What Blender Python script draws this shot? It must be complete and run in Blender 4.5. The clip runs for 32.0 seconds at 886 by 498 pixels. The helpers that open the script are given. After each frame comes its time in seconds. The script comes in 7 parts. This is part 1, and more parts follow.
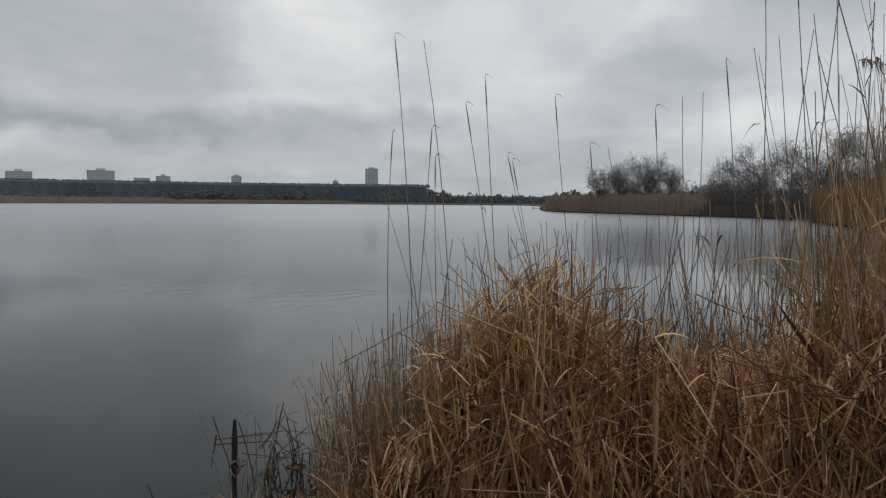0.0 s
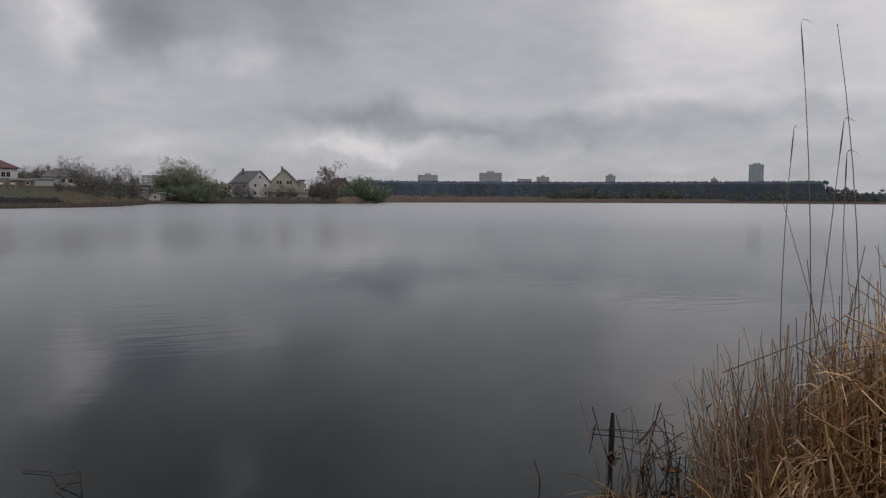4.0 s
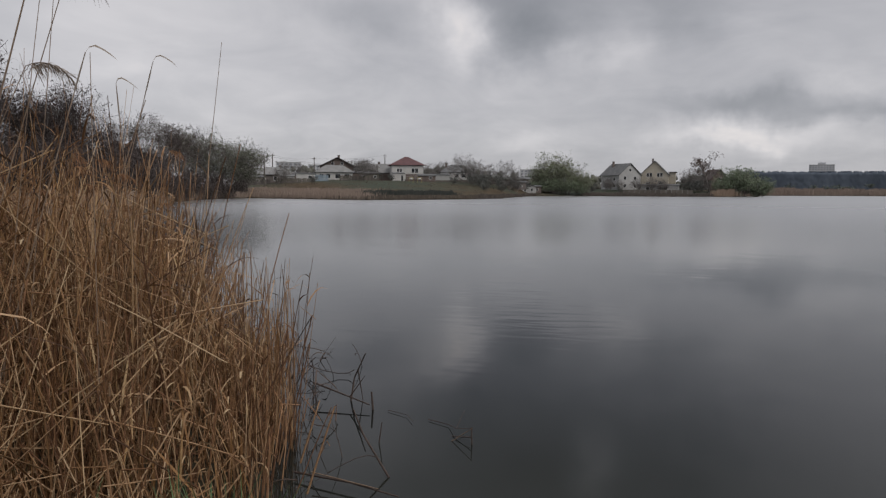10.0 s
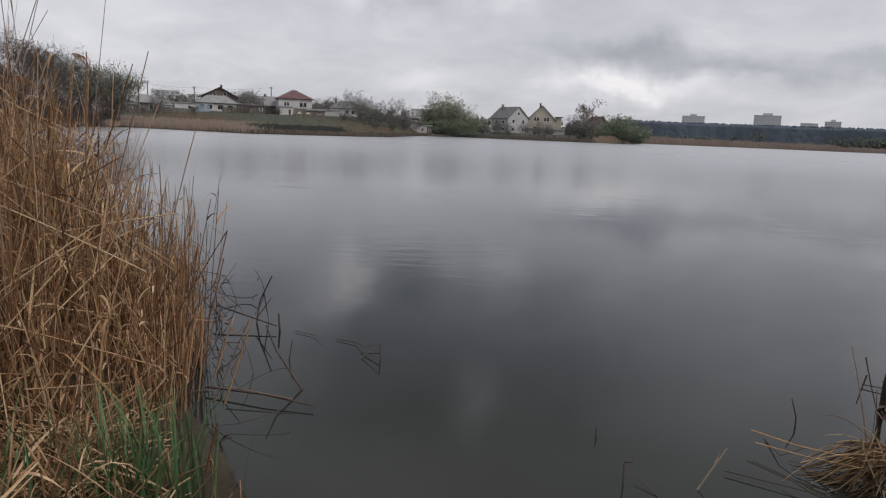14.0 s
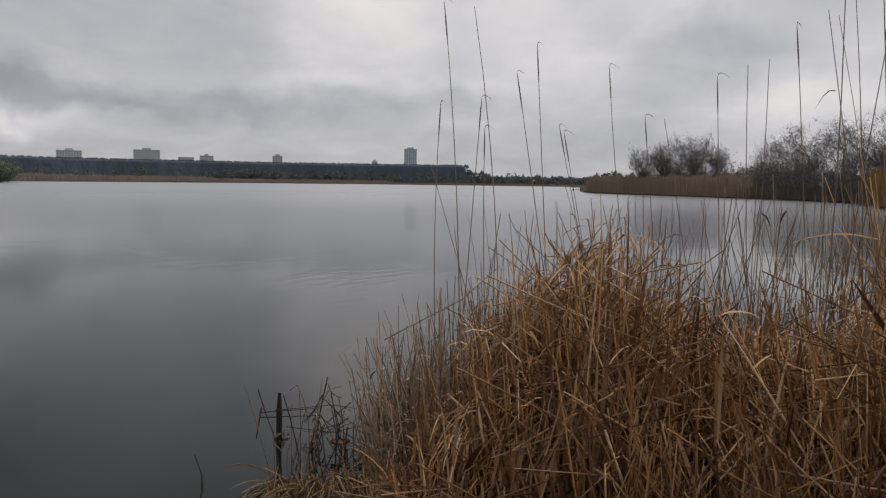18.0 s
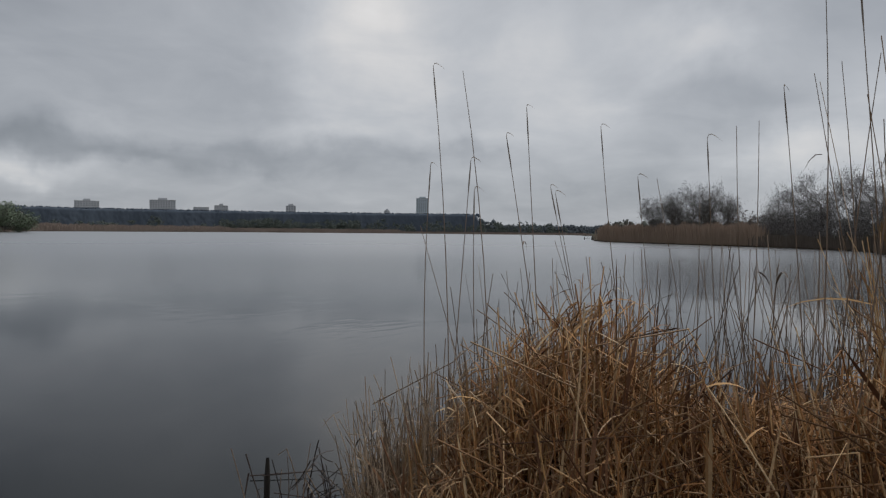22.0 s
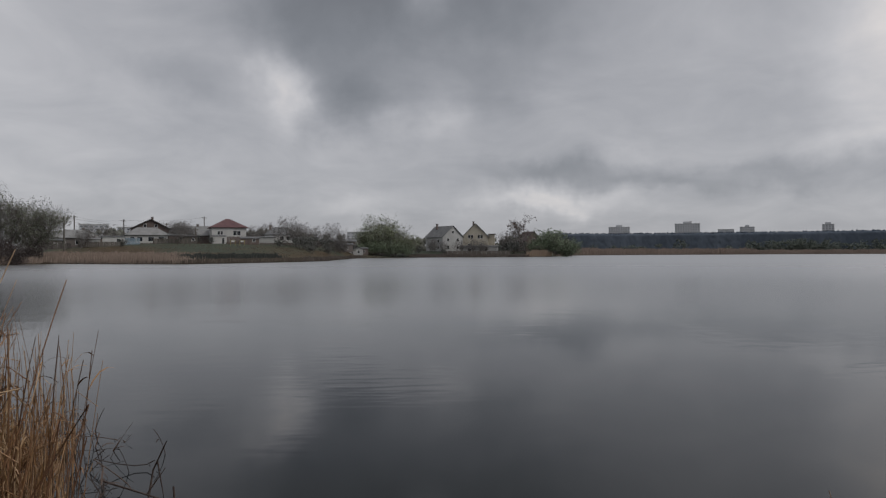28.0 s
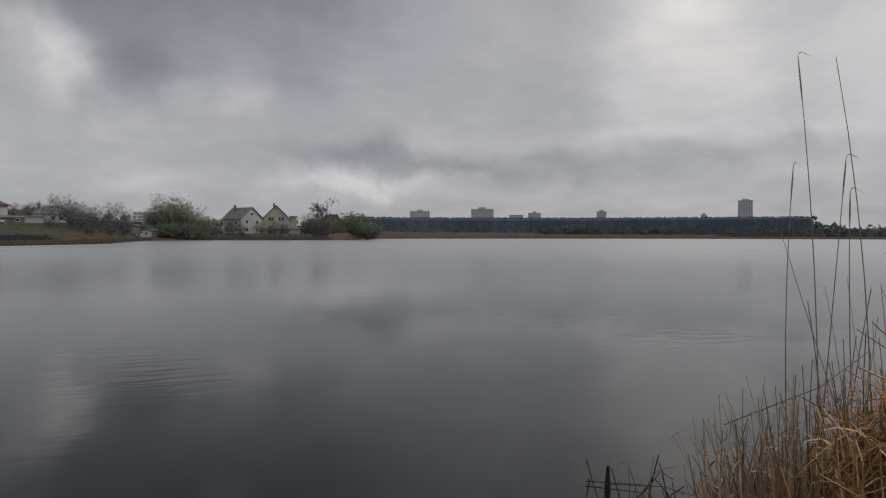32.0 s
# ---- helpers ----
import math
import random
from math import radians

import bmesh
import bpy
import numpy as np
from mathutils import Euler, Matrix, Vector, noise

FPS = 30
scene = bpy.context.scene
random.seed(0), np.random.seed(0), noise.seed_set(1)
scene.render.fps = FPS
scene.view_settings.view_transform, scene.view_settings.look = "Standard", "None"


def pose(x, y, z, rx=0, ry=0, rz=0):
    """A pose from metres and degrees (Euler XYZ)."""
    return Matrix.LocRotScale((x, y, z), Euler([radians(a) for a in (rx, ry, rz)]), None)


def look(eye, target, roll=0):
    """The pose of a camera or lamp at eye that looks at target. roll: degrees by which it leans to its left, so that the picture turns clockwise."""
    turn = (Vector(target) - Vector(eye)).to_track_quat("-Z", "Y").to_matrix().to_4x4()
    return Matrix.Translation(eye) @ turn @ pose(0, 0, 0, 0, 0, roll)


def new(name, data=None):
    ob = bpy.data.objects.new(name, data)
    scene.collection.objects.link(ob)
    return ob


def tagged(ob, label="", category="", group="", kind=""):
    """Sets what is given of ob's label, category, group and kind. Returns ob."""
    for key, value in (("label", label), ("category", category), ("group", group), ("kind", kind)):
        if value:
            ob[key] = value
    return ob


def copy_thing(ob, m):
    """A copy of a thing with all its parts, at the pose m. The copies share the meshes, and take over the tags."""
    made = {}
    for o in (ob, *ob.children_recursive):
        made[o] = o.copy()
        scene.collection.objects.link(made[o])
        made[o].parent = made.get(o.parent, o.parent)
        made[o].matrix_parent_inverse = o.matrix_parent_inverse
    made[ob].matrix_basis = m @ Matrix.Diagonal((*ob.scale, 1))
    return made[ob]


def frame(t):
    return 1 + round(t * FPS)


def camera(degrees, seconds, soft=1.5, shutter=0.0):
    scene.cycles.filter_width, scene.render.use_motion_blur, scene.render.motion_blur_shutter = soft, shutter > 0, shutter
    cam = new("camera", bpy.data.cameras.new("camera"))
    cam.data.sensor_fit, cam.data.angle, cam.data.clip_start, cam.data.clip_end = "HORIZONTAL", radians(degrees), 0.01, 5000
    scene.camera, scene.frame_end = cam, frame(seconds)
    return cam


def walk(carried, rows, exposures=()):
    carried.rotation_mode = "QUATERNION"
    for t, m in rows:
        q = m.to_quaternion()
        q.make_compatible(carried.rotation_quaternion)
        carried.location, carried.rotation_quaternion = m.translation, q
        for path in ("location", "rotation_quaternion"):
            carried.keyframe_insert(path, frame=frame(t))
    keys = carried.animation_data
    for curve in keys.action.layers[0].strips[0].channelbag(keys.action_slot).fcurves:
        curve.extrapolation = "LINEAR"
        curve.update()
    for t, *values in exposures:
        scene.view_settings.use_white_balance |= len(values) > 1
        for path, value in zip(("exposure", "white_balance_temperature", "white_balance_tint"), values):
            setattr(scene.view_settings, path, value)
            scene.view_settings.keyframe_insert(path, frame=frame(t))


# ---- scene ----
cam = camera(65.6, 32.0, soft=1.3)
PATH = [
    (0, 0.000, 0.000, 1.850, 0.01, -3.85, 0.38),
    (0.5, -0.064, -0.027, 1.856, 3.65, -3.96, 0.02),
    (1, -0.076, -0.053, 1.855, 4.99, -4.26, 0.89),
    (1.5, -0.038, -0.053, 1.861, 9.79, -3.63, 0.76),
    (2, -0.006, -0.030, 1.866, 12.40, -3.97, 1.09),
    (2.5, -0.011, -0.039, 1.862, 16.66, -4.02, 0.44),
    (3, -0.031, -0.077, 1.869, 22.25, -3.74, 0.72),
    (3.5, -0.038, -0.078, 1.850, 26.42, -4.52, 0.83),
    (4, -0.044, -0.130, 1.866, 30.30, -4.11, 0.28),
    (4.5, -0.107, -0.151, 1.873, 34.96, -4.02, 0.83),
    (6.5, 0.004, -0.296, 1.940, 48.42, -2.92, -0.00),
    (7, -0.016, -0.314, 1.932, 51.51, -2.90, -0.16),
    (7.5, -0.021, -0.335, 1.935, 54.31, -2.88, 0.06),
    (8, -0.015, -0.358, 1.927, 57.57, -2.65, -0.17),
    (8.5, -0.006, -0.365, 1.927, 59.53, -2.83, -0.20),
    (9, -0.012, -0.356, 1.925, 60.57, -2.83, -0.38),
    (9.5, 0.034, -0.328, 1.925, 60.33, -3.51, 0.27),
    (10, 0.062, -0.289, 1.903, 60.26, -4.88, 0.33),
    (10.5, 0.126, -0.267, 1.857, 60.39, -6.91, -0.12),
    (11, 0.099, -0.339, 1.838, 59.45, -5.18, 0.52),
    (11.5, 0.110, -0.417, 1.822, 57.34, -8.51, 0.30),
    (12, 0.089, -0.530, 1.794, 53.80, -9.95, 2.61),
    (12.5, 0.113, -0.562, 1.763, 53.13, -8.72, 1.68),
    (13, 0.119, -0.573, 1.769, 51.11, -9.10, 2.21),
    (13.5, 0.126, -0.562, 1.786, 51.13, -9.58, 2.74),
    (15.5, -0.019, -0.234, 1.777, 45.98, -8.75, 0.81),
    (16, -0.018, -0.125, 1.776, 42.21, -7.37, 1.04),
    (16.5, -0.009, 0.005, 1.783, 36.48, -8.24, -0.62),
    (17, -0.049, 0.047, 1.764, 21.08, -8.37, 1.20),
    (17.5, -0.087, 0.099, 1.781, 11.73, -6.32, 1.78),
    (18, -0.060, 0.101, 1.803, 3.17, -5.49, 0.71),
    (18.5, 0.012, 0.138, 1.832, 0.25, -2.70, 1.01),
    (19, 0.093, 0.155, 1.849, -3.43, -2.07, 0.71),
    (19.5, 0.145, 0.166, 1.865, -6.95, -1.80, 0.22),
    (20, 0.166, 0.184, 1.865, -12.96, -1.81, -0.42),
    (20.5, 0.184, 0.192, 1.862, -14.15, -1.33, -1.36),
    (21, 0.172, 0.165, 1.863, -10.60, -0.81, -1.98),
    (21.5, 0.136, 0.175, 1.865, -3.78, -1.04, -2.08),
    (22, 0.065, 0.153, 1.878, 4.21, -1.45, 0.57),
    (22.5, 0.029, 0.138, 1.874, 9.66, -0.77, 0.04),
    (23, 0.005, 0.129, 1.873, 13.27, -0.22, -0.78),
    (23.5, -0.022, 0.104, 1.881, 17.56, -0.23, -1.24),
    (24, -0.040, 0.089, 1.884, 19.67, -0.13, -0.72),
    (24.5, -0.073, 0.073, 1.886, 22.55, 0.07, -0.25),
    (25, -0.086, 0.044, 1.893, 26.87, 0.27, -0.26),
    (25.5, -0.109, 0.009, 1.891, 33.19, 0.14, -0.55),
    (26, -0.137, 0.006, 1.879, 39.69, -0.09, -0.96),
    (26.5, -0.164, 0.004, 1.880, 44.55, 0.12, -0.75),
    (28.5, -0.245, -0.043, 1.894, 45.99, 0.31, -0.20),
    (29, -0.219, -0.042, 1.904, 44.65, 0.36, -0.50),
    (29.5, -0.167, -0.035, 1.896, 42.66, -0.09, -1.34),
    (30, -0.134, -0.032, 1.905, 39.45, -0.65, -0.81),
    (30.5, -0.128, -0.009, 1.909, 36.69, -1.10, -0.65),
    (31, -0.147, 0.082, 1.899, 33.90, -0.81, -0.35),
    (31.5, -0.128, 0.123, 1.887, 31.22, -0.90, -0.30),
    (32, -0.116, 0.099, 1.893, 29.66, -1.11, 0.14),
]
EXPOSURES = [(0, 0.05, 6280, 5), (2, -0.03, 6380, 9), (4, -0.08, 6530, 11), (6.5, 0.0, 6740, 12), (9, 0.05, 6640, 11), (11, 0.24, 6530, 11), (12, 0.44, 6480, 11), (13.5, 0.42, 6480, 11), (16, 0.22, 6680, 12), (17, 0.2, 6730, 12),
             (18.5, -0.03, 6500, 10), (20.5, -0.11, 6400, 9), (22, -0.2, 6250, 7), (23, -0.25, 6280, 8), (26, -0.25, 6380, 9), (28.5, -0.16, 6500, 10), (30, -0.17, 6570, 10), (32, -0.17, 6570, 10)]
walk(cam, [(t, pose(x, y, z, 90 + pitch, 0, yaw) @ pose(0, 0, 0, 0, 0, roll)) for t, x, y, z, yaw, pitch, roll in PATH],
     exposures=EXPOSURES)

rng = np.random.default_rng(7)


# ---- small tools ----
def pol(az, d, z=0.0):
    """A place at d metres from the origin; az in degrees to the left of +y."""
    return Vector((-math.sin(radians(az)) * d, math.cos(radians(az)) * d, z))


def lerp_table(x, table):
    return np.interp(x, [a for a, _ in table], [b for _, b in table])


def smooth01(x):
    x = np.clip(x, 0, 1)
    return x * x * (3 - 2 * x)


# ---- sky ----
SUN_ELEVATION, SUN_AZ = radians(45), radians(-70)
world = bpy.data.worlds.new("overcast")
scene.world = world
world.use_nodes = True


class Graph:
    """Short-hand for building node trees."""

    def __init__(self, tree):
        self.tree, self.nodes, self.links = tree, tree.nodes, tree.links

    def add(self, kind):
        return self.nodes.new(kind)

    def join(self, a, b):
        self.links.new(a, b)

    def math(self, op, a, b=None, clamp=False):
        node = self.add("ShaderNodeMath")
        node.operation, node.use_clamp = op, clamp
        for slot, value in ((0, a), (1, b)):
            if value is None:
                continue
            if isinstance(value, (int, float)):
                node.inputs[slot].default_value = value
            else:
                self.join(value, node.inputs[slot])
        return node.outputs[0]

    def ramp(self, fac, stops, mode="LINEAR"):
        node = self.add("ShaderNodeValToRGB")
        node.color_ramp.interpolation = mode
        els = node.color_ramp.elements
        while len(els) < len(stops):
            els.new(0.5)
        for el, (at, col) in zip(els, stops):
            el.position, el.color = at, (*col, 1)
        self.join(fac, node.inputs[0])
        return node.outputs[0]

    def noise(self, vector, scale, detail=4.0, rough=0.55, distortion=0.0):
        node = self.add("ShaderNodeTexNoise")
        node.inputs["Scale"].default_value = scale
        node.inputs["Detail"].default_value = detail
        node.inputs["Roughness"].default_value = rough
        node.inputs["Distortion"].default_value = distortion
        if vector is not None:
            self.join(vector, node.inputs["Vector"])
        return node.outputs["Fac"]

    def mix(self, fac, a, b, blend="MIX"):
        node = self.add("ShaderNodeMix")
        node.data_type, node.blend_type = "RGBA", blend
        for slot, value in ((0, fac), (6, a), (7, b)):
            if isinstance(value, (int, float)):
                node.inputs[slot].default_value = value
            elif isinstance(value, tuple):
                node.inputs[slot].default_value = (*value, 1)
            else:
                self.join(value, node.inputs[slot])
        return node.outputs[2]


def build_sky():
    g = Graph(world.node_tree)
    g.nodes.clear()
    way = g.add("ShaderNodeTexCoord").outputs["Generated"]
    split = g.add("ShaderNodeSeparateXYZ")
    g.join(way, split.inputs[0])
    x, y, z = split.outputs
    # the cloud layer seen from below: flatter and finer towards the horizon
    deck = g.add("ShaderNodeCombineXYZ")
    reach = g.math("ADD", g.math("MAXIMUM", z, 0.0), 0.24)
    g.join(g.math("DIVIDE", x, reach), deck.inputs[0])
    g.join(g.math("DIVIDE", y, reach), deck.inputs[1])
    flat = deck.outputs[0]
    big = g.math("SUBTRACT", g.noise(flat, 1.1, 3.0, 0.5, 0.3), 0.5)
    fine = g.math("SUBTRACT", g.noise(flat, 2.4, 6.0, 0.55, 0.5), 0.5)
    wisp = g.math("SUBTRACT", g.noise(flat, 6.0, 4.0, 0.5, 0.2), 0.5)
    sway = g.math("SUBTRACT", g.noise(way, 9.0, 4.0, 0.55), 0.5)
    lift = g.math("SUBTRACT", g.noise(way, 13.0, 4.0, 0.55), 0.5)
    # the cloud banks: bearing, height, widths (degrees), stops of brightness
    az = g.math("MULTIPLY", g.math("ARCTAN2", g.math("MULTIPLY", x, -1.0), y), 57.2958)
    el = g.math("MULTIPLY", g.math("ARCSINE", z), 57.2958)
    az = g.math("ADD", az, g.math("MULTIPLY", sway, 9.0))
    el = g.math("ADD", el, g.math("MULTIPLY", lift, 4.5))
    total = None
    for a, e, wa, we, much in VILLAGE_CLOUDS + LAKE_CLOUDS + UNSEEN_HIGH_CLOUDS:
        u = g.math("DIVIDE", g.math("SUBTRACT", az, a), wa)
        v = g.math("DIVIDE", g.math("SUBTRACT", el, e), we)
        bell = g.math("EXPONENT", g.math("MULTIPLY", g.math("ADD", g.math("MULTIPLY", u, u), g.math("MULTIPLY", v, v)), -1.0))
        bell = g.math("MULTIPLY", bell, much)
        total = bell if total is None else g.math("ADD", total, bell)
    # an overcast sky is brightest overhead
    zenith = g.math("MULTIPLY", g.math("DIVIDE", g.math("SUBTRACT", z, 0.6), 0.35, clamp=True), 0.6)
    stops = g.math("ADD", g.math("ADD", total, 0.07), zenith)
    stops = g.math("ADD", stops, g.math("MULTIPLY", big, 0.45))
    stops = g.math("ADD", stops, g.math("MULTIPLY", fine, 0.75))
    stops = g.math("ADD", stops, g.math("MULTIPLY", wisp, 0.15))
    tint = g.ramp(g.math("ADD", g.math("MULTIPLY", stops, 0.6), 0.45), [(0.0, (0.402, 0.42, 0.460)), (0.4, (0.413, 0.42, 0.450)), (0.75, (0.423, 0.42, 0.435)), (1.0, (0.444, 0.42, 0.408))])
    cloud = g.add("ShaderNodeVectorMath")
    cloud.operation = "SCALE"
    g.join(tint, cloud.inputs[0])
    g.join(g.math("POWER", 2.0, stops), cloud.inputs["Scale"])
    sky = g.add("ShaderNodeTexSky")
    sky.sky_type, sky.sun_disc, sky.sun_elevation, sky.sun_rotation = "NISHITA", False, SUN_ELEVATION, -SUN_AZ
    blue = g.add("ShaderNodeVectorMath")
    blue.operation = "SCALE"
    blue.inputs["Scale"].default_value = 0.1
    g.join(sky.outputs[0], blue.inputs[0])
    colour = g.mix(0.95, blue.outputs[0], cloud.outputs[0])
    back = g.add("ShaderNodeBackground")
    back.inputs["Strength"].default_value = 1.0
    g.join(colour, back.inputs["Color"])
    g.join(back.outputs[0], g.add("ShaderNodeOutputWorld").inputs[0])


# cloud banks over the village, over the open lake, and higher up
VILLAGE_CLOUDS = [(53, 12.2, 4.6, 2.6, -0.80), (57.5, 17.2, 5, 3, -0.48), (46.5, 17.5, 9, 3, -0.42), (41, 13.2, 3.6, 2.2, -0.30), (59.8, 13.0, 1.9, 3.0, 0.62), (45.5, 10.6, 3, 1.5, 0.30), (37.5, 6.6, 6, 1.0, -0.48), (28.5, 5.4, 4, 0.8, -0.42),
                  (38, 4.1, 6, 1.0, 0.68), (31, 7.8, 2.2, 1.0, 0.26), (52, 4.2, 3, 1.0, 0.32), (70, 8, 9, 3, 0.18), (86, 12, 14, 12, 0.29), (52, 8.0, 7, 1.0, 0.12), (66, 13.5, 2.2, 1.6, -0.25)]
LAKE_CLOUDS = [(11, 17.5, 5, 6, 0.45), (0, 14, 18, 9, 0.63), (3.8, 6.3, 6, 0.9, -0.34), (19, 5.8, 7, 1.1, -0.42), (2, 15.8, 4, 2.2, -0.22), (-4, 3.0, 8, 1.4, -0.18), (-16, 15, 4, 2.3, 0.34), (-23, 6.3, 6, 1.8, 0.42), (-40, 8, 14, 10, 0.54),
               (-18.5, 10.8, 5, 1.8, -0.25), (-28, 14.5, 5, 2.5, -0.2), (22, 11, 4, 2.4, -0.15), (14, 8.2, 4, 0.9, 0.18)]
# Unseen, above the view: added to darken and streak the lake's reflection
UNSEEN_HIGH_CLOUDS = [(51, 23, 13, 5, -1.15), (40, 29, 26, 7, -0.5), (47.5, 22.3, 2.2, 3.2, 1.0), (-10, 38, 40, 14, -0.3)]
build_sky()

sun = new("sun", bpy.data.lights.new("sun", "SUN"))
sun.data.energy, sun.data.angle, sun.data.color = 1.1, radians(30), (1.0, 0.96, 0.9)
to_sun = Vector((-math.sin(SUN_AZ) * math.cos(SUN_ELEVATION), math.cos(SUN_AZ) * math.cos(SUN_ELEVATION), math.sin(SUN_ELEVATION)))
sun.matrix_world = look((0, 0, 50), Vector((0, 0, 50)) - to_sun)


# ---- materials ----
def material(name, colours, rough=0.8, scale=3.0, fine=40.0, bump=0.2, depth=0.01, island=0.0, each=0.0, metal=0.0, spec=0.3, stretch=None,
             sheen=False):
    """Colours: stops from dark to light, mixed by noise at two scales, by loose piece (island) and by object (each)."""
    m = bpy.data.materials.new(name)
    m.use_nodes = True
    g = Graph(m.node_tree)
    shader = g.nodes["Principled BSDF"]
    where = g.add("ShaderNodeTexCoord").outputs["Object"]
    if stretch:
        mapping = g.add("ShaderNodeMapping")
        mapping.inputs["Scale"].default_value = stretch
        g.join(where, mapping.inputs["Vector"])
        where = mapping.outputs[0]
    broad = g.noise(where, scale, 4.0, 0.6)
    grain = g.noise(where, fine, 3.0, 0.6)
    fac = g.math("ADD", g.math("MULTIPLY", broad, 0.7), g.math("MULTIPLY", grain, 0.3))
    fac = g.math("ADD", g.math("MULTIPLY", g.math("SUBTRACT", fac, 0.5), 1.7), 0.5)
    if island:
        geo = g.add("ShaderNodeNewGeometry")
        fac = g.math("ADD", g.math("MULTIPLY", fac, 1 - island), g.math("MULTIPLY", geo.outputs["Random Per Island"], island))
    if each:
        info = g.add("ShaderNodeObjectInfo")
        fac = g.math("ADD", g.math("MULTIPLY", fac, 1 - each), g.math("MULTIPLY", info.outputs["Random"], each))
    n = len(colours)
    colour = g.ramp(fac, [(0.12 + 0.76 * k / max(n - 1, 1), c) for k, c in enumerate(colours)])
    g.join(colour, shader.inputs["Base Color"])
    shader.inputs["Roughness"].default_value = rough
    shader.inputs["Metallic"].default_value = metal
    shader.inputs["Specular IOR Level"].default_value = spec
    if bump:
        b = g.add("ShaderNodeBump")
        b.inputs["Strength"].default_value, b.inputs["Distance"].default_value = bump, depth
        g.join(grain, b.inputs["Height"])
        g.join(b.outputs[0], shader.inputs["Normal"])
    return m


def water_material():
    m = bpy.data.materials.new("lake_water")
    m.use_nodes = True
    g = Graph(m.node_tree)
    g.nodes.remove(g.nodes["Principled BSDF"])
    body, gloss = g.add("ShaderNodeBsdfDiffuse"), g.add("ShaderNodeBsdfGlossy")
    gloss.distribution = "MULTI_GGX"
    gloss.inputs["Color"].default_value = (0.93, 0.935, 0.94, 1)
    where = g.add("ShaderNodeTexCoord").outputs["Object"]
    murk = g.noise(where, 0.35, 3.0, 0.5)
    out = g.add("ShaderNodeVectorMath")
    out.operation = "LENGTH"
    g.join(where, out.inputs[0])
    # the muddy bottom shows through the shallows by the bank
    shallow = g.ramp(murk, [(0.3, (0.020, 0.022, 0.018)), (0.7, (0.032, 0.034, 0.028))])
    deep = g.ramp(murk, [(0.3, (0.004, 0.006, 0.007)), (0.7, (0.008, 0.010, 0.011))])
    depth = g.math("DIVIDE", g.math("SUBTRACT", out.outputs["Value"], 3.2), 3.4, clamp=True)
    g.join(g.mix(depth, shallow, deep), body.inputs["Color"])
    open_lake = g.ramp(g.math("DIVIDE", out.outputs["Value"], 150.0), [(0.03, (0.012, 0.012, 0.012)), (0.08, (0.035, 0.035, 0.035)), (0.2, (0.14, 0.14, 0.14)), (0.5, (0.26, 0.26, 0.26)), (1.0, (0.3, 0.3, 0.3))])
    g.join(open_lake, gloss.inputs["Roughness"])
    # a faint swell, and drifting patches of short ripples whose crests lie across the wind
    wind = g.add("ShaderNodeMapping")
    wind.inputs["Rotation"].default_value = (0, 0, radians(-48))
    g.join(where, wind.inputs["Vector"])
    crest = g.add("ShaderNodeMapping")
    crest.inputs["Scale"].default_value = (1.0, 4.4, 1.0)
    g.join(wind.outputs[0], crest.inputs["Vector"])
    swell = g.noise(where, 0.9, 2.0, 0.5, 0.3)
    crinkle = g.noise(crest.outputs[0], 1.0, 1.5, 0.45, 0.3)
    patch = g.ramp(g.noise(where, 0.16, 4.0, 0.6, 0.8), [(0.5, (0.0, 0.0, 0.0)), (0.62, (1, 1, 1))])
    band = g.ramp(g.math("DIVIDE", out.outputs["Value"], 60.0), [(0.10, (0, 0, 0)), (0.17, (1, 1, 1)), (0.3, (0.9, 0.9, 0.9)), (0.8, (0.25, 0.25, 0.25))])
    height = g.math("ADD", g.math("MULTIPLY", swell, 0.0016), g.math("MULTIPLY", g.math("MULTIPLY", crinkle, patch), g.math("MULTIPLY", band, 0.0075)))
    b = g.add("ShaderNodeBump")
    b.inputs["Strength"].default_value, b.inputs["Distance"].default_value = 1.0, 1.0
    g.join(height, b.inputs["Height"])
    g.join(b.outputs[0], gloss.inputs["Normal"])
    fresnel = g.add("ShaderNodeFresnel")
    fresnel.inputs["IOR"].default_value = 1.333
    both = g.add("ShaderNodeMixShader")
    much = g.math("MULTIPLY", fresnel.outputs[0], g.math("SUBTRACT", 1.0, g.math("MULTIPLY", g.math("POWER", fresnel.outputs[0], 3.0), 0.2)))
    g.join(much, both.inputs[0])
    g.join(body.outputs[0], both.inputs[1])
    g.join(gloss.outputs[0], both.inputs[2])
    g.join(both.outputs[0], g.nodes["Material Output"].inputs["Surface"])
    return m


M = {}
M["water"] = water_material()
M["reed"] = material("dry_reed", [(0.19, 0.082, 0.032), (0.47, 0.228, 0.088), (0.70, 0.415, 0.185), (0.86, 0.67, 0.43)], 0.6, 2.2, 90, 0.3, 0.001, island=0.7, spec=0.3)
# Weathered grey, with the darkness of stalks against the sky painted in
M["reed_dim"] = material("backlit_weathered_reed", [(0.065, 0.049, 0.038), (0.155, 0.112, 0.082), (0.28, 0.205, 0.148), (0.46, 0.36, 0.265)], 0.7, 2.2, 90, 0.3, 0.001, island=0.6, spec=0.25)
M["reed_gold"] = material("standing_reed", [(0.27, 0.135, 0.046), (0.51, 0.29, 0.11), (0.68, 0.44, 0.205), (0.80, 0.61, 0.36)], 0.6, 1.5, 90, 0.3, 0.001, island=0.6, spec=0.3)
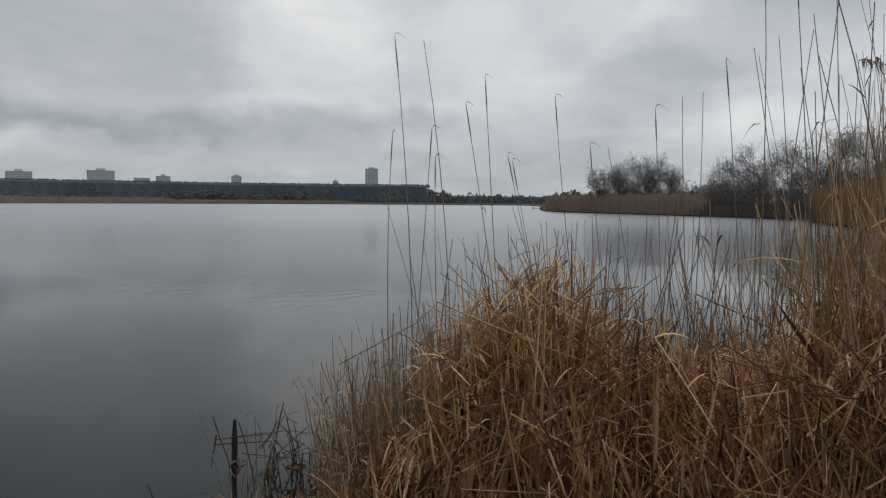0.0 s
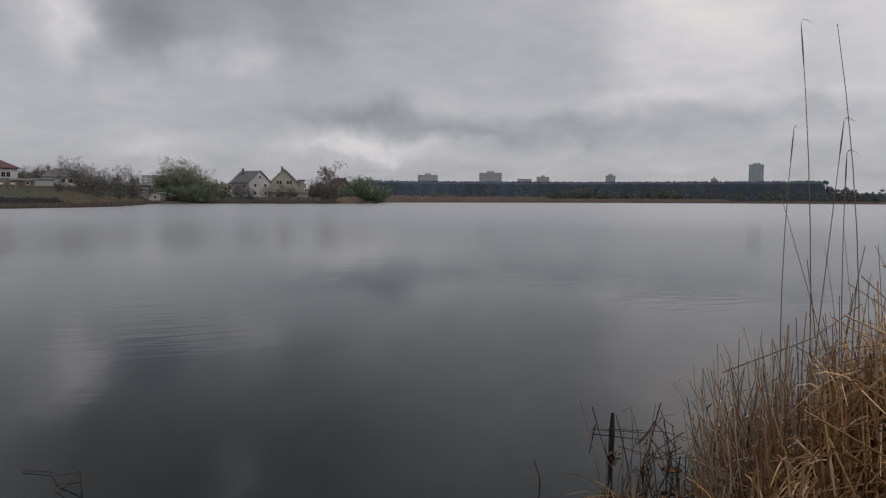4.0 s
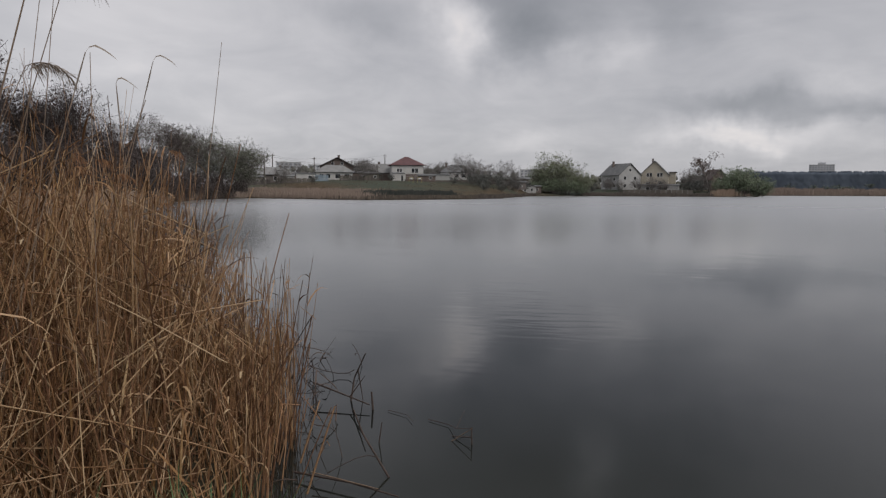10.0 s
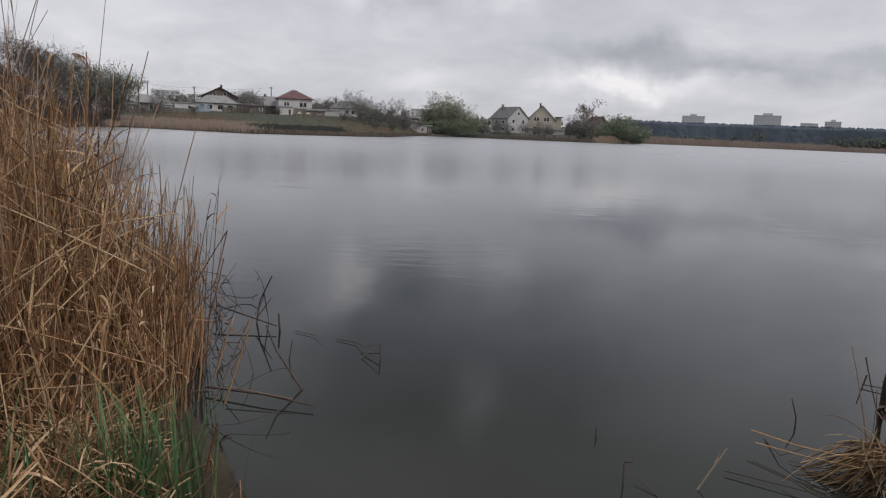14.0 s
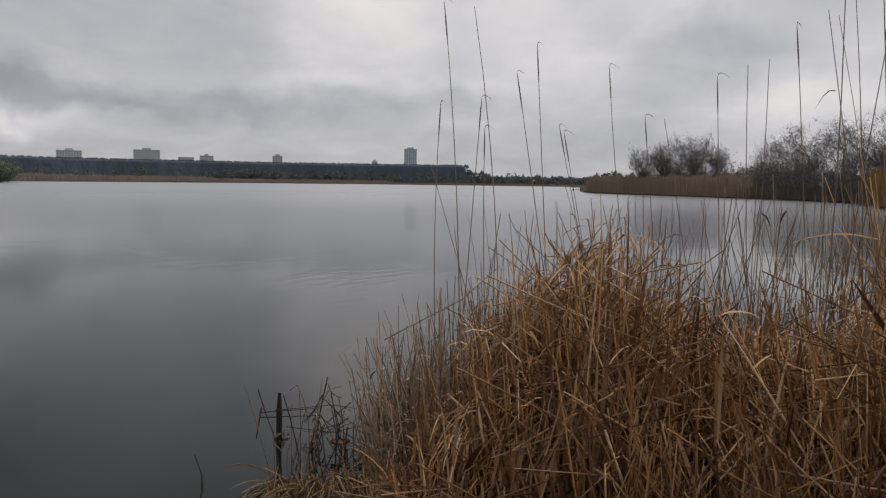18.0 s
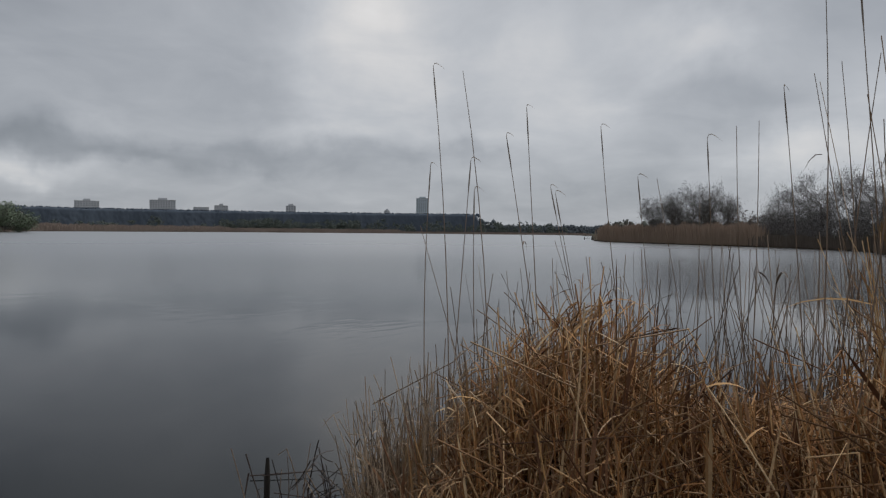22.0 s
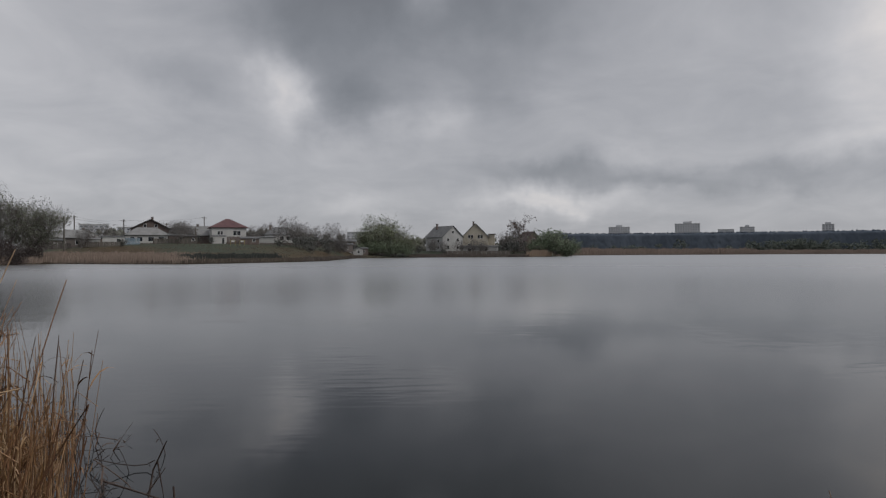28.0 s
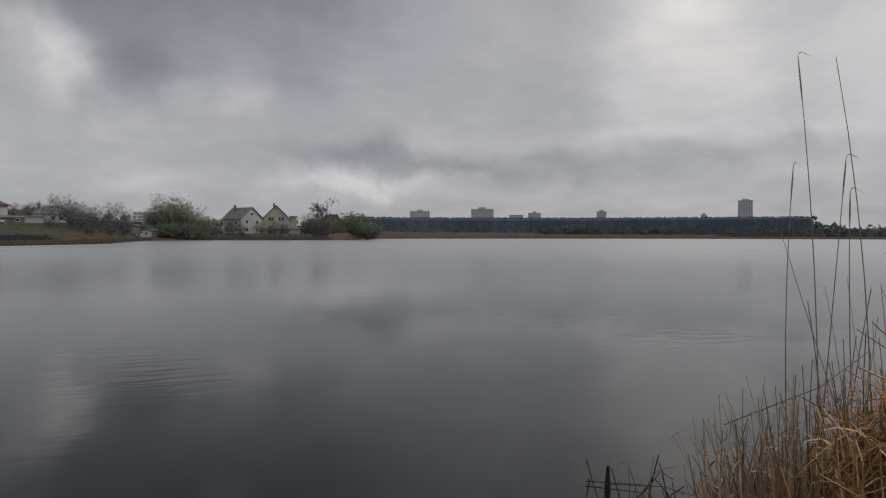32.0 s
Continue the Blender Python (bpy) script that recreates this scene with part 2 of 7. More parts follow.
# Darker copy for the tall stems: their backlit look is painted in
M["reed_tall"] = material("backlit_standing_reed", [(0.115, 0.078, 0.048), (0.25, 0.17, 0.106), (0.40, 0.285, 0.182), (0.57, 0.44, 0.305)], 0.6, 1.5, 90, 0.3, 0.001, island=0.6, spec=0.3)
M["dead_leaf"] = material("dead_reed_leaf", [(0.11, 0.054, 0.022), (0.23, 0.122, 0.05), (0.36, 0.215, 0.096), (0.54, 0.39, 0.225)], 0.65, 2.2, 70, 0.3, 0.001, island=0.7, spec=0.25)
M["wet_straw"] = material("wet_straw", [(0.055, 0.034, 0.020), (0.17, 0.10, 0.050), (0.34, 0.22, 0.115), (0.66, 0.50, 0.30)], 0.6, 2.2, 70, 0.3, 0.001, island=0.7, spec=0.3)
M["straw_pale"] = material("pale_straw", [(0.10, 0.058, 0.028), (0.22, 0.13, 0.064), (0.36, 0.235, 0.125), (0.56, 0.42, 0.26)], 0.6, 2.2, 70, 0.3, 0.001, island=0.7, spec=0.3)
M["fringe_straw"] = material("greyed_straw", [(0.115, 0.078, 0.052), (0.27, 0.19, 0.124), (0.47, 0.345, 0.23), (0.68, 0.54, 0.40)], 0.65, 2.2, 80, 0.3, 0.001, island=0.7, spec=0.3)
# Real litter, and the dark colour painted for shade inside the reeds
M["litter"] = material("shade_and_litter", [(0.085, 0.043, 0.024), (0.19, 0.095, 0.050), (0.31, 0.17, 0.09), (0.44, 0.28, 0.16)], 0.8, 2.2, 60, 0.3, 0.001, island=0.6)
M["reed_dead"] = material("rotten_stalk", [(0.024, 0.018, 0.016), (0.07, 0.051, 0.044), (0.16, 0.118, 0.098)], 0.75, 3, 60, 0.4, 0.002, island=0.6)
M["grass"] = material("fresh_grass", [(0.035, 0.07, 0.03), (0.07, 0.125, 0.05), (0.12, 0.19, 0.08)], 0.6, 5, 60, 0.2, 0.001, island=0.6)
M["plume"] = material("reed_plume", [(0.12, 0.095, 0.08), (0.24, 0.20, 0.165), (0.37, 0.31, 0.26)], 0.85, 4, 90, 0.2, 0.001, island=0.6)
M["stake"] = material("wet_wood", [(0.010, 0.009, 0.008), (0.03, 0.026, 0.022), (0.06, 0.05, 0.042)], 0.7, 6, 60, 0.6, 0.004, stretch=(1, 1, 0.2))
M["far_reed"] = material("far_reed", [(0.25, 0.18, 0.13), (0.32, 0.238, 0.178), (0.39, 0.305, 0.236)], 0.85, 0.12, 3, 0, island=0.3)
M["shore_reed"] = material("far_shore_reed", [(0.235, 0.182, 0.150), (0.30, 0.236, 0.195), (0.37, 0.30, 0.252)], 0.9, 0.05, 1, 0, island=0.3)
M["cove_reed"] = material("golden_cove_reed", [(0.19, 0.115, 0.045), (0.28, 0.175, 0.072), (0.38, 0.26, 0.12)], 0.85, 0.12, 3, 0, island=0.3)
# Green made lighter and greyer to carry the distance haze
M["bush_green"] = material("haze_paled_bush_leaves", [(0.135, 0.172, 0.112), (0.18, 0.225, 0.146), (0.235, 0.28, 0.185)], 0.75, 0.4, 6, 0, island=0.5)
M["far_dim"] = material("far_sedge", [(0.085, 0.070, 0.058), (0.13, 0.108, 0.088), (0.18, 0.15, 0.122)], 0.9, 0.2, 3, 0, island=0.5)
M["bank_brown"] = material("brown_bank_growth", [(0.085, 0.072, 0.064), (0.125, 0.106, 0.093), (0.175, 0.15, 0.132)], 0.9, 0.2, 3, 0, island=0.5)
M["bark"] = material("bark", [(0.085, 0.076, 0.07), (0.155, 0.14, 0.13), (0.23, 0.21, 0.198)], 0.9, 1.2, 12, 0.5, 0.02)
# Twigs paler than their bark, standing in for haze over far trees
M["twig"] = material("haze_paled_twigs", [(0.13, 0.118, 0.11), (0.22, 0.203, 0.192), (0.32, 0.30, 0.285)], 0.9, 0.5, 6, 0, island=0.5)
M["bud"] = material("budding_leaves", [(0.11, 0.112, 0.098), (0.155, 0.156, 0.134), (0.21, 0.21, 0.175)], 0.8, 0.5, 6, 0, island=0.6)
# Fresh leaf green, paled because haze is painted into it
M["leaf_green"] = material("haze_paled_spring_leaves", [(0.145, 0.166, 0.104), (0.205, 0.232, 0.146), (0.28, 0.308, 0.20)], 0.7, 0.4, 6, 0, island=0.6)
M["leaf_olive"] = material("olive_leaves", [(0.088, 0.100, 0.070), (0.130, 0.142, 0.100), (0.185, 0.195, 0.142)], 0.75, 0.4, 6, 0, island=0.6)
M["leaf_brown"] = material("last_year_leaves", [(0.075, 0.055, 0.048), (0.12, 0.088, 0.077), (0.175, 0.13, 0.115)], 0.85, 0.4, 6, 0, island=0.6)
# Needles lightened and blued to stand in for haze across the lake
M["pine"] = material("haze_tinted_needles", [(0.082, 0.101, 0.130), (0.092, 0.111, 0.140), (0.104, 0.123, 0.151)], 0.95, 0.05, 0.6, 0, island=0.25, spec=0.1)
M["leaf_dark"] = material("dark_dry_leaves", [(0.038, 0.031, 0.031), (0.07, 0.056, 0.055), (0.105, 0.086, 0.082)], 0.9, 0.4, 6, 0, island=0.5)
M["sedge"] = material("dark_green_sedge", [(0.042, 0.047, 0.046), (0.062, 0.068, 0.063), (0.09, 0.093, 0.082)], 0.9, 0.2, 3, 0, island=0.4)
# Paler and bluer still: the far wood's haze is in its base colour
M["far_wood"] = material("haze_tinted_wood", [(0.105, 0.120, 0.136), (0.125, 0.140, 0.155), (0.148, 0.162, 0.172)], 0.95, 0.05, 0.6, 0, island=0.3, spec=0.1)
# Dark hedge green, lifted to imitate haze over the village
M["hedge"] = material("haze_lifted_hedge", [(0.082, 0.088, 0.084), (0.112, 0.118, 0.11), (0.15, 0.152, 0.138)], 0.9, 0.1, 2, 0, island=0.5)
# Brown twigs raised in tone, again for haze over the far shore
M["twig_mid"] = material("haze_paled_brown_twigs", [(0.095, 0.086, 0.084), (0.155, 0.143, 0.139), (0.225, 0.21, 0.204)], 0.9, 0.5, 6, 0, island=0.5)
# Olive, greyed and paled in place of distance haze
M["thicket"] = material("haze_greyed_thicket", [(0.112, 0.132, 0.118), (0.134, 0.152, 0.132), (0.158, 0.172, 0.148)], 0.95, 0.05, 0.6, 0, island=0.5, spec=0.1)
# Crown colour of far trees, with haze mixed into it
M["yard_leaf"] = material("haze_paled_garden_twigs", [(0.115, 0.108, 0.106), (0.155, 0.147, 0.143), (0.205, 0.194, 0.188)], 0.9, 0.4, 6, 0, island=0.5)
M["twig_dark"] = material("dark_twigs", [(0.04, 0.030, 0.030), (0.07, 0.055, 0.053), (0.115, 0.092, 0.088)], 0.9, 0.5, 6, 0, island=0.5)
M["reed_pale"] = material("pale_reed", [(0.062, 0.029, 0.014), (0.175, 0.088, 0.040), (0.33, 0.187, 0.090), (0.56, 0.40, 0.25)], 0.6, 2.2, 90, 0.3, 0.001, island=0.66, spec=0.3)
M["plaster"] = material("white_plaster", [(0.42, 0.415, 0.405), (0.52, 0.515, 0.50), (0.60, 0.595, 0.58)], 0.9, 0.4, 6, 0.2, 0.01)
M["grey_plaster"] = material("grey_plaster", [(0.27, 0.27, 0.265), (0.36, 0.36, 0.352), (0.44, 0.44, 0.43)], 0.9, 0.4, 6, 0.2, 0.01)
M["pale_plaster"] = material("pale_plaster", [(0.33, 0.33, 0.325), (0.41, 0.41, 0.405), (0.48, 0.48, 0.475)], 0.9, 0.4, 6, 0.2, 0.01)
M["cream"] = material("cream_brick", [(0.36, 0.325, 0.265), (0.46, 0.42, 0.345), (0.54, 0.50, 0.42)], 0.9, 0.5, 8, 0.2, 0.01)
# Dark brick and grey roofing are lightened to stand in for haze
M["brick"] = material("haze_lifted_brick", [(0.0878, 0.0702, 0.0635), (0.149, 0.119, 0.108), (0.216, 0.176, 0.159)], 0.9, 0.5, 8, 0.2, 0.01)
M["slate"] = material("haze_lifted_grey_roofing", [(0.09, 0.0936, 0.096), (0.144, 0.148, 0.151), (0.204, 0.206, 0.21)], 0.8, 0.6, 8, 0.3, 0.02)
M["pale_roof"] = material("pale_grey_sheet_roof", [(0.17, 0.172, 0.172), (0.235, 0.236, 0.235), (0.30, 0.30, 0.295)], 0.8, 0.5, 8, 0.3, 0.02)
M["brown_plaster"] = material("brown_plaster", [(0.12, 0.105, 0.10), (0.175, 0.155, 0.145), (0.235, 0.21, 0.20)], 0.9, 0.4, 6, 0.2, 0.01)
# Black roofing, lightened the same way for painted haze
M["dark_roof"] = material("haze_lifted_black_roofing", [(0.0324, 0.0306, 0.0306), (0.063, 0.0576, 0.0558), (0.108, 0.099, 0.0936)], 0.8, 0.6, 8, 0.3, 0.02)
M["red_roof"] = material("red_roof_sheet", [(0.0862, 0.0442, 0.0486), (0.127, 0.065, 0.0675), (0.172, 0.091, 0.0918)], 0.6, 0.6, 8, 0.3, 0.02)
M["rust_roof"] = material("brown_red_roofing", [(0.0585, 0.0481, 0.0455), (0.091, 0.0715, 0.0676), (0.13, 0.104, 0.0962)], 0.8, 0.6, 8, 0.3, 0.02)
M["pane"] = material("window_glass", [(0.012, 0.014, 0.017), (0.022, 0.025, 0.03)], 0.15, 0.6, 8, 0, spec=0.5)
M["trim"] = material("white_frame", [(0.6, 0.6, 0.6), (0.72, 0.72, 0.71)], 0.6, 0.6, 8, 0)
M["blue"] = material("blue_fence_paint", [(0.17, 0.23, 0.285), (0.24, 0.305, 0.36), (0.33, 0.39, 0.44)], 0.7, 0.8, 8, 0, each=0.5)
M["wood_grey"] = material("grey_boards", [(0.08, 0.072, 0.064), (0.14, 0.125, 0.11), (0.2, 0.18, 0.16)], 0.85, 1.0, 10, 0.3, 0.01, each=0.4)
M["wood_dark"] = material("dark_boards", [(0.07, 0.0616, 0.0588), (0.119, 0.105, 0.098), (0.175, 0.157, 0.147)], 0.85, 1.0, 10, 0.3, 0.01, each=0.4)
M["concrete"] = material("concrete", [(0.24, 0.24, 0.235), (0.33, 0.33, 0.32), (0.41, 0.41, 0.40)], 0.9, 0.3, 5, 0.2, 0.01)
# Pale panels, raised further so the wall colour holds the distance haze
M["flat_wall"] = material("haze_paled_block_panels", [(0.44, 0.45, 0.48), (0.54, 0.55, 0.58), (0.62, 0.63, 0.655)], 0.9, 0.06, 0.6, 0)
M["flat_glass"] = material("block_windows", [(0.18, 0.20, 0.225), (0.25, 0.27, 0.295)], 0.3, 0.2, 2, 0)
# Tower walls likewise: blue-grey with haze put into the colour
M["tower_wall"] = material("haze_paled_tower_panels", [(0.46, 0.53, 0.59), (0.55, 0.62, 0.67), (0.62, 0.68, 0.72)], 0.7, 0.06, 0.6, 0)
M["yellow"] = material("yellow_paint", [(0.28, 0.24, 0.10), (0.38, 0.32, 0.14)], 0.6, 1, 10, 0)
M["wire"] = material("black_wire", [(0.02, 0.02, 0.02), (0.035, 0.035, 0.035)], 0.6, 1, 10, 0)


# ---- mesh tools ----
def mesh_from(name, verts, quads=None, tris=None, mat=None, smooth=False):
    me = bpy.data.meshes.new(name)
    verts = np.asarray(verts, np.float32).reshape(-1, 3)
    quads = np.zeros((0, 4), np.int32) if quads is None else np.asarray(quads, np.int32).reshape(-1, 4)
    tris = np.zeros((0, 3), np.int32) if tris is None else np.asarray(tris, np.int32).reshape(-1, 3)
    me.vertices.add(len(verts))
    me.vertices.foreach_set("co", verts.ravel())
    loops = np.concatenate([quads.ravel(), tris.ravel()])
    me.loops.add(len(loops))
    me.loops.foreach_set("vertex_index", loops)
    me.polygons.add(len(quads) + len(tris))
    starts = np.concatenate([np.arange(len(quads)) * 4, len(quads) * 4 + np.arange(len(tris)) * 3]).astype(np.int32)
    me.polygons.foreach_set("loop_start", starts)
    if smooth:
        me.polygons.foreach_set("use_smooth", np.ones(len(starts), bool))
    me.update(calc_edges=True)
    me.validate()
    if mat is not None:
        me.materials.append(mat)
    return me


def empty(name, place=(0, 0, 0), turn=0.0):
    ob = new(name)
    ob.empty_display_size = 0.2
    ob.matrix_basis = pose(*place, 0, 0, turn)
    return ob


def part(name, data, parent=None, label="", m=None):
    """Links a mesh, or a bmesh with its material set on it, under a thing."""
    ob = new(name, data)
    if parent is not None:
        ob.parent = parent
    if m is not None:
        ob.matrix_basis = m
    if label:
        tagged(ob, label)
    return ob


def tubes(pts, rad, sides=3):
    """Verts and quads of tapered tubes along pts (n, s, 3) with radii (n, s)."""
    pts, rad = np.asarray(pts, float), np.asarray(rad, float)
    n, s, _ = pts.shape
    tang = np.gradient(pts, axis=1) if s > 2 else np.repeat(pts[:, 1:] - pts[:, :1], 2, 1)
    tang /= np.linalg.norm(tang, axis=-1, keepdims=True) + 1e-9
    ref = np.zeros_like(tang)
    steep = np.abs(tang[..., 2]) > 0.8
    ref[..., 2] = ~steep
    ref[..., 0] = steep
    a = np.cross(tang, ref)
    a /= np.linalg.norm(a, axis=-1, keepdims=True) + 1e-9
    b = np.cross(tang, a)
    ang = np.arange(sides) * 2 * np.pi / sides
    ring = a[:, :, None] * np.cos(ang)[:, None] + b[:, :, None] * np.sin(ang)[:, None]
    verts = pts[:, :, None] + ring * rad[:, :, None, None]
    idx = np.arange(n * s * sides).reshape(n, s, sides)
    nxt = np.roll(idx, -1, 2)
    quads = np.stack([idx[:, :-1], nxt[:, :-1], nxt[:, 1:], idx[:, 1:]], -1).reshape(-1, 4)
    return verts.reshape(-1, 3), quads


def ribbons(pts, width, side):
    """Verts and quads of flat strips along pts (n, s, 3), of widths (n, s), spread along side (n, 3)."""
    pts = np.asarray(pts, float)
    n, s, _ = pts.shape
    off = side[:, None] * np.asarray(width)[..., None] / 2
    verts = np.stack([pts - off, pts + off], 2)
    idx = np.arange(n * s * 2).reshape(n, s, 2)
    quads = np.stack([idx[:, :-1, 0], idx[:, :-1, 1], idx[:, 1:, 1], idx[:, 1:, 0]], -1).reshape(-1, 4)
    return verts.reshape(-1, 3), quads


def merged(*pieces):
    """Joins (verts, quads) pairs."""
    verts, quads, base = [], [], 0
    for v, q in pieces:
        verts.append(v)
        quads.append(np.asarray(q) + base)
        base += len(v)
    return np.concatenate(verts), np.concatenate(quads)


def box(name, bounds, mat, parent=None, bevel=0.0, label="", m=None):
    bm = bmesh.new()
    x0, x1, y0, y1, z0, z1 = bounds
    bmesh.ops.create_cube(bm, size=1, matrix=Matrix.LocRotScale(((x0 + x1) / 2, (y0 + y1) / 2, (z0 + z1) / 2), None, (x1 - x0, y1 - y0, z1 - z0)))
    if bevel:
        bmesh.ops.bevel(bm, geom=bm.edges[:], offset=bevel, segments=1, affect="EDGES")
    me = bpy.data.meshes.new(name)
    bm.to_mesh(me)
    bm.free()
    me.materials.append(mat)
    return part(name, me, parent, label, m)


# ---- ground and water ----
# distances from the origin to the near and the far edge of the water, by bearing
NEAR_EDGE = [(-180, 900), (-60, 900), (-45, 40), (-38, 9), (-30, 4.6), (-15, 4.2), (0, 3.9), (8, 3.75), (14, 3.4), (22, 2.7), (35, 2.1), (50, 1.9), (65, 2.2), (76, 2.9),
             (82, 6), (86, 10), (90, 14), (100, 900), (180, 900)]
FAR_EDGE = [(-180, 2), (-50, 2), (-45, 40.5), (-38, 50), (-34, 56), (-31.8, 60), (-29, 74), (-27.4, 95), (-20, 113), (-14, 130), (-9.2, 150), (-8.3, 165), (-7.8, 420), (-6.5, 560),
            (8, 560), (20, 510), (32, 430), (35, 400), (37, 300), (42, 275), (50, 268), (53, 245), (55.5, 165), (58, 150), (62, 137), (67, 128), (72, 140), (76, 152),
            (79, 140), (82, 95), (85, 50), (90, 24), (100, 10), (104, 2), (180, 2)]
RISE = [(-180, 1.2), (-45, 1.0), (-35, 0.9), (-8, 0.6), (0, 1.0), (32, 1.2), (38, 2.2), (48, 2.4), (53, 3.0), (58, 4.2), (70, 4.6), (76, 3.0), (82, 1.5), (90, 1.0), (180, 1.2)]
RUN = [(-180, 60), (-8, 40), (32, 120), (38, 30), (48, 28), (53, 60), (58, 75), (70, 85), (76, 60), (90, 30), (180, 60)]


def ground_height(az, r):
    near, far = lerp_table(az, NEAR_EDGE), lerp_table(az, FAR_EDGE)
    near_bank = 0.2 * (1 - smooth01((r - near + 0.6) / 0.7)) - 0.9 * smooth01((r - near + 0.15) / 1.6)
    far_bank = -0.9 + 1.2 * smooth01((r - far + 0.02 * r) / (0.025 * r + 0.4)) + lerp_table(az, RISE) * smooth01((r - far) / lerp_table(az, RUN))
    z = np.where(r < near + 1.6, near_bank, -0.9)
    z = np.maximum(z, far_bank)
    return z + 4.0 * smooth01((r - 600) / 900)


def build_ground():
    az = np.concatenate([np.arange(-180, -50, 5), np.arange(-50, 110, 0.8), np.arange(110, 180, 5)])
    r = np.concatenate([[0.25], np.linspace(0.6, 6, 34), np.geomspace(6.4, 100, 60), np.geomspace(102, 640, 90), np.geomspace(660, 4800, 26)])
    aa, rr = np.meshgrid(az, r, indexing="ij")
    z = ground_height(aa, rr)
    xx, yy = -np.sin(np.radians(aa)) * rr, np.cos(np.radians(aa)) * rr
    wob = np.sin(xx * 2.3 + yy * 1.1) * np.cos(xx * 0.9 - yy * 1.9) + 0.5 * np.sin(xx * 5.1 - yy * 4.3)
    z = z + np.where(rr < 12, 0.02, 0.05) * wob
    verts = np.stack([-np.sin(np.radians(aa)) * rr, np.cos(np.radians(aa)) * rr, z], -1)
    na, nr = aa.shape
    idx = np.arange(na * nr).reshape(na, nr)
    nxt = np.roll(idx, -1, 0)
    quads = np.stack([nxt[:, :-1], idx[:, :-1], idx[:, 1:], nxt[:, 1:]], -1).reshape(-1, 4)
    v = np.concatenate([verts.reshape(-1, 3), [[0, 0, 0.2]]])
    cap = np.stack([idx[:, 0], nxt[:, 0], np.full(na, na * nr)], -1)[:, ::-1]
    m = bpy.data.materials.new("meadow_ground")
    m.use_nodes = True
    g = Graph(m.node_tree)
    shader = g.nodes["Principled BSDF"]
    where = g.add("ShaderNodeTexCoord").outputs["Object"]
    tuft, broad, tiny = g.noise(where, 0.6, 6, 0.65), g.noise(where, 0.03, 4, 0.6), g.noise(where, 9, 5, 0.65)
    green = g.ramp(tuft, [(0.3, (0.045, 0.053, 0.040)), (0.55, (0.066, 0.078, 0.057)), (0.75, (0.10, 0.11, 0.08))])
    straw = g.ramp(tuft, [(0.3, (0.05, 0.036, 0.022)), (0.55, (0.095, 0.07, 0.043)), (0.75, (0.15, 0.112, 0.07))])
    mixed = g.mix(g.ramp(broad, [(0.42, (0, 0, 0)), (0.58, (1, 1, 1))]), green, straw)
    height = g.add("ShaderNodeSeparateXYZ")
    g.join(where, height.inputs[0])
    mud = g.ramp(tiny, [(0.3, (0.018, 0.014, 0.010)), (0.6, (0.05, 0.038, 0.026)), (0.8, (0.085, 0.065, 0.042))])
    rough_edge = g.math("ADD", height.outputs[2], g.math("MULTIPLY", g.math("SUBTRACT", tuft, 0.5), 0.5))
    g.join(g.mix(g.math("MULTIPLY", g.math("SUBTRACT", rough_edge, 0.1), 3.0, clamp=True), mud, mixed), shader.inputs["Base Color"])
    shader.inputs["Roughness"].default_value, shader.inputs["Specular IOR Level"].default_value = 0.95, 0.15
    b = g.add("ShaderNodeBump")
    b.inputs["Strength"].default_value, b.inputs["Distance"].default_value = 0.6, 0.04
    g.join(tiny, b.inputs["Height"])
    g.join(b.outputs[0], shader.inputs["Normal"])
    ob = part("ground", mesh_from("ground", v, quads, cap, m, True))
    return tagged(ob, "muddy lake bank and rough meadow round the water", "ground", kind="structure")


build_ground()


def build_water():
    az = np.radians(np.arange(0, 360, 4))
    r = np.array([1.0, 8, 60, 300, 900, 4700])
    verts = np.concatenate([[[0, 0, 0]], np.stack([np.outer(r, np.cos(az)), np.outer(r, np.sin(az)), 0 * np.outer(r, az)], -1).reshape(-1, 3)])
    n = len(az)
    idx = 1 + np.arange(len(r) * n).reshape(len(r), n)
    nxt = np.roll(idx, -1, 1)
    quads = np.stack([idx[:-1], idx[1:], nxt[1:], nxt[:-1]], -1).reshape(-1, 4)
    tris = np.stack([np.zeros(n, int), idx[0], nxt[0]], -1)
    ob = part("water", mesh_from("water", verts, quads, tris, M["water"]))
    return tagged(ob, "still grey lake water with faint ripples", "lake", kind="structure")


build_water()


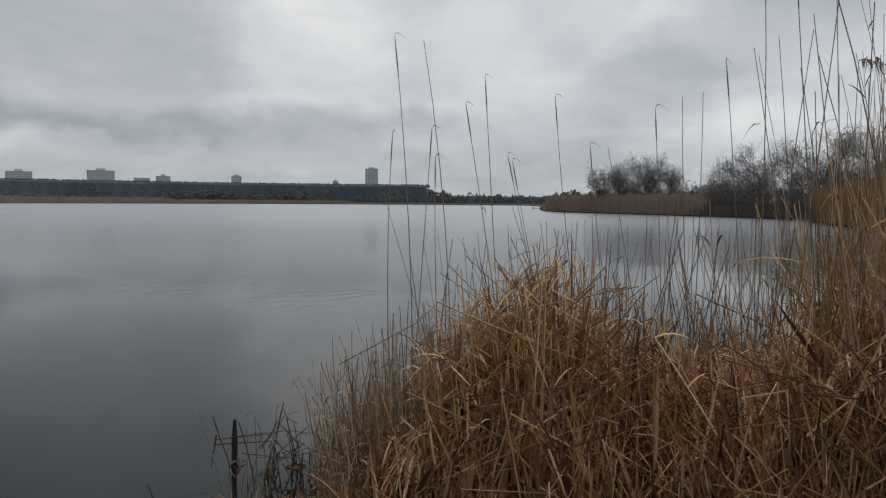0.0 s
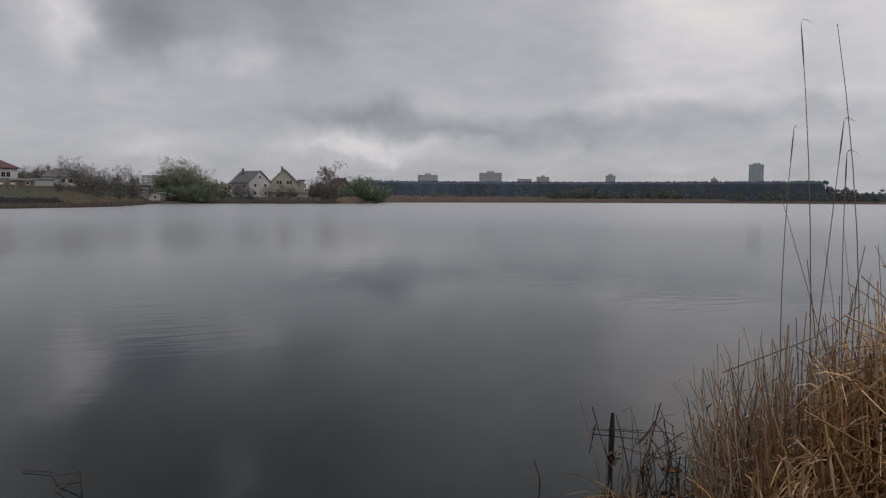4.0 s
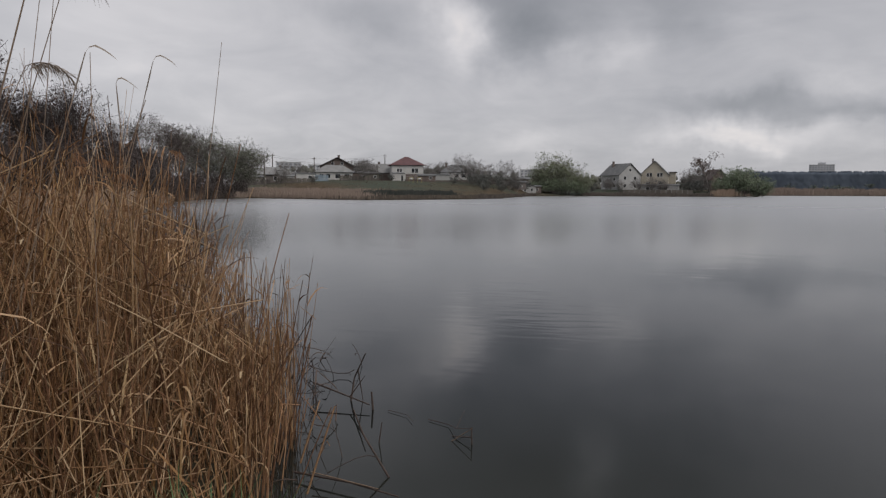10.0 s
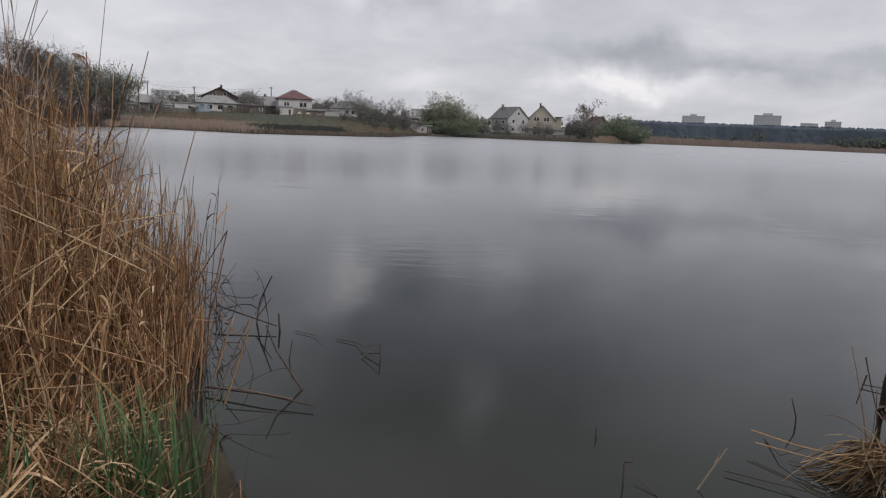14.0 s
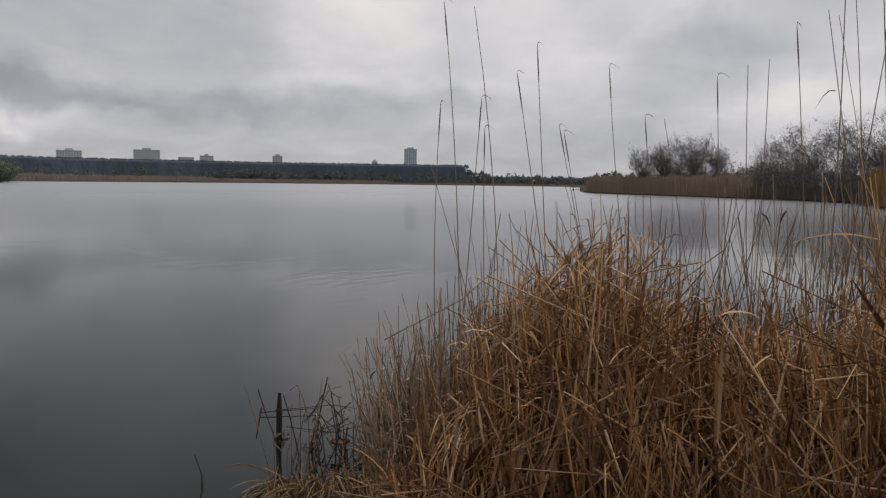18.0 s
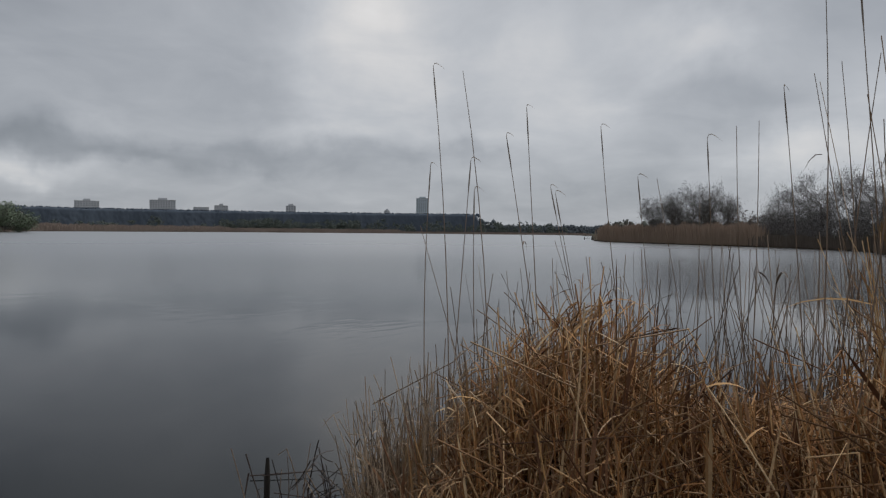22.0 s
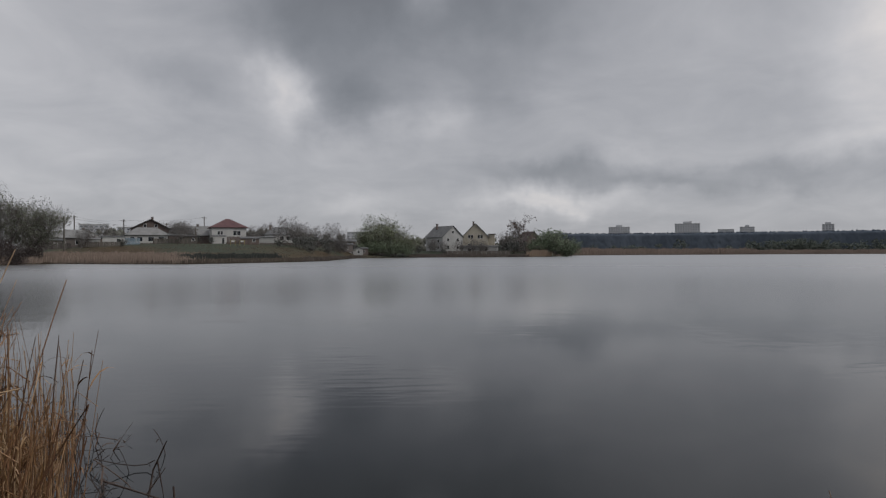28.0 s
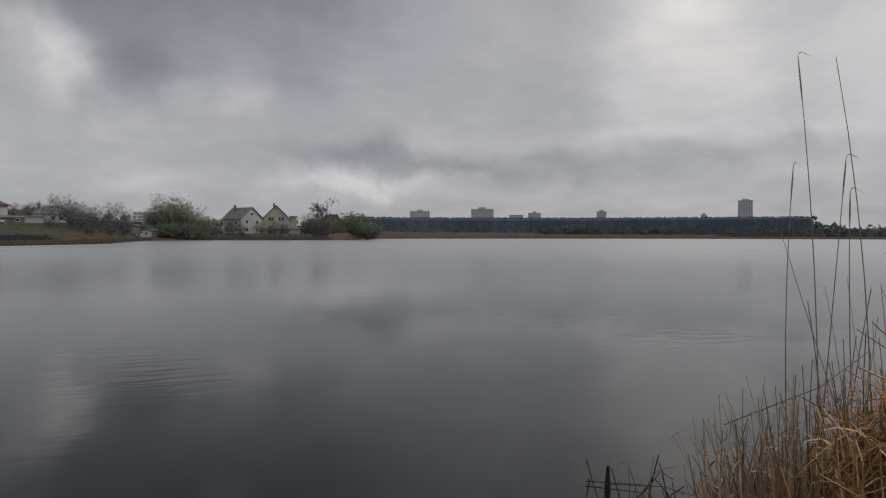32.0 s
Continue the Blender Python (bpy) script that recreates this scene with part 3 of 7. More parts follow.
# ---- trees ----
def grow(seed, height, spread, trunk, levels=4, stems=1, splits=3, lift=0.55, crown_from=0.3, droop=0.0):
    """Branch segments (start, end, start radius, end radius, level) of a bare tree that stands at the origin."""
    r = random.Random(seed)
    out = []

    def branch(at, way, length, radius, level, stem):
        steps = 3 if level < 2 else 2
        here, thick = at, radius
        for k in range(steps):
            bend = Vector((r.gauss(0, 1), r.gauss(0, 1), r.gauss(0.15, 0.6) - droop * level * 0.5)) * (0.10 + 0.07 * level)
            way = (way + bend).normalized()
            there = here + way * length / steps
            thin = thick * (0.86 if level == 0 else 0.75)
            out.append((here, there, thick, thin, level, stem))
            here, thick = there, thin
            if level + 1 < levels and (level > 0 or (k + 1) / steps > crown_from):
                for _ in range(splits if level else splits + 1):
                    turn = r.uniform(0, 2 * math.pi)
                    lateral = Vector((math.cos(turn), math.sin(turn), r.uniform(0.0, lift)))
                    side = (way * 0.45 + lateral * spread).normalized()
                    branch(here, side, length * r.uniform(0.45, 0.72), thick * 0.6, level + 1, stem)

    for k in range(stems):
        lean = Vector((r.gauss(0, 0.12), r.gauss(0, 0.12), 1)) if stems == 1 else Vector((r.gauss(0, 0.45), r.gauss(0, 0.45), 1))
        start = Vector((r.gauss(0, 0.1 * stems), r.gauss(0, 0.1 * stems), -0.15)) if stems > 1 else Vector((0, 0, -0.15))
        branch(start, lean.normalized(), height * (0.62 if stems == 1 else r.uniform(0.45, 0.65)), trunk / math.sqrt(stems), 0, k)
    top = sorted(e.z for _, e, *_ in out)[int(len(out) * 0.985)]
    k = height / top
    far = sorted(math.hypot(e.x, e.y) for _, e, *_ in out)[int(len(out) * 0.975)]
    return [(a * k, b * k, ra, rb, level, stem) for a, b, ra, rb, level, stem in out if level < 2 or (b.z < top * 1.01 and math.hypot(b.x, b.y) < far)]


def hash_pick(p):
    return (p.x * 12.9898 + p.y * 78.233 + p.z * 37.719) % 1.0


def segment_tubes(segs, sides):
    pts = np.array([[a, b] for a, b, *_ in segs])
    rad = np.array([[ra, rb] for _, _, ra, rb, *_ in segs])
    return tubes(pts, rad, sides)


def leaf_cards(centres, n, scatter, size, seed):
    """n small bent leaves strewn round the centres."""
    g = np.random.default_rng(seed)
    c = centres[g.integers(0, len(centres), n)] + g.normal(0, scatter, (n, 3))
    a = g.normal(0, 1, (n, 3))
    a /= np.linalg.norm(a, axis=1, keepdims=True)
    b = np.cross(a, g.normal(0, 1, (n, 3)))
    b /= np.linalg.norm(b, axis=1, keepdims=True)
    s = size * g.uniform(0.5, 1.3, (n, 1))
    v = np.stack([c - a * s, c + b * s * 0.45, c + a * s, c - b * s * 0.45], 1)
    return v.reshape(-1, 3), np.arange(4 * n).reshape(n, 4)


def tree(name, label, seed, height, spread, trunk, leaf, leaves, leaf_size, twigs=900, scatter=0.5, place=(0, 0, 0), turn=0.0, squash=(1, 1), twig="twig", **shape):
    segs = grow(seed, height, spread, trunk, **shape)
    thing = empty(name, place, turn)
    low = [s for s in segs if s[4] == 0]
    limbs = [s for s in segs if s[4] >= 1]
    wide = np.array([squash[0], squash[0], squash[1]])
    for k in sorted({s[5] for s in low}):
        chain = [s for s in low if s[5] == k]
        pts = np.array([[chain[0][0], *(s[1] for s in chain)]])
        v, q = tubes(pts, np.array([[chain[0][2], *(s[3] for s in chain)]]), 7)
        part("trunk", mesh_from("trunk", v * wide, q, None, M["bark"], True), thing)
    thick = [s for s in limbs if s[4] == 1]
    thin = [s for s in limbs if s[4] > 1 and (s[4] < 3 or hash_pick(s[1]) < 0.55)]
    g = np.random.default_rng(seed)
    v, q = segment_tubes(thick, 3)
    if thin:
        ends2 = np.array([[a, b] for a, b, *_ in thin])
        side = np.cross(ends2[:, 1] - ends2[:, 0], g.normal(0, 1, (len(thin), 3)))
        side /= np.linalg.norm(side, axis=1, keepdims=True) + 1e-9
        v, q = merged((v, q), ribbons(ends2, np.array([[ra * 2, rb * 2] for _, _, ra, rb, *_ in thin]), side))
    tagged(part("branchwork", mesh_from("branchwork", v * wide, q, None, M["bark"]), thing), kind="stuff")
    ends = np.array([s[1] for s in thin] or [e for _, e, *_ in segs])
    at = ends[g.integers(0, len(ends), twigs)]
    way = g.normal(0, 1, (twigs, 3)) + [0, 0, 0.45]
    way /= np.linalg.norm(way, axis=1, keepdims=True)
    long = height * g.uniform(0.05, 0.12, (twigs, 1))
    pts = np.stack([at, at + way * long], 1)
    side = np.cross(way, g.normal(0, 1, (twigs, 3)))
    side /= np.linalg.norm(side, axis=1, keepdims=True) + 1e-9
    v, q = ribbons(pts, np.tile([0.020, 0.009], (twigs, 1)) * max(height / 8, 0.6), side)
    tagged(part("twigwork", mesh_from("twigwork", v * wide, q, None, M[twig]), thing), kind="stuff")
    if leaves:
        spots = (pts[:, 0:1] + (pts[:, 1:] - pts[:, 0:1]) * np.linspace(0.1, 1, 8)[None, :, None]).reshape(-1, 3)
        v, q = leaf_cards(spots, leaves, scatter * 0.22, leaf_size, seed + 5)
        v[:, 2] = np.maximum(v[:, 2], 0.05)
        tagged(part("crown", mesh_from("crown", v * wide, q, None, M[leaf]), thing), kind="stuff")
    return tagged(thing, label, "bush" if "bush" in name else "tree")


def stand(first, spots, group):
    """Copies of a tree at (bearing, distance, scale, turn); the first spot is the tree itself."""
    for k, (az, d, size, turn) in enumerate(spots):
        z = float(ground_height(np.array(az), np.array(float(d)))) - 0.05
        m = pose(*pol(az, d, z), 0, 0, turn) @ Matrix.Scale(size, 4)
        if k == 0:
            first.matrix_basis = m
            tagged(first, group=group)
        else:
            base = first.matrix_basis.copy()
            first.matrix_basis = pose(0, 0, 0)
            copy = copy_thing(first, pose(0, 0, 0))
            copy.matrix_basis = m
            first.matrix_basis = base


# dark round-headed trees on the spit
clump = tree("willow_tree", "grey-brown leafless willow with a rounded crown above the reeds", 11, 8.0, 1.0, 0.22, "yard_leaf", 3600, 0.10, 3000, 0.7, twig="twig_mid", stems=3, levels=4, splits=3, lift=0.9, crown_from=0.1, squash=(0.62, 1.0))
stand(clump, [(-13.2, 140, 1.12, 0), (-14.3, 142, 1.22, 80), (-16.0, 139, 1.4, 150), (-17.1, 143, 0.95, 20), (-18.3, 141, 1.12, 260), (-15.1, 148, 0.9, 310)], "willows on the spit")
low_bush = tree("bush", "small bare brown bush behind the reeds", 12, 3.2, 1.1, 0.08, "leaf_brown", 900, 0.1, 500, 0.3, stems=5, levels=3, splits=3, lift=0.8, crown_from=0.0)
stand(low_bush, [(-10.6, 160, 1.32, 0), (-11.3, 162, 1.08, 70), (-19.8, 132, 1.80, 150), (-20.6, 130, 1.56, 30), (-9.9, 164, 0.84, 110), (-13.8, 136, 1.2, 60), (-15.4, 135, 1.2, 200), (-17.0, 134, 1.2, 20), (-18.6, 133, 1.3, 90)], "bushes on the spit")
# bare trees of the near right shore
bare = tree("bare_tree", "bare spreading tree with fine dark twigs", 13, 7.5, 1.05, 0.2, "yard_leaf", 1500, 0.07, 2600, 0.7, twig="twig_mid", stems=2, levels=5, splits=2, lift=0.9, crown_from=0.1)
stand(bare, [(-21.8, 124, 1.15, 0), (-23.2, 122, 1.25, 60), (-25.0, 112, 1.35, 130), (-26.6, 110, 1.4, 200), (-28.4, 100, 1.35, 270), (-30.0, 97, 1.35, 20), (-31.8, 92, 1.3, 160), (-33.8, 90, 1.25, 230), (-36.5, 84, 1.2, 300),
            (-40.0, 80, 1.2, 40), (-43.5, 72, 1.2, 120), (-24.0, 126, 1.1, 320)], "bare trees on the right-hand shore")
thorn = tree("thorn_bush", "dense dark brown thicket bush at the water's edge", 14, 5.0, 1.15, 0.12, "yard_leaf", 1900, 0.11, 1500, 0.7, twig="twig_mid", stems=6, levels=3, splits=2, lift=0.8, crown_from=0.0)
stand(thorn, [(-20.8, 119, 0.9, 0), (-22.2, 117, 1.0, 50), (-23.6, 113, 1.0, 100), (-25.0, 107, 1.0, 150), (-26.3, 103, 1.0, 200), (-27.6, 99, 1.0, 250), (-29.2, 92, 1.0, 300), (-31.0, 88, 1.05, 350),
             (-33.0, 82, 1.05, 40), (-35.3, 76, 1.05, 90), (-38.0, 70, 1.05, 140), (-41.0, 62, 1.05, 190), (-45.0, 56, 1.1, 240)], "thicket on the right-hand shore")

# grove on the left shore
grove = tree("dark_tree", "tall dark tree with dense fine branches", 21, 9.5, 0.85, 0.24, "leaf_dark", 5500, 0.095, 5200, 1.3, twig="twig_dark", stems=2, levels=5, splits=2, lift=1.2, crown_from=0.05)
stand(grove, [(95.5, 58, 0.92, 0), (92.6, 57, 0.84, 80), (90.3, 60, 0.76, 160), (88.6, 62, 0.76, 240), (86.9, 70, 0.72, 300), (98.5, 52, 0.95, 40), (102, 50, 0.95, 120), (106, 48, 0.95, 200)], "dark grove on the left-hand shore")
mid = tree("round_tree", "leafless tree with a fine rounded crown", 22, 9.0, 0.95, 0.26, "leaf_olive", 500, 0.09, 3400, 0.5, twig="twig_dark", stems=1, levels=5, splits=2, lift=1.0, crown_from=0.2)
stand(mid, [(85.0, 84, 0.95, 0), (83.3, 96, 1.05, 90), (80.7, 122, 1.36, 190), (82.3, 112, 0.82, 250)], "leafless trees on the left-hand shore")
poplar = tree("budding_tree", "budding tree with a pale olive-green crown", 23, 9.0, 0.85, 0.2, "leaf_olive", 4600, 0.12, 2200, 0.8, twig="twig_mid", stems=2, levels=4, splits=3, lift=1.1, crown_from=0.1)
stand(poplar, [(79.9, 148, 1.42, 0), (79.0, 150, 1.38, 60), (78.1, 153, 1.28, 120), (77.2, 156, 1.18, 180), (76.4, 160, 1.12, 240)], "budding trees on the left-hand shore")
undergrowth = tree("thicket_bush", "dense dark thicket bush under the grove", 24, 5.0, 1.1, 0.12, "leaf_dark", 2600, 0.13, 1800, 0.9, twig="twig_dark", stems=6, levels=3, splits=3, lift=0.9, crown_from=0.0)
stand(undergrowth, [(92, 50, 0.75, 0), (89.5, 52, 0.8, 60), (87, 56, 0.9, 120), (85, 66, 0.95, 180), (83.2, 80, 0.9, 240), (81.6, 100, 1.0, 300), (80, 128, 1.0, 0), (78.6, 146, 0.9, 60), (76.8, 152, 0.8, 120), (95, 46, 0.8, 20), (98.5, 44, 0.8, 80), (88, 47, 0.6, 200), (82.4, 90, 0.75, 130), (80.8, 112, 0.9, 10), (79.3, 132, 0.9, 170), (77.8, 138, 0.85, 220), (84.0, 70, 0.7, 300), (86.0, 58, 0.75, 350)],
      "undergrowth on the left-hand shore")

# village trees
willow = tree("green_willow", "broad willow in fresh green leaf leaning over the water", 31, 13.5, 1.15, 0.4, "leaf_green", 7500, 0.22, 1300, 1.6, stems=4, levels=4, splits=3, lift=0.7, crown_from=0.0, squash=(1.0, 1.0))
stand(willow, [(51.4, 276, 1.12, 0), (50.1, 275, 0.95, 120), (52.3, 279, 0.78, 200), (48.9, 274, 0.66, 40)], "green willows at the water's edge")
far_bush = tree("green_bush", "wide dark green bush at the water's edge", 32, 8.6, 1.2, 0.2, "bush_green", 4200, 0.25, 800, 1.3, stems=7, levels=3, splits=4, lift=0.6, crown_from=0.0)
stand(far_bush, [(37.6, 305, 1.3, 0), (36.6, 304, 1.35, 120), (35.6, 306, 1.0, 240), (38.4, 303, 0.75, 60), (51.9, 271, 0.62, 30), (51.0, 270, 0.7, 150), (50.1, 270, 0.72, 270), (49.2, 271, 0.6, 80), (52.6, 273, 0.5, 200)], "green bushes at the water's edge")
sparse = tree("sparse_tree", "tall tree with thin open clumps of leaves", 33, 15.0, 0.95, 0.35, "leaf_brown", 1300, 0.26, 700, 0.55, stems=1, levels=4, splits=2, lift=1.0, crown_from=0.4)
stand(sparse, [(39.2, 306, 1.12, 0)], "tall sparse tree by the shore")
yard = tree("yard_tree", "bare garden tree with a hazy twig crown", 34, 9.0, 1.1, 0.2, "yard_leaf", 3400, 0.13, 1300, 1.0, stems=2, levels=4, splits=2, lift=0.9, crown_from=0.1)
stand(yard, [(58.0, 205, 0.95, 0), (57.2, 207, 0.8, 40), (56.4, 214, 0.7, 100), (55.7, 215, 0.83, 160), (55.0, 216, 0.68, 220), (54.2, 224, 0.6, 300), (66.5, 215, 0.7, 20), (66.9, 200, 0.6, 90),
             (67.3, 214, 0.7, 150), (47.2, 288, 0.62, 200), (46.6, 289, 0.6, 60), (43.6, 288, 0.7, 260), (44.4, 289, 0.62, 310), (42.4, 290, 0.6, 30)], "bare garden trees in the village")
stand(copy_thing(yard, pose(0, 0, 0)), [(41.2, 300, 0.95, 130), (40.6, 304, 1.0, 190), (40.0, 305, 0.85, 10), (53.6, 258, 0.55, 300), (61.3, 262, 0.8, 80), (60.2, 268, 0.8, 20), (66.1, 232, 0.8, 40), (66.8, 238, 0.75, 140),
             (67.5, 262, 0.9, 10), (71.6, 262, 0.8, 60), (58.2, 262, 0.9, 200), (46.0, 291, 0.5, 100), (43.0, 287, 0.55, 170), (73.9, 196, 0.7, 250), (60.6, 245, 0.8, 130)], "bare garden trees in the village")
dark_yard = tree("dark_bush", "dark olive hedge bush on the shore", 35, 4.2, 1.2, 0.12, "hedge", 950, 0.22, 300, 0.7, stems=5, levels=3, splits=2, lift=0.6, crown_from=0.0)
stand(dark_yard, [(57.4, 196, 0.9, 0), (56.6, 200, 0.9, 40), (55.6, 204, 0.9, 80), (54.6, 226, 0.9, 120), (53.8, 248, 0.9, 160), (49.2, 280, 1.1, 200), (48.2, 280, 1.0, 240), (40.6, 296, 1.2, 280),
             (39.8, 298, 1.25, 320), (41.4, 292, 0.9, 10), (45.9, 283, 0.55, 60), (64.6, 208, 0.45, 90), (66.0, 206, 0.55, 30)], "hedge bushes in the village")
stand(copy_thing(dark_yard, pose(0, 0, 0)), [(58.0, 206, 0.6, 70), (71.0, 192, 0.5, 300), (59.4, 196, 0.55, 100), (57.0, 186, 0.5, 160), (55.6, 190, 0.6, 210), (66.6, 214, 0.8, 20), (65.8, 216, 0.7, 130), (67.4, 212, 0.8, 250)], "hedge bushes in the village")


# ---- pine forest and far shore thickets ----
def forest(name, label, trees, mat, tall, wide, seed, cards=6, sides=5, point=0.2, vary=(0.9, 1.04), clumps=3):
    """A wood of many far trees in one mesh: trees (n, 3) at their feet; uneven crowns with loose sprays round them."""
    g = np.random.default_rng(seed)
    n = len(trees)
    h = tall * g.uniform(*vary, n)
    # each crown is a few uneven clumps piled up its height
    level = np.concatenate([np.full((n, 1), 1.0), g.uniform(0.1, 0.85, (n, clumps - 1))], 1)
    big = wide * g.uniform(0.4, 0.75, (n, clumps)) * (1.0 - point * level)
    mid = np.stack([g.normal(0, 0.3 * wide, (n, clumps)), g.normal(0, 0.3 * wide, (n, clumps)), level * h[:, None] - big], -1) + trees[:, None]
    u = np.array([-1.0, -0.35, 0.4, 1.0])
    ang = (np.arange(sides) * 2 * np.pi / sides) + g.uniform(0, 6.3, (n, clumps, 1, 1))
    reach = big[..., None, None] * np.array([0.35, 1.0, 0.85, 0.1])[:, None] * g.uniform(0.7, 1.25, (n, clumps, 4, sides))
    v = np.stack([np.cos(ang) * reach, np.sin(ang) * reach, (u[:, None] + g.normal(0, 0.12, (n, clumps, 4, sides))) * big[..., None, None]], -1) + mid[:, :, None, None]
    idx = np.arange(n * clumps * 4 * sides).reshape(n * clumps, 4, sides)
    nxt = np.roll(idx, -1, 2)
    q = np.stack([idx[:, :-1], nxt[:, :-1], nxt[:, 1:], idx[:, 1:]], -1).reshape(-1, 4)
    turn = g.uniform(0, 2 * np.pi, (n, cards))
    who = g.integers(0, clumps, (n, cards))
    rise = g.uniform(-0.5, 1.05, (n, cards))
    size_at = np.take_along_axis(big, who, 1)
    off = size_at * np.sqrt(np.clip(1.1 - rise ** 2, 0.05, 1.1))
    c = np.take_along_axis(mid, who[..., None], 1) + np.stack([np.cos(turn) * off, np.sin(turn) * off, rise * size_at], -1)
    out = np.stack([np.cos(turn), np.sin(turn), 0.3 + 0 * turn], -1) + g.normal(0, 0.3, (n, cards, 3))
    a = np.cross(out, g.normal(0, 1, (n, cards, 3)))
    a /= np.linalg.norm(a, axis=-1, keepdims=True)
    b = np.cross(a, out)
    b /= np.linalg.norm(b, axis=-1, keepdims=True)
    size = (wide * g.uniform(0.12, 0.30, (n, cards)))[..., None]
    w = np.stack([c - a * size, c + b * size * 0.6, c + a * size, c - b * size * 0.6], 2).reshape(-1, 3)
    v, q = merged((v.reshape(-1, 3), q), (w, np.arange(len(w)).reshape(-1, 4)))
    ob = part(name, mesh_from(name, v, q, None, M[mat], True))
    return tagged(ob, label, "forest", kind="stuff")


def belt(az0, az1, d0, d1, n, seed):
    g = np.random.default_rng(seed)
    az, d = g.uniform(az0, az1, n), g.uniform(d0, d1, n)
    z = ground_height(az, d)
    return np.stack([-np.sin(np.radians(az)) * d, np.cos(np.radians(az)) * d, z - 0.2], -1)


def forest_mass(az0, az1, d0, tall, seed):
    """The closed front and canopy of a far wood: an uneven sheet that climbs from the ground and runs back."""
    g = np.random.default_rng(seed)
    az = np.arange(az0, az1, 0.09)
    back = np.concatenate([np.linspace(0, 2.5, 12), [5, 9, 15, 24, 36, 50, 70]])
    rise = np.concatenate([np.linspace(0, 0.92, 12), np.full(7, 0.96)])
    aa, _ = np.meshgrid(az, back, indexing="ij")
    dd = d0 + back[None] + g.normal(0, 0.22, aa.shape) + 2.5 * np.sin(aa * 0.9) + 0.4 * np.sin(aa * 5.3 + 1)
    edge = smooth01((aa - az0) / 0.6) * smooth01((az1 - aa) / 0.6)
    zz = ground_height(aa, dd) - 0.3 + tall * rise[None] * (0.25 + 0.75 * edge) + g.normal(0, 0.3, aa.shape) * (rise[None] > 0.05)
    v = np.stack([-np.sin(np.radians(aa)) * dd, np.cos(np.radians(aa)) * dd, zz], -1)
    idx = np.arange(aa.size).reshape(aa.shape)
    q = np.stack([idx[:-1, :-1], idx[1:, :-1], idx[1:, 1:], idx[:-1, 1:]], -1).reshape(-1, 4)
    return v.reshape(-1, 3), q


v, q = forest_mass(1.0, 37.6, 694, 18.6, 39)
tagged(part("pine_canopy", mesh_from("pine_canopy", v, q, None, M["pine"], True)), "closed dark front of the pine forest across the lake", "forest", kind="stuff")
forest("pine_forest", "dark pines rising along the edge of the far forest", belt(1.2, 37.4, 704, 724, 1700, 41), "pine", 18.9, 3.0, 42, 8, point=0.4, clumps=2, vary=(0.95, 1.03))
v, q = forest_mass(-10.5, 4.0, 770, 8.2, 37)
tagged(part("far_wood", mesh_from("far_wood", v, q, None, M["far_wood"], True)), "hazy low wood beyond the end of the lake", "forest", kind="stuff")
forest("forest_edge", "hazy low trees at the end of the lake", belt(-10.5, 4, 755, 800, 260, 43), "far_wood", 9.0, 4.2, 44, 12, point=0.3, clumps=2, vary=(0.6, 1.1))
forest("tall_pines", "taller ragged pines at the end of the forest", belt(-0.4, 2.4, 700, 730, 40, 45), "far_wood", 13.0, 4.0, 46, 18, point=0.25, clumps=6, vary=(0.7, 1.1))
def thicket(name, label, feet, mat, tall, wide, seed, clumps=14, leaves=190, size=0.75):
    """Far bushes as clouds of small leaves, piled in uneven domes on their feet (n, 3)."""
    g = np.random.default_rng(seed)
    n = len(feet)
    h, w = tall * g.uniform(0.35, 1.0, (n, 1)), wide * g.uniform(0.6, 1.2, (n, 1))
    turn, out, up = g.uniform(0, 6.3, (n, clumps)), np.sqrt(g.uniform(0, 1, (n, clumps))), g.uniform(0.05, 1.0, (n, clumps))
    out = out * np.sqrt(1.05 - up ** 2)
    c = feet[:, None] + np.stack([np.cos(turn) * out * w, np.sin(turn) * out * w, up * h], -1)
    v, q = leaf_cards(c.reshape(-1, 3), n * leaves, 0.10 * wide, size, seed + 1)
    v[:, 2] = np.maximum(v[:, 2], 0.2)
    return tagged(part(name, mesh_from(name, v, q, None, M[mat])), label, "bushes", kind="stuff")


thicket("shore_thicket", "grey-green thickets in front of the pine forest", np.concatenate([belt(9, 22, 640, 670, 60, 47), belt(-6, 9, 640, 675, 40, 48), belt(22, 35, 610, 650, 14, 49), belt(16.5, 20.5, 620, 655, 44, 38), belt(11, 14, 620, 655, 26, 39)]), "thicket", 11.0, 6.5, 51)
forest("village_backdrop_trees", "hazy garden trees behind the village houses", np.concatenate([belt(36, 60, 360, 420, 220, 52), belt(60, 76, 300, 380, 120, 53)]), "bud", 8.0, 3.4, 54, 26, vary=(0.6, 1.05))
forest("spit_backdrop_trees", "distant trees beyond the spit", belt(-45, -9, 330, 420, 220, 55), "bud", 8.6, 3.6, 57, 26, vary=(0.6, 1.05))
forest("grove_backdrop_trees", "dark trees at the back of the left-hand grove", belt(84, 112, 100, 180, 220, 56), "leaf_dark", 8.0, 3.2, 58, 30, vary=(0.6, 1.05))


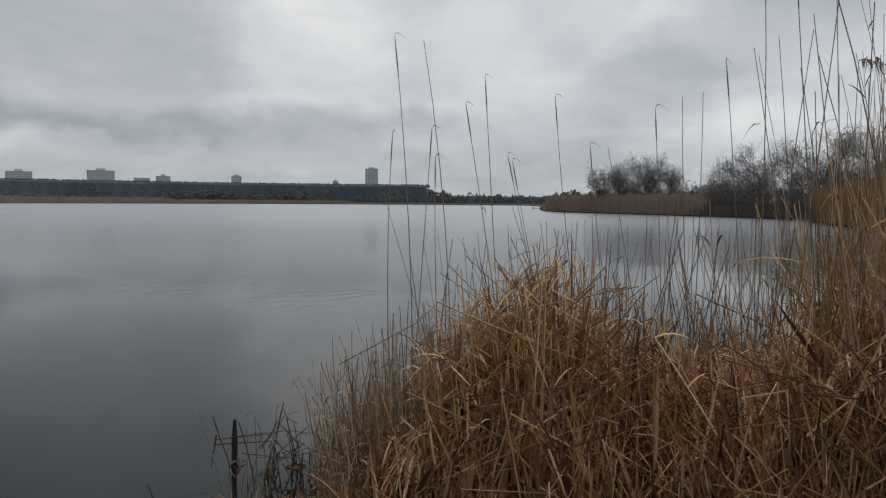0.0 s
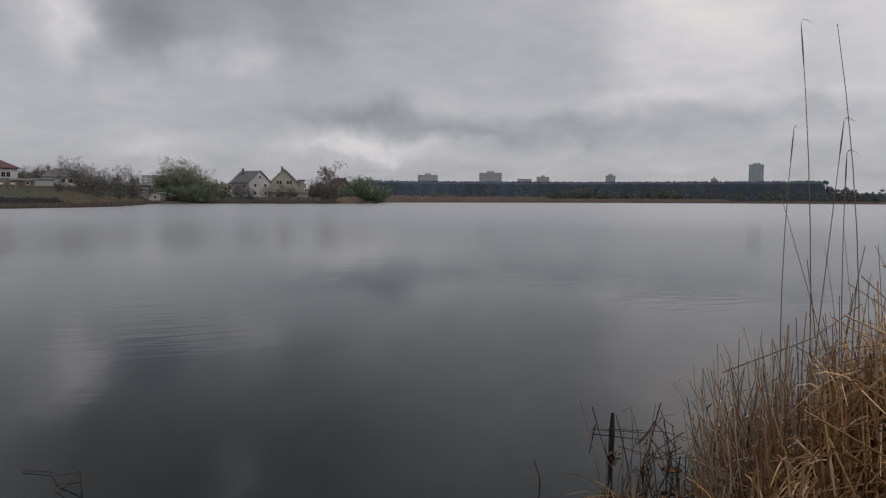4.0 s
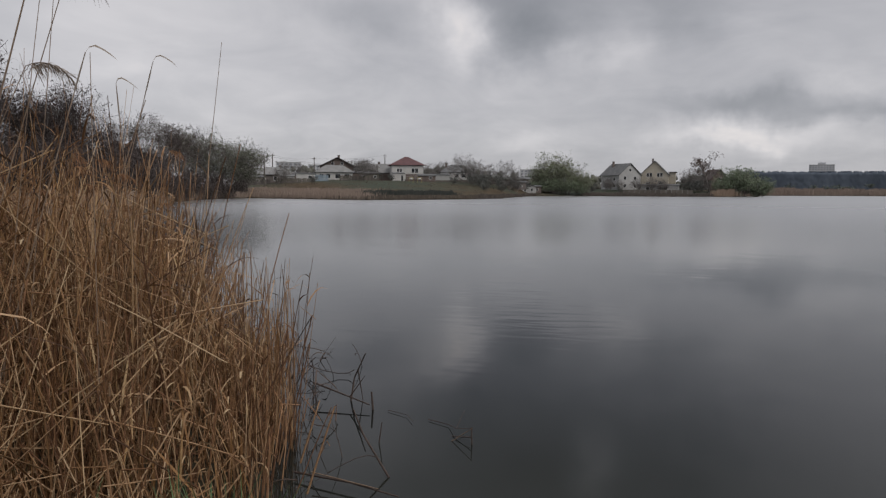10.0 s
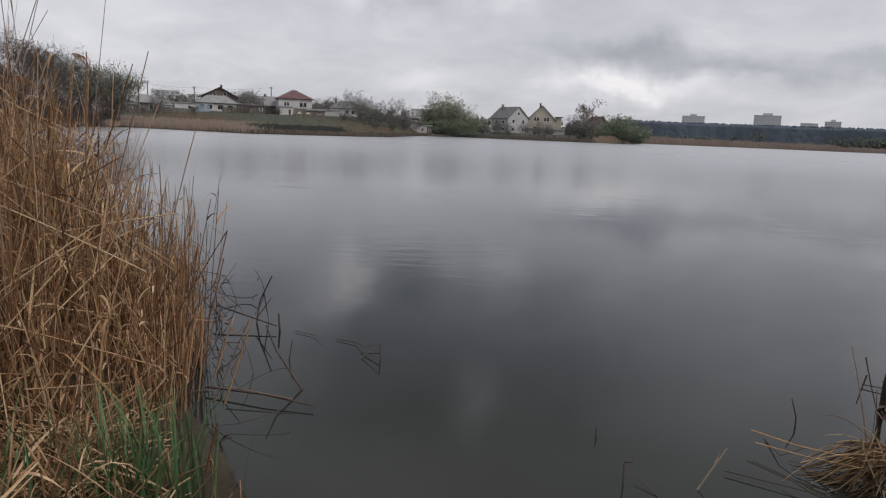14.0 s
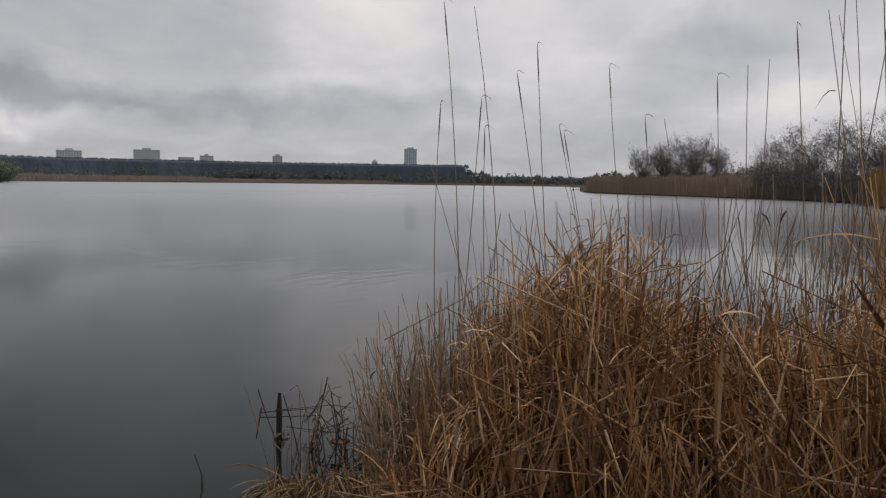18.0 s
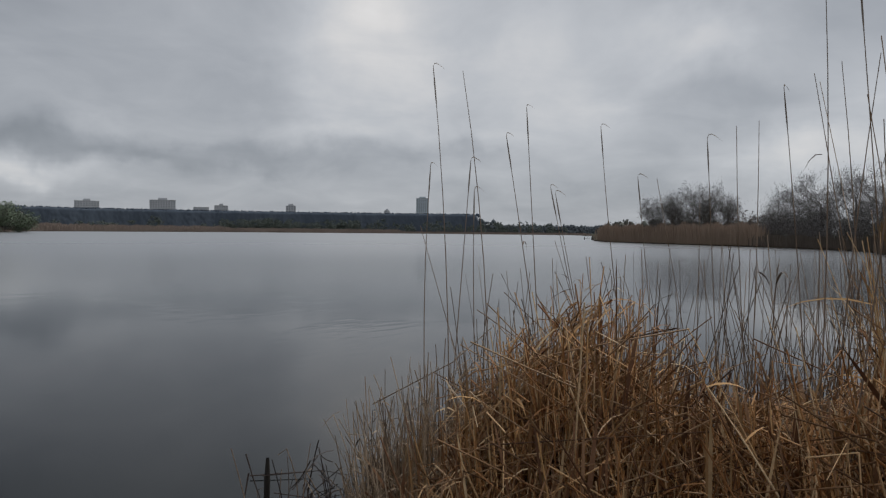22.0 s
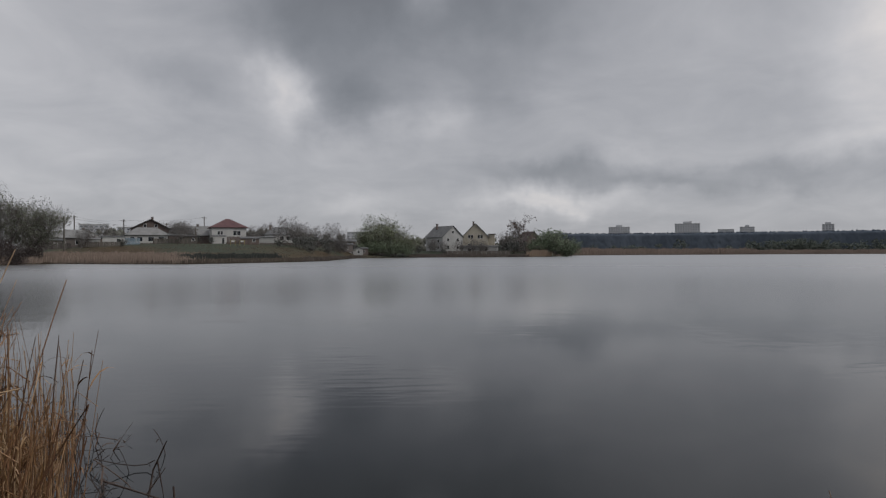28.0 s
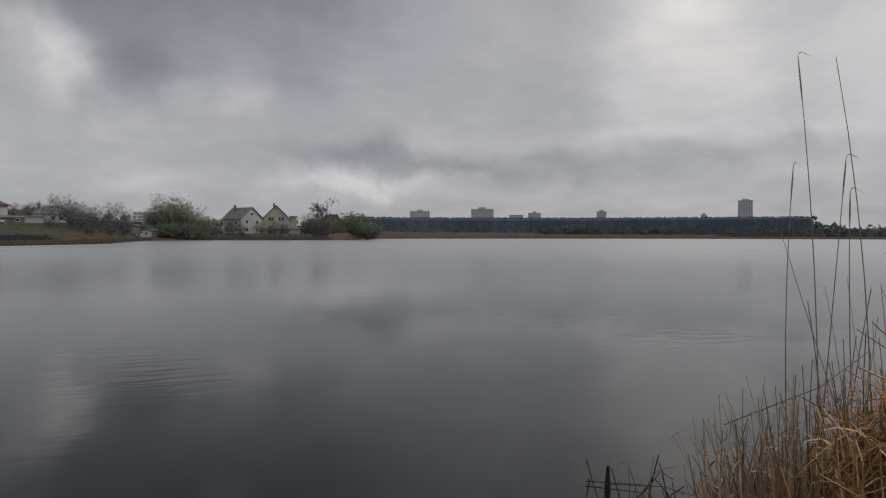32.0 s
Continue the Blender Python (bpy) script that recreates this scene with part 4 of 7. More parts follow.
# ---- far reed belts ----
def reed_belt(name, label, az0, az1, d0, d1, n, tall, wide, mat, seed, follow=True, soft=0.25):
    """Reeds and sedge, with d0, d1 metres behind the far waterline (follow) or from the origin."""
    g = np.random.default_rng(seed)
    az = g.uniform(az0, az1, n) + g.normal(0, soft, n)
    d = g.uniform(d0, d1, n) + (lerp_table(az, FAR_EDGE) if follow else 0)
    foot = np.stack([-np.sin(np.radians(az)) * d, np.cos(np.radians(az)) * d, ground_height(az, d) - 0.1], -1)
    foot[:, 2] = np.maximum(foot[:, 2], -0.2)
    patch = 0.9 + 0.1 * np.sin(az * 2.1 + 1.3) * np.sin(az * 5.3) + 0.05 * np.sin(az * 17.0)
    h = tall * g.uniform(0.6, 1.0, n) * patch
    lean = g.normal(0, 0.09, (n, 3)) * [1, 1, 0]
    s = np.linspace(0, 1, 4)
    pts = foot[:, None] + np.stack([s * 0, s * 0, s], -1) * h[:, None, None] + lean[:, None] * (s[:, None] ** 2) * h[:, None, None]
    side = np.stack([np.cos(np.radians(az) + g.normal(0, 0.5, n)), np.sin(np.radians(az)), 0 * az], -1)
    width = wide * g.uniform(0.6, 1.4, (n, 1)) * np.array([0.7, 1.0, 0.8, 0.15])
    v, q = ribbons(pts, width, side)
    return tagged(part(name, mesh_from(name, v, q, None, M[mat])), label, "reeds", kind="stuff")


reed_belt("spit_reeds", "tan reed bed along the spit", -20.5, -8.7, 0.5, 13, 12000, 3.9, 0.10, "far_reed", 61)
reed_belt("shore_reeds", "tan reed bed along the far shore", 8, 36.5, 0, 40, 15000, 3.3, 0.38, "shore_reed", 62)
reed_belt("shore_reed_clumps", "pinkish-tan reed clumps along the far shore", 22, 36.5, 0, 60, 7000, 4.4, 0.38, "shore_reed", 75)
reed_belt("low_shore_sedge", "thin dark sedge along the far waterline", -7.5, 14, 0, 14, 6000, 1.9, 0.3, "shore_reed", 63)
reed_belt("cove_reeds", "tall golden reeds at the side of the cove", -48, -28.4, 0.3, 14, 9000, 3.9, 0.10, "cove_reed", 64)
reed_belt("thicket_reeds", "brown reeds below the thicket", -28.5, -20, 0.3, 6, 2600, 2.0, 0.1, "far_dim", 65)
reed_belt("village_reeds", "pale reeds on the village shore", 67.5, 79, 0, 26, 14000, 1.5, 0.09, "shore_reed", 66, soft=1.0)
reed_belt("hedge_sedge", "dark hedge of brambles on the village slope", 60.0, 66.6, 11, 16, 4500, 1.5, 0.22, "sedge", 73, soft=0.4)
reed_belt("bank_sedge", "dull brown sedge on the village bank", 54.0, 68.5, 0.3, 9, 5500, 0.75, 0.16, "far_dim", 67, soft=1.2)
reed_belt("pale_field", "pale dry field behind the far reeds", 28, 36.5, 45, 110, 2500, 1.6, 0.6, "shore_reed", 72)
reed_belt("rough_grass", "rough dark grass on the village slope", 52.5, 77.5, 10, 95, 3000, 0.3, 0.3, "far_dim", 71)
reed_belt("house_shore_reeds", "brown reeds under the houses", 39, 48.6, 0, 7, 2600, 1.3, 0.22, "bank_brown", 68)
reed_belt("orchard_sedge", "dull brown sedge beside the willows", 52.8, 57.5, 0, 7, 1500, 1.0, 0.2, "bank_brown", 74)
reed_belt("left_shore_reeds", "brown reeds below the dark grove", 78, 100, 0, 7, 5000, 1.7, 0.1, "far_reed", 69)
reed_belt("bush_reeds", "tawny reeds beside the green bush", 37.4, 38.6, 0, 6, 700, 3.2, 0.25, "far_reed", 70)


# ---- village ----
def foot(az, d):
    return float(ground_height(np.array(float(az)), np.array(float(d))))


def window(name, parent, x, z, w, h, y, out, panes=2):
    """A window on a wall face at depth y; out: which way is outside."""
    win = empty(name)
    win.parent = parent
    win.matrix_basis = pose(x, y, z)
    t = 0.09
    for b in ((-w / 2, w / 2, -0.05, 0.05, -t, 0), (-w / 2, w / 2, -0.05, 0.05, h, h + t), (-w / 2 - t, -w / 2, -0.05, 0.05, -t, h + t), (w / 2, w / 2 + t, -0.05, 0.05, -t, h + t)):
        box("frame", b, M["trim"], win)
    for k in range(panes):
        a = -w / 2 + k * w / panes
        box("pane", (a + 0.02, a + w / panes - 0.02, -0.03, 0.03, 0, h), M["pane"], win)
    return win


def roof_slab(name, parent, corners, thick, mat):
    """A roof plane with thickness, from four corners."""
    c = [Vector(p) for p in corners]
    n = (c[1] - c[0]).cross(c[-1] - c[0]).normalized() * thick
    if n.z < 0:
        n = -n
    v = [tuple(p) for p in c] + [tuple(p + n) for p in c]
    k = len(c)
    me = bpy.data.meshes.new(name)
    faces = [list(range(k))[::-1], list(range(k, 2 * k))] + [[i, (i + 1) % k, k + (i + 1) % k, k + i] for i in range(k)]
    me.from_pydata(v, [], faces)
    me.materials.append(mat)
    return part(name, me, parent)


def house(name, label, az, d, face, w, depth, wall, rise, mat, roof, kind="gable", over=0.5, windows=(), side_windows=(), chimney=None, lift=0.0):
    """A house whose front (-y side) is w wide; face: degrees its front is turned from the line to the origin. The gable looks to the front."""
    thing = empty(name, pol(az, d, foot(az, d) + lift - 0.15), az + face)
    x, y = w / 2, depth / 2
    if kind == "gable":
        prof = [(-x, 0), (x, 0), (x, wall), (0, wall + rise), (-x, wall)]
    else:
        prof = [(-x, 0), (x, 0), (x, wall), (-x, wall)]
    k = len(prof)
    v = [(a, -y, b) for a, b in prof] + [(a, y, b) for a, b in prof]
    faces = [list(range(k)), list(range(k, 2 * k))[::-1]] + [[k + i, k + (i + 1) % k, (i + 1) % k, i] for i in range(k)]
    me = bpy.data.meshes.new("wall")
    me.from_pydata(v, [], faces)
    me.materials.append(M[mat])
    part("wall", me, thing)
    s = over * rise / x
    if kind == "gable":
        for sign in (-1, 1):
            roof_slab("roof", thing, [(0, -y - over, wall + rise + 0.03), (sign * (x + over), -y - over, wall - s + 0.03), (sign * (x + over), y + over, wall - s + 0.03), (0, y + over, wall + rise + 0.03)], 0.18, M[roof])
    elif kind == "hip":
        r = max(x - y, 0.0) if x > y else 0.0
        ry = max(y - x, 0.0)
        top = wall + rise
        e = wall + 0.02
        a, b = x + over, y + over
        roof_slab("roof", thing, [(-a, -b, e), (a, -b, e), (r, -ry, top), (-r, -ry, top)] if r or ry else [(-a, -b, e), (a, -b, e), (0, 0, top)], 0.15, M[roof])
        roof_slab("roof", thing, [(a, b, e), (-a, b, e), (-r, ry, top), (r, ry, top)] if r or ry else [(a, b, e), (-a, b, e), (0, 0, top)], 0.15, M[roof])
        roof_slab("roof", thing, [(a, -b, e), (a, b, e), (r, ry, top)] + ([(r, -ry, top)] if ry else []), 0.15, M[roof])
        roof_slab("roof", thing, [(-a, b, e), (-a, -b, e), (-r, -ry, top)] + ([(-r, ry, top)] if ry else []), 0.15, M[roof])
    else:
        roof_slab("roof", thing, [(-x - over, -y - over, wall + 0.02), (x + over, -y - over, wall + 0.02), (x + over, y + over, wall + rise), (-x - over, y + over, wall + rise)], 0.15, M[roof])
    for wx, wz, ww, wh in windows:
        window("window", thing, wx, wz, ww, wh, -y - 0.03, -1)
    for wy, wz, ww, wh in side_windows:
        win = window("window", thing, 0, 0, ww, wh, 0, -1)
        win.matrix_basis = pose(-x - 0.03, wy, wz, 0, 0, 90)
    if chimney:
        cx, cy, top = chimney
        stack = box("chimney", (cx - 0.35, cx + 0.35, cy - 0.35, cy + 0.35, wall, top), M["brick"], thing)
        box("chimney_cap", (cx - 0.45, cx + 0.45, cy - 0.45, cy + 0.45, top, top + 0.15), M["concrete"], stack)
    return tagged(thing, label, "house")


# two tall gabled houses
hw = house("gabled_house", "white plastered house with a steep grey gable roof", 45.9, 300, 38, 11.0, 12.0, 6.2, 4.6, "pale_plaster", "slate", windows=[(-2.6, 4.2, 1.2, 1.3), (2.6, 4.2, 1.2, 1.3), (-2.6, 1.0, 1.2, 1.3), (2.6, 1.0, 1.2, 1.3), (0, 7.6, 1.0, 1.1)],
           side_windows=[(-3, 3.8, 1.2, 1.2), (1.5, 3.8, 1.2, 1.2), (-3, 1.0, 1.4, 1.2)], chimney=(-1.6, 3.0, 11.8))
hy = house("gabled_house", "cream brick house with a steep pale gable and dark roof", 43.25, 306, -4, 11.2, 11.0, 6.4, 5.6, "cream", "slate", windows=[(-2.6, 5.6, 0.9, 1.5), (-1.4, 5.6, 0.9, 1.5), (1.6, 5.6, 0.9, 1.5), (2.8, 5.6, 0.9, 1.5), (-2.5, 1.8, 1.4, 1.4), (2.5, 1.8, 1.4, 1.4)], chimney=(-1.2, 1.0, 13.2))
wing = box("dormer", (5.6, 8.2, -2.5, 4.0, 0.0, 7.4), M["cream"], hy)
box("roof", (5.4, 8.7, -3.2, 4.6, 7.4, 7.65), M["dark_roof"], hy)
house("shore_annex", "low pale annex below the two gabled houses", 43.0, 292, -4, 16, 3.5, 2.6, 0.5, "grey_plaster", "slate", "shed", 0.3, windows=[(-4, 0.9, 1.2, 1.0), (3, 0.9, 1.2, 1.0)])
# red-roofed house
red = house("red_roof_house", "white two-storey house with a red hipped roof", 63.4, 236, 6, 10.6, 9.5, 4.6, 2.9, "plaster", "red_roof", "hip", 0.6, windows=[(-3.2, 2.4, 0.7, 1.1), (-2.3, 2.4, 0.7, 1.1), (1.8, 2.2, 1.0, 1.4), (3.0, 2.2, 1.0, 1.4)], lift=1.0)
house("porch", "white porch with a dark doorway below the red-roofed house", 64.05, 226, 6, 3.8, 3.0, 2.6, 0.4, "plaster", "slate", "shed", 0.2, windows=[(1.1, 0.4, 0.7, 1.7)])
terrace = empty("terrace_fence", pol(62.2, 226, foot(62.2, 226) - 0.1), 62.2)
for k in range(26):
    box("board", (-4.9 + k * 0.38, -4.9 + k * 0.38 + 0.34, -0.04, 0.04, 0.0, 2.6 + 0.05 * (k % 3)), M["brick"], terrace)
tagged(terrace, "dark brown board fence beside the red-roofed house", "fence")
# dark gable with a white veranda house below
hd = house("black_gable_house", "house with a broad black gable roof and dark gable front", 69.1, 242, 3, 11.0, 9.0, 4.8, 2.8, "brick", "dark_roof", over=0.8, windows=[(-1.6, 5.2, 0.8, 0.9), (1.6, 5.2, 0.8, 0.9)], chimney=(0.8, 0.5, 8.6), lift=0.4)
house("veranda_house", "white veranda house with a pale grey hipped roof", 69.3, 229, 3, 11.8, 6.5, 2.7, 2.4, "plaster", "pale_roof", "hip", 0.5, windows=[(-4.2, 0.9, 1.1, 1.3), (-2.1, 0.9, 1.4, 1.3), (1.0, 0.9, 1.6, 1.3), (3.9, 0.8, 1.6, 1.4)])
house("grey_roof_house", "low house with a long pale grey gable roof", 65.4, 244, 80, 8.0, 8.5, 3.0, 2.9, "brick", "pale_roof", windows=[], chimney=(0.0, 1.0, 6.6), lift=0.4)
house("white_cottage", "white cottage with a grey hipped roof and tall chimney", 59.25, 232, 4, 10.5, 6.5, 2.4, 2.5, "plaster", "slate", "hip", 0.4, windows=[(-3.0, 0.8, 1.1, 1.1), (0.0, 0.8, 1.1, 1.1), (2.0, 0.8, 1.1, 1.1), (3.8, 0.8, 0.9, 1.1)], chimney=(-3.4, 0, 5.6), lift=1.0)
house("grey_roof_cottage", "low brown-walled house with a long pale grey roof", 74.15, 214, 2, 11.0, 7.0, 2.5, 2.3, "brown_plaster", "pale_roof", "hip", 0.5, windows=[(-3, 0.9, 1.0, 1.1), (0.5, 0.9, 1.0, 1.1), (3.4, 0.9, 1.0, 1.1)], chimney=(2.0, 0.5, 5.4))
house("brown_shed", "low brown shed with a flat roof", 72.85, 206, 0, 4.6, 4.0, 2.2, 0.3, "brick", "dark_roof", "shed", 0.2)
house("white_garage", "white garage with a flat grey roof", 71.6, 206, 0, 5.4, 4.5, 2.3, 0.3, "plaster", "slate", "shed", 0.2, windows=[(1.2, 1.0, 0.9, 0.8)])
house("shore_shed", "small grey shed by the shore with a low roof", 53.35, 256, 10, 5.6, 4.0, 2.2, 0.9, "grey_plaster", "slate", "gable", 0.3, windows=[(-1.2, 0.8, 0.8, 0.9), (1.2, 0.8, 0.8, 0.9)])
house("long_shed", "long low grey shed roof among the trees", 54.6, 262, 0, 12.0, 5.0, 2.6, 0.8, "brick", "slate", "shed", 0.4)
house("rust_roof_house", "house with a brown-red gable roof behind the tree", 38.9, 322, 30, 8.0, 9.0, 5.0, 4.0, "brick", "rust_roof", windows=[(0, 4.5, 1.0, 1.2)])
house("low_wall_house", "grey flat-roofed house beside the cottage", 60.9, 226, 4, 9.0, 4.0, 2.4, 0.3, "grey_plaster", "slate", "shed", 0.2)
house("back_house", "small house with a grey gable among bare trees", 67.0, 252, 30, 6.5, 7.0, 3.2, 2.4, "grey_plaster", "slate", windows=[(0, 1.2, 1.0, 1.1)], lift=0.4)

for az, d, w, high, mat, roof in ((75.7, 206, 5.0, 2.2, "brown_plaster", "slate"), (73.1, 203, 4.0, 2.0, "grey_plaster", "pale_roof"), (67.15, 206, 4.6, 2.2, "brick", "slate"), (66.2, 204, 3.4, 2.0, "wood_grey", "dark_roof"),
                                 (61.7, 208, 5.0, 1.8, "brick", "slate"), (57.6, 222, 5.0, 2.2, "grey_plaster", "slate"), (56.1, 232, 5.2, 2.3, "brick", "pale_roof"), (54.2, 246, 6.0, 2.4, "brown_plaster", "slate"), (52.8, 268, 5.0, 2.4, "brick", "slate")):
    shed = house("garden_shed", {"brown_plaster": "low brown shed with a grey sheet roof", "grey_plaster": "low grey rendered shed with a sheet roof", "brick": "small dark brick shed in the gardens", "wood_grey": "small grey board shed in the gardens"}[mat],
                 az, d, 4, w, 3.6, high, 0.5, mat, roof, "shed", 0.25, windows=[(w * 0.2, 0.9, 0.7, 0.7)])
    tagged(shed, category="shed", group="garden sheds")


def board_fence(az, d, boards, tall, mat, label):
    thing = empty("board_fence", pol(az, d, foot(az, d) - 0.1), az + 3)
    for k in range(boards):
        x = (k - boards / 2) * 0.5
        box("board", (x, x + 0.46, -0.03, 0.03, 0, tall + 0.06 * math.sin(k * 1.7)), M[mat], thing)
    return tagged(thing, label, "fence", group="garden fences")


board_fence(72.4, 199, 22, 1.4, "wood_grey", "grey board fence along a garden")
board_fence(67.6, 201, 18, 1.5, "wood_grey", "grey board fence along a garden")
board_fence(56.3, 226, 20, 1.5, "wood_dark", "dark weathered board fence along a garden")
board_fence(75.4, 200, 14, 1.6, "wood_dark", "dark weathered board fence along a garden")

# blue picket fence and the pale wall under the gabled houses
picket = empty("blue_fence", pol(71.4, 204, foot(71.4, 204) - 0.1), 71.4)
for k in range(38):
    box("board", (-5.6 + k * 0.3, -5.6 + k * 0.3 + 0.25, -0.02, 0.02, 0.0, 2.1 + 0.08 * math.sin(k * 2.3)), M["blue"], picket)
tagged(picket, "weathered blue board fence", "fence")
wall = empty("garden_wall", pol(43.2, 284, foot(43.2, 284) - 0.1), 43.2)
for k in range(14):
    box("panel", (-14 + k * 2.0, -14 + k * 2.0 + 1.92, -0.06, 0.06, 0, 1.7), M["wood_grey"], wall)
    box("post", (-14.06 + k * 2.0, -13.94 + k * 2.0, -0.1, 0.1, 0, 1.85), M["concrete"], wall)
tagged(wall, "grey panel fence below the gabled houses", "fence")
yard_fence = empty("grey_fence", pol(59.6, 214, foot(59.6, 214) - 0.1), 59.6)
for k in range(10):
    box("panel", (-9 + k * 2.0, -9 + k * 2.0 + 1.92, -0.05, 0.05, 0, 0.7), M["wood_grey"], yard_fence)
tagged(yard_fence, "grey board fence in front of the cottage", "fence")


def play_frame(az, d):
    thing = empty("yellow_frame", pol(az, d, foot(az, d) - 0.05), az)
    for x in (-0.6, 0.6):
        box("post", (x - 0.06, x + 0.06, -0.06, 0.06, 0, 1.4), M["yellow"], thing)
    box("crossbar", (-0.7, 0.7, -0.06, 0.06, 1.4, 1.52), M["yellow"], thing)
    box("board", (-0.4, 0.4, -0.05, 0.05, 1.0, 1.4), M["trim"], thing)
    return tagged(thing, "yellow posts with a pale board on the bank", "posts", group="yellow frames")


play_frame(63.0, 196)
play_frame(62.3, 197)


# power poles and wires
def pole(az, d, top):
    z = foot(az, d)
    thing = empty("power_pole", pol(az, d, z - 0.2), az)
    h = top - z + 0.2
    pts = np.array([[(0, 0, 0), (0, 0, h)]])
    v, q = tubes(pts, [[0.2, 0.14]], 8)
    part("post", mesh_from("post", v, q, None, M["wood_grey"], True), thing)
    box("crossarm", (-0.8, 0.8, -0.06, 0.06, h - 0.6, h - 0.45), M["wood_grey"], thing)
    for x in (-0.7, 0.0, 0.7):
        box("insulator", (x - 0.05, x + 0.05, -0.05, 0.05, h - 0.45, h - 0.2), M["trim"], thing)
    tagged(thing, "wooden power pole with a short crossarm", "power pole", group="power poles in the village")
    return pol(az, d, top)


tops = [pole(74.87, 178, 10.5), pole(74.2, 232, 13.4), pole(70.9, 246, 13.1), pole(65.15, 262, 15.2), pole(65.8, 204, 9.1), pole(67.9, 258, 12.6)]
for a, b in ((0, 4), (1, 2), (2, 3)):
    span = [tops[a].lerp(tops[b], s) - Vector((0, 0, 4 * s * (1 - s) * 0.8 + 0.25)) for s in np.linspace(0, 1, 12)]
    v, q = tubes(np.array([span]), np.full((1, 12), 0.02), 4)
    tagged(part("power_line", mesh_from("power_line", v, q, None, M["wire"])), "thin black power line between the poles", "wire", group="power lines")


# ---- blocks of flats beyond the wood ----
def block(name, label, az, d, w, top, floors, depth=14.0, mat="flat_wall", attic=0.0, turn=0.0):
    z = foot(az, d)
    thing = empty(name, pol(az, d, z - 0.3), az + turn)
    h = top - z + 0.3
    box("wall", (-w / 2, w / 2, -depth / 2, depth / 2, 0, h), M[mat], thing)
    box("parapet", (-w / 2 - 0.2, w / 2 + 0.2, -depth / 2 - 0.2, depth / 2 + 0.2, h, h + 0.6), M["concrete"], thing)
    if attic:
        box("lift_house", (-w * attic / 2, w * attic / 2, -3, 3, h + 0.6, h + 4.2), M[mat], thing)
    step = 3.0
    for f in range(floors):
        zf = h - (f + 1) * step + 0.9
        for k in range(max(int(w / 4), 2)):
            n = max(int(w / 4), 2)
            x = -w / 2 + (k + 0.5) * w / n
            box("window", (x - w / n * 0.28, x + w / n * 0.28, -depth / 2 - 0.08, -depth / 2 + 0.1, zf, zf + 1.4), M["flat_glass"], thing)
    return tagged(thing, label, "apartment block", group="flats beyond the wood")


block("apartment_tower", "slim blue-grey tower block above the treeline", 5.95, 1500, 27, 73, 12, 20, "tower_wall", 0.5)
block("apartment_block", "long grey block of flats above the trees", 26.4, 1300, 42, 51.5, 5, attic=0.35)
block("apartment_block", "long grey block of flats above the trees", 31.6, 1330, 38, 48, 5, attic=0.3)
block("apartment_block", "small pale block just showing over the trees", 16.7, 1400, 19, 49.5, 4, attic=0.5)
block("apartment_block", "low far block just showing over the trees", 22.1, 1450, 26, 49, 3, attic=0.3)
block("apartment_block", "low far block just showing over the trees", 23.6, 1500, 30, 46.5, 2)
block("apartment_block", "tiny far block just showing over the trees", 8.9, 1500, 12, 45.5, 2, attic=0.4)
block("apartment_block", "hazy pale block behind the village", 72.9, 700, 24, 28, 5)
block("apartment_block", "hazy pale block behind the village", 70.6, 760, 20, 28, 4)
block("apartment_block", "hazy pale block behind the village", 53.0, 800, 26, 25.5, 4)
block("apartment_block", "hazy pale block behind the village", 57.0, 820, 20, 24, 3)

# landing stage at the tip of the spit
stage = empty("landing_stage", pol(-8.0, 190, 0.0), -8.0)
for k in range(9):
    box("plank", (-2.2 + k * 0.5, -2.2 + k * 0.5 + 0.46, -0.7, 0.7, 0.45, 0.53), M["stake"], stage)
for x in (-1.9, 0.0, 1.9):
    for y in (-0.6, 0.6):
        box("pile", (x - 0.09, x + 0.09, y - 0.09, y + 0.09, -1.2, 0.9 if y > 0 else 0.45), M["stake"], stage)
tagged(stage, "small dark wooden landing stage in the water", "jetty")


# ---- near reeds ----
def unit(v):
    return v / (np.linalg.norm(v, axis=-1, keepdims=True) + 1e-9)


def bank_height(p):
    az = np.degrees(np.arctan2(-p[:, 0], p[:, 1]))
    return ground_height(az, np.hypot(p[:, 0], p[:, 1]))


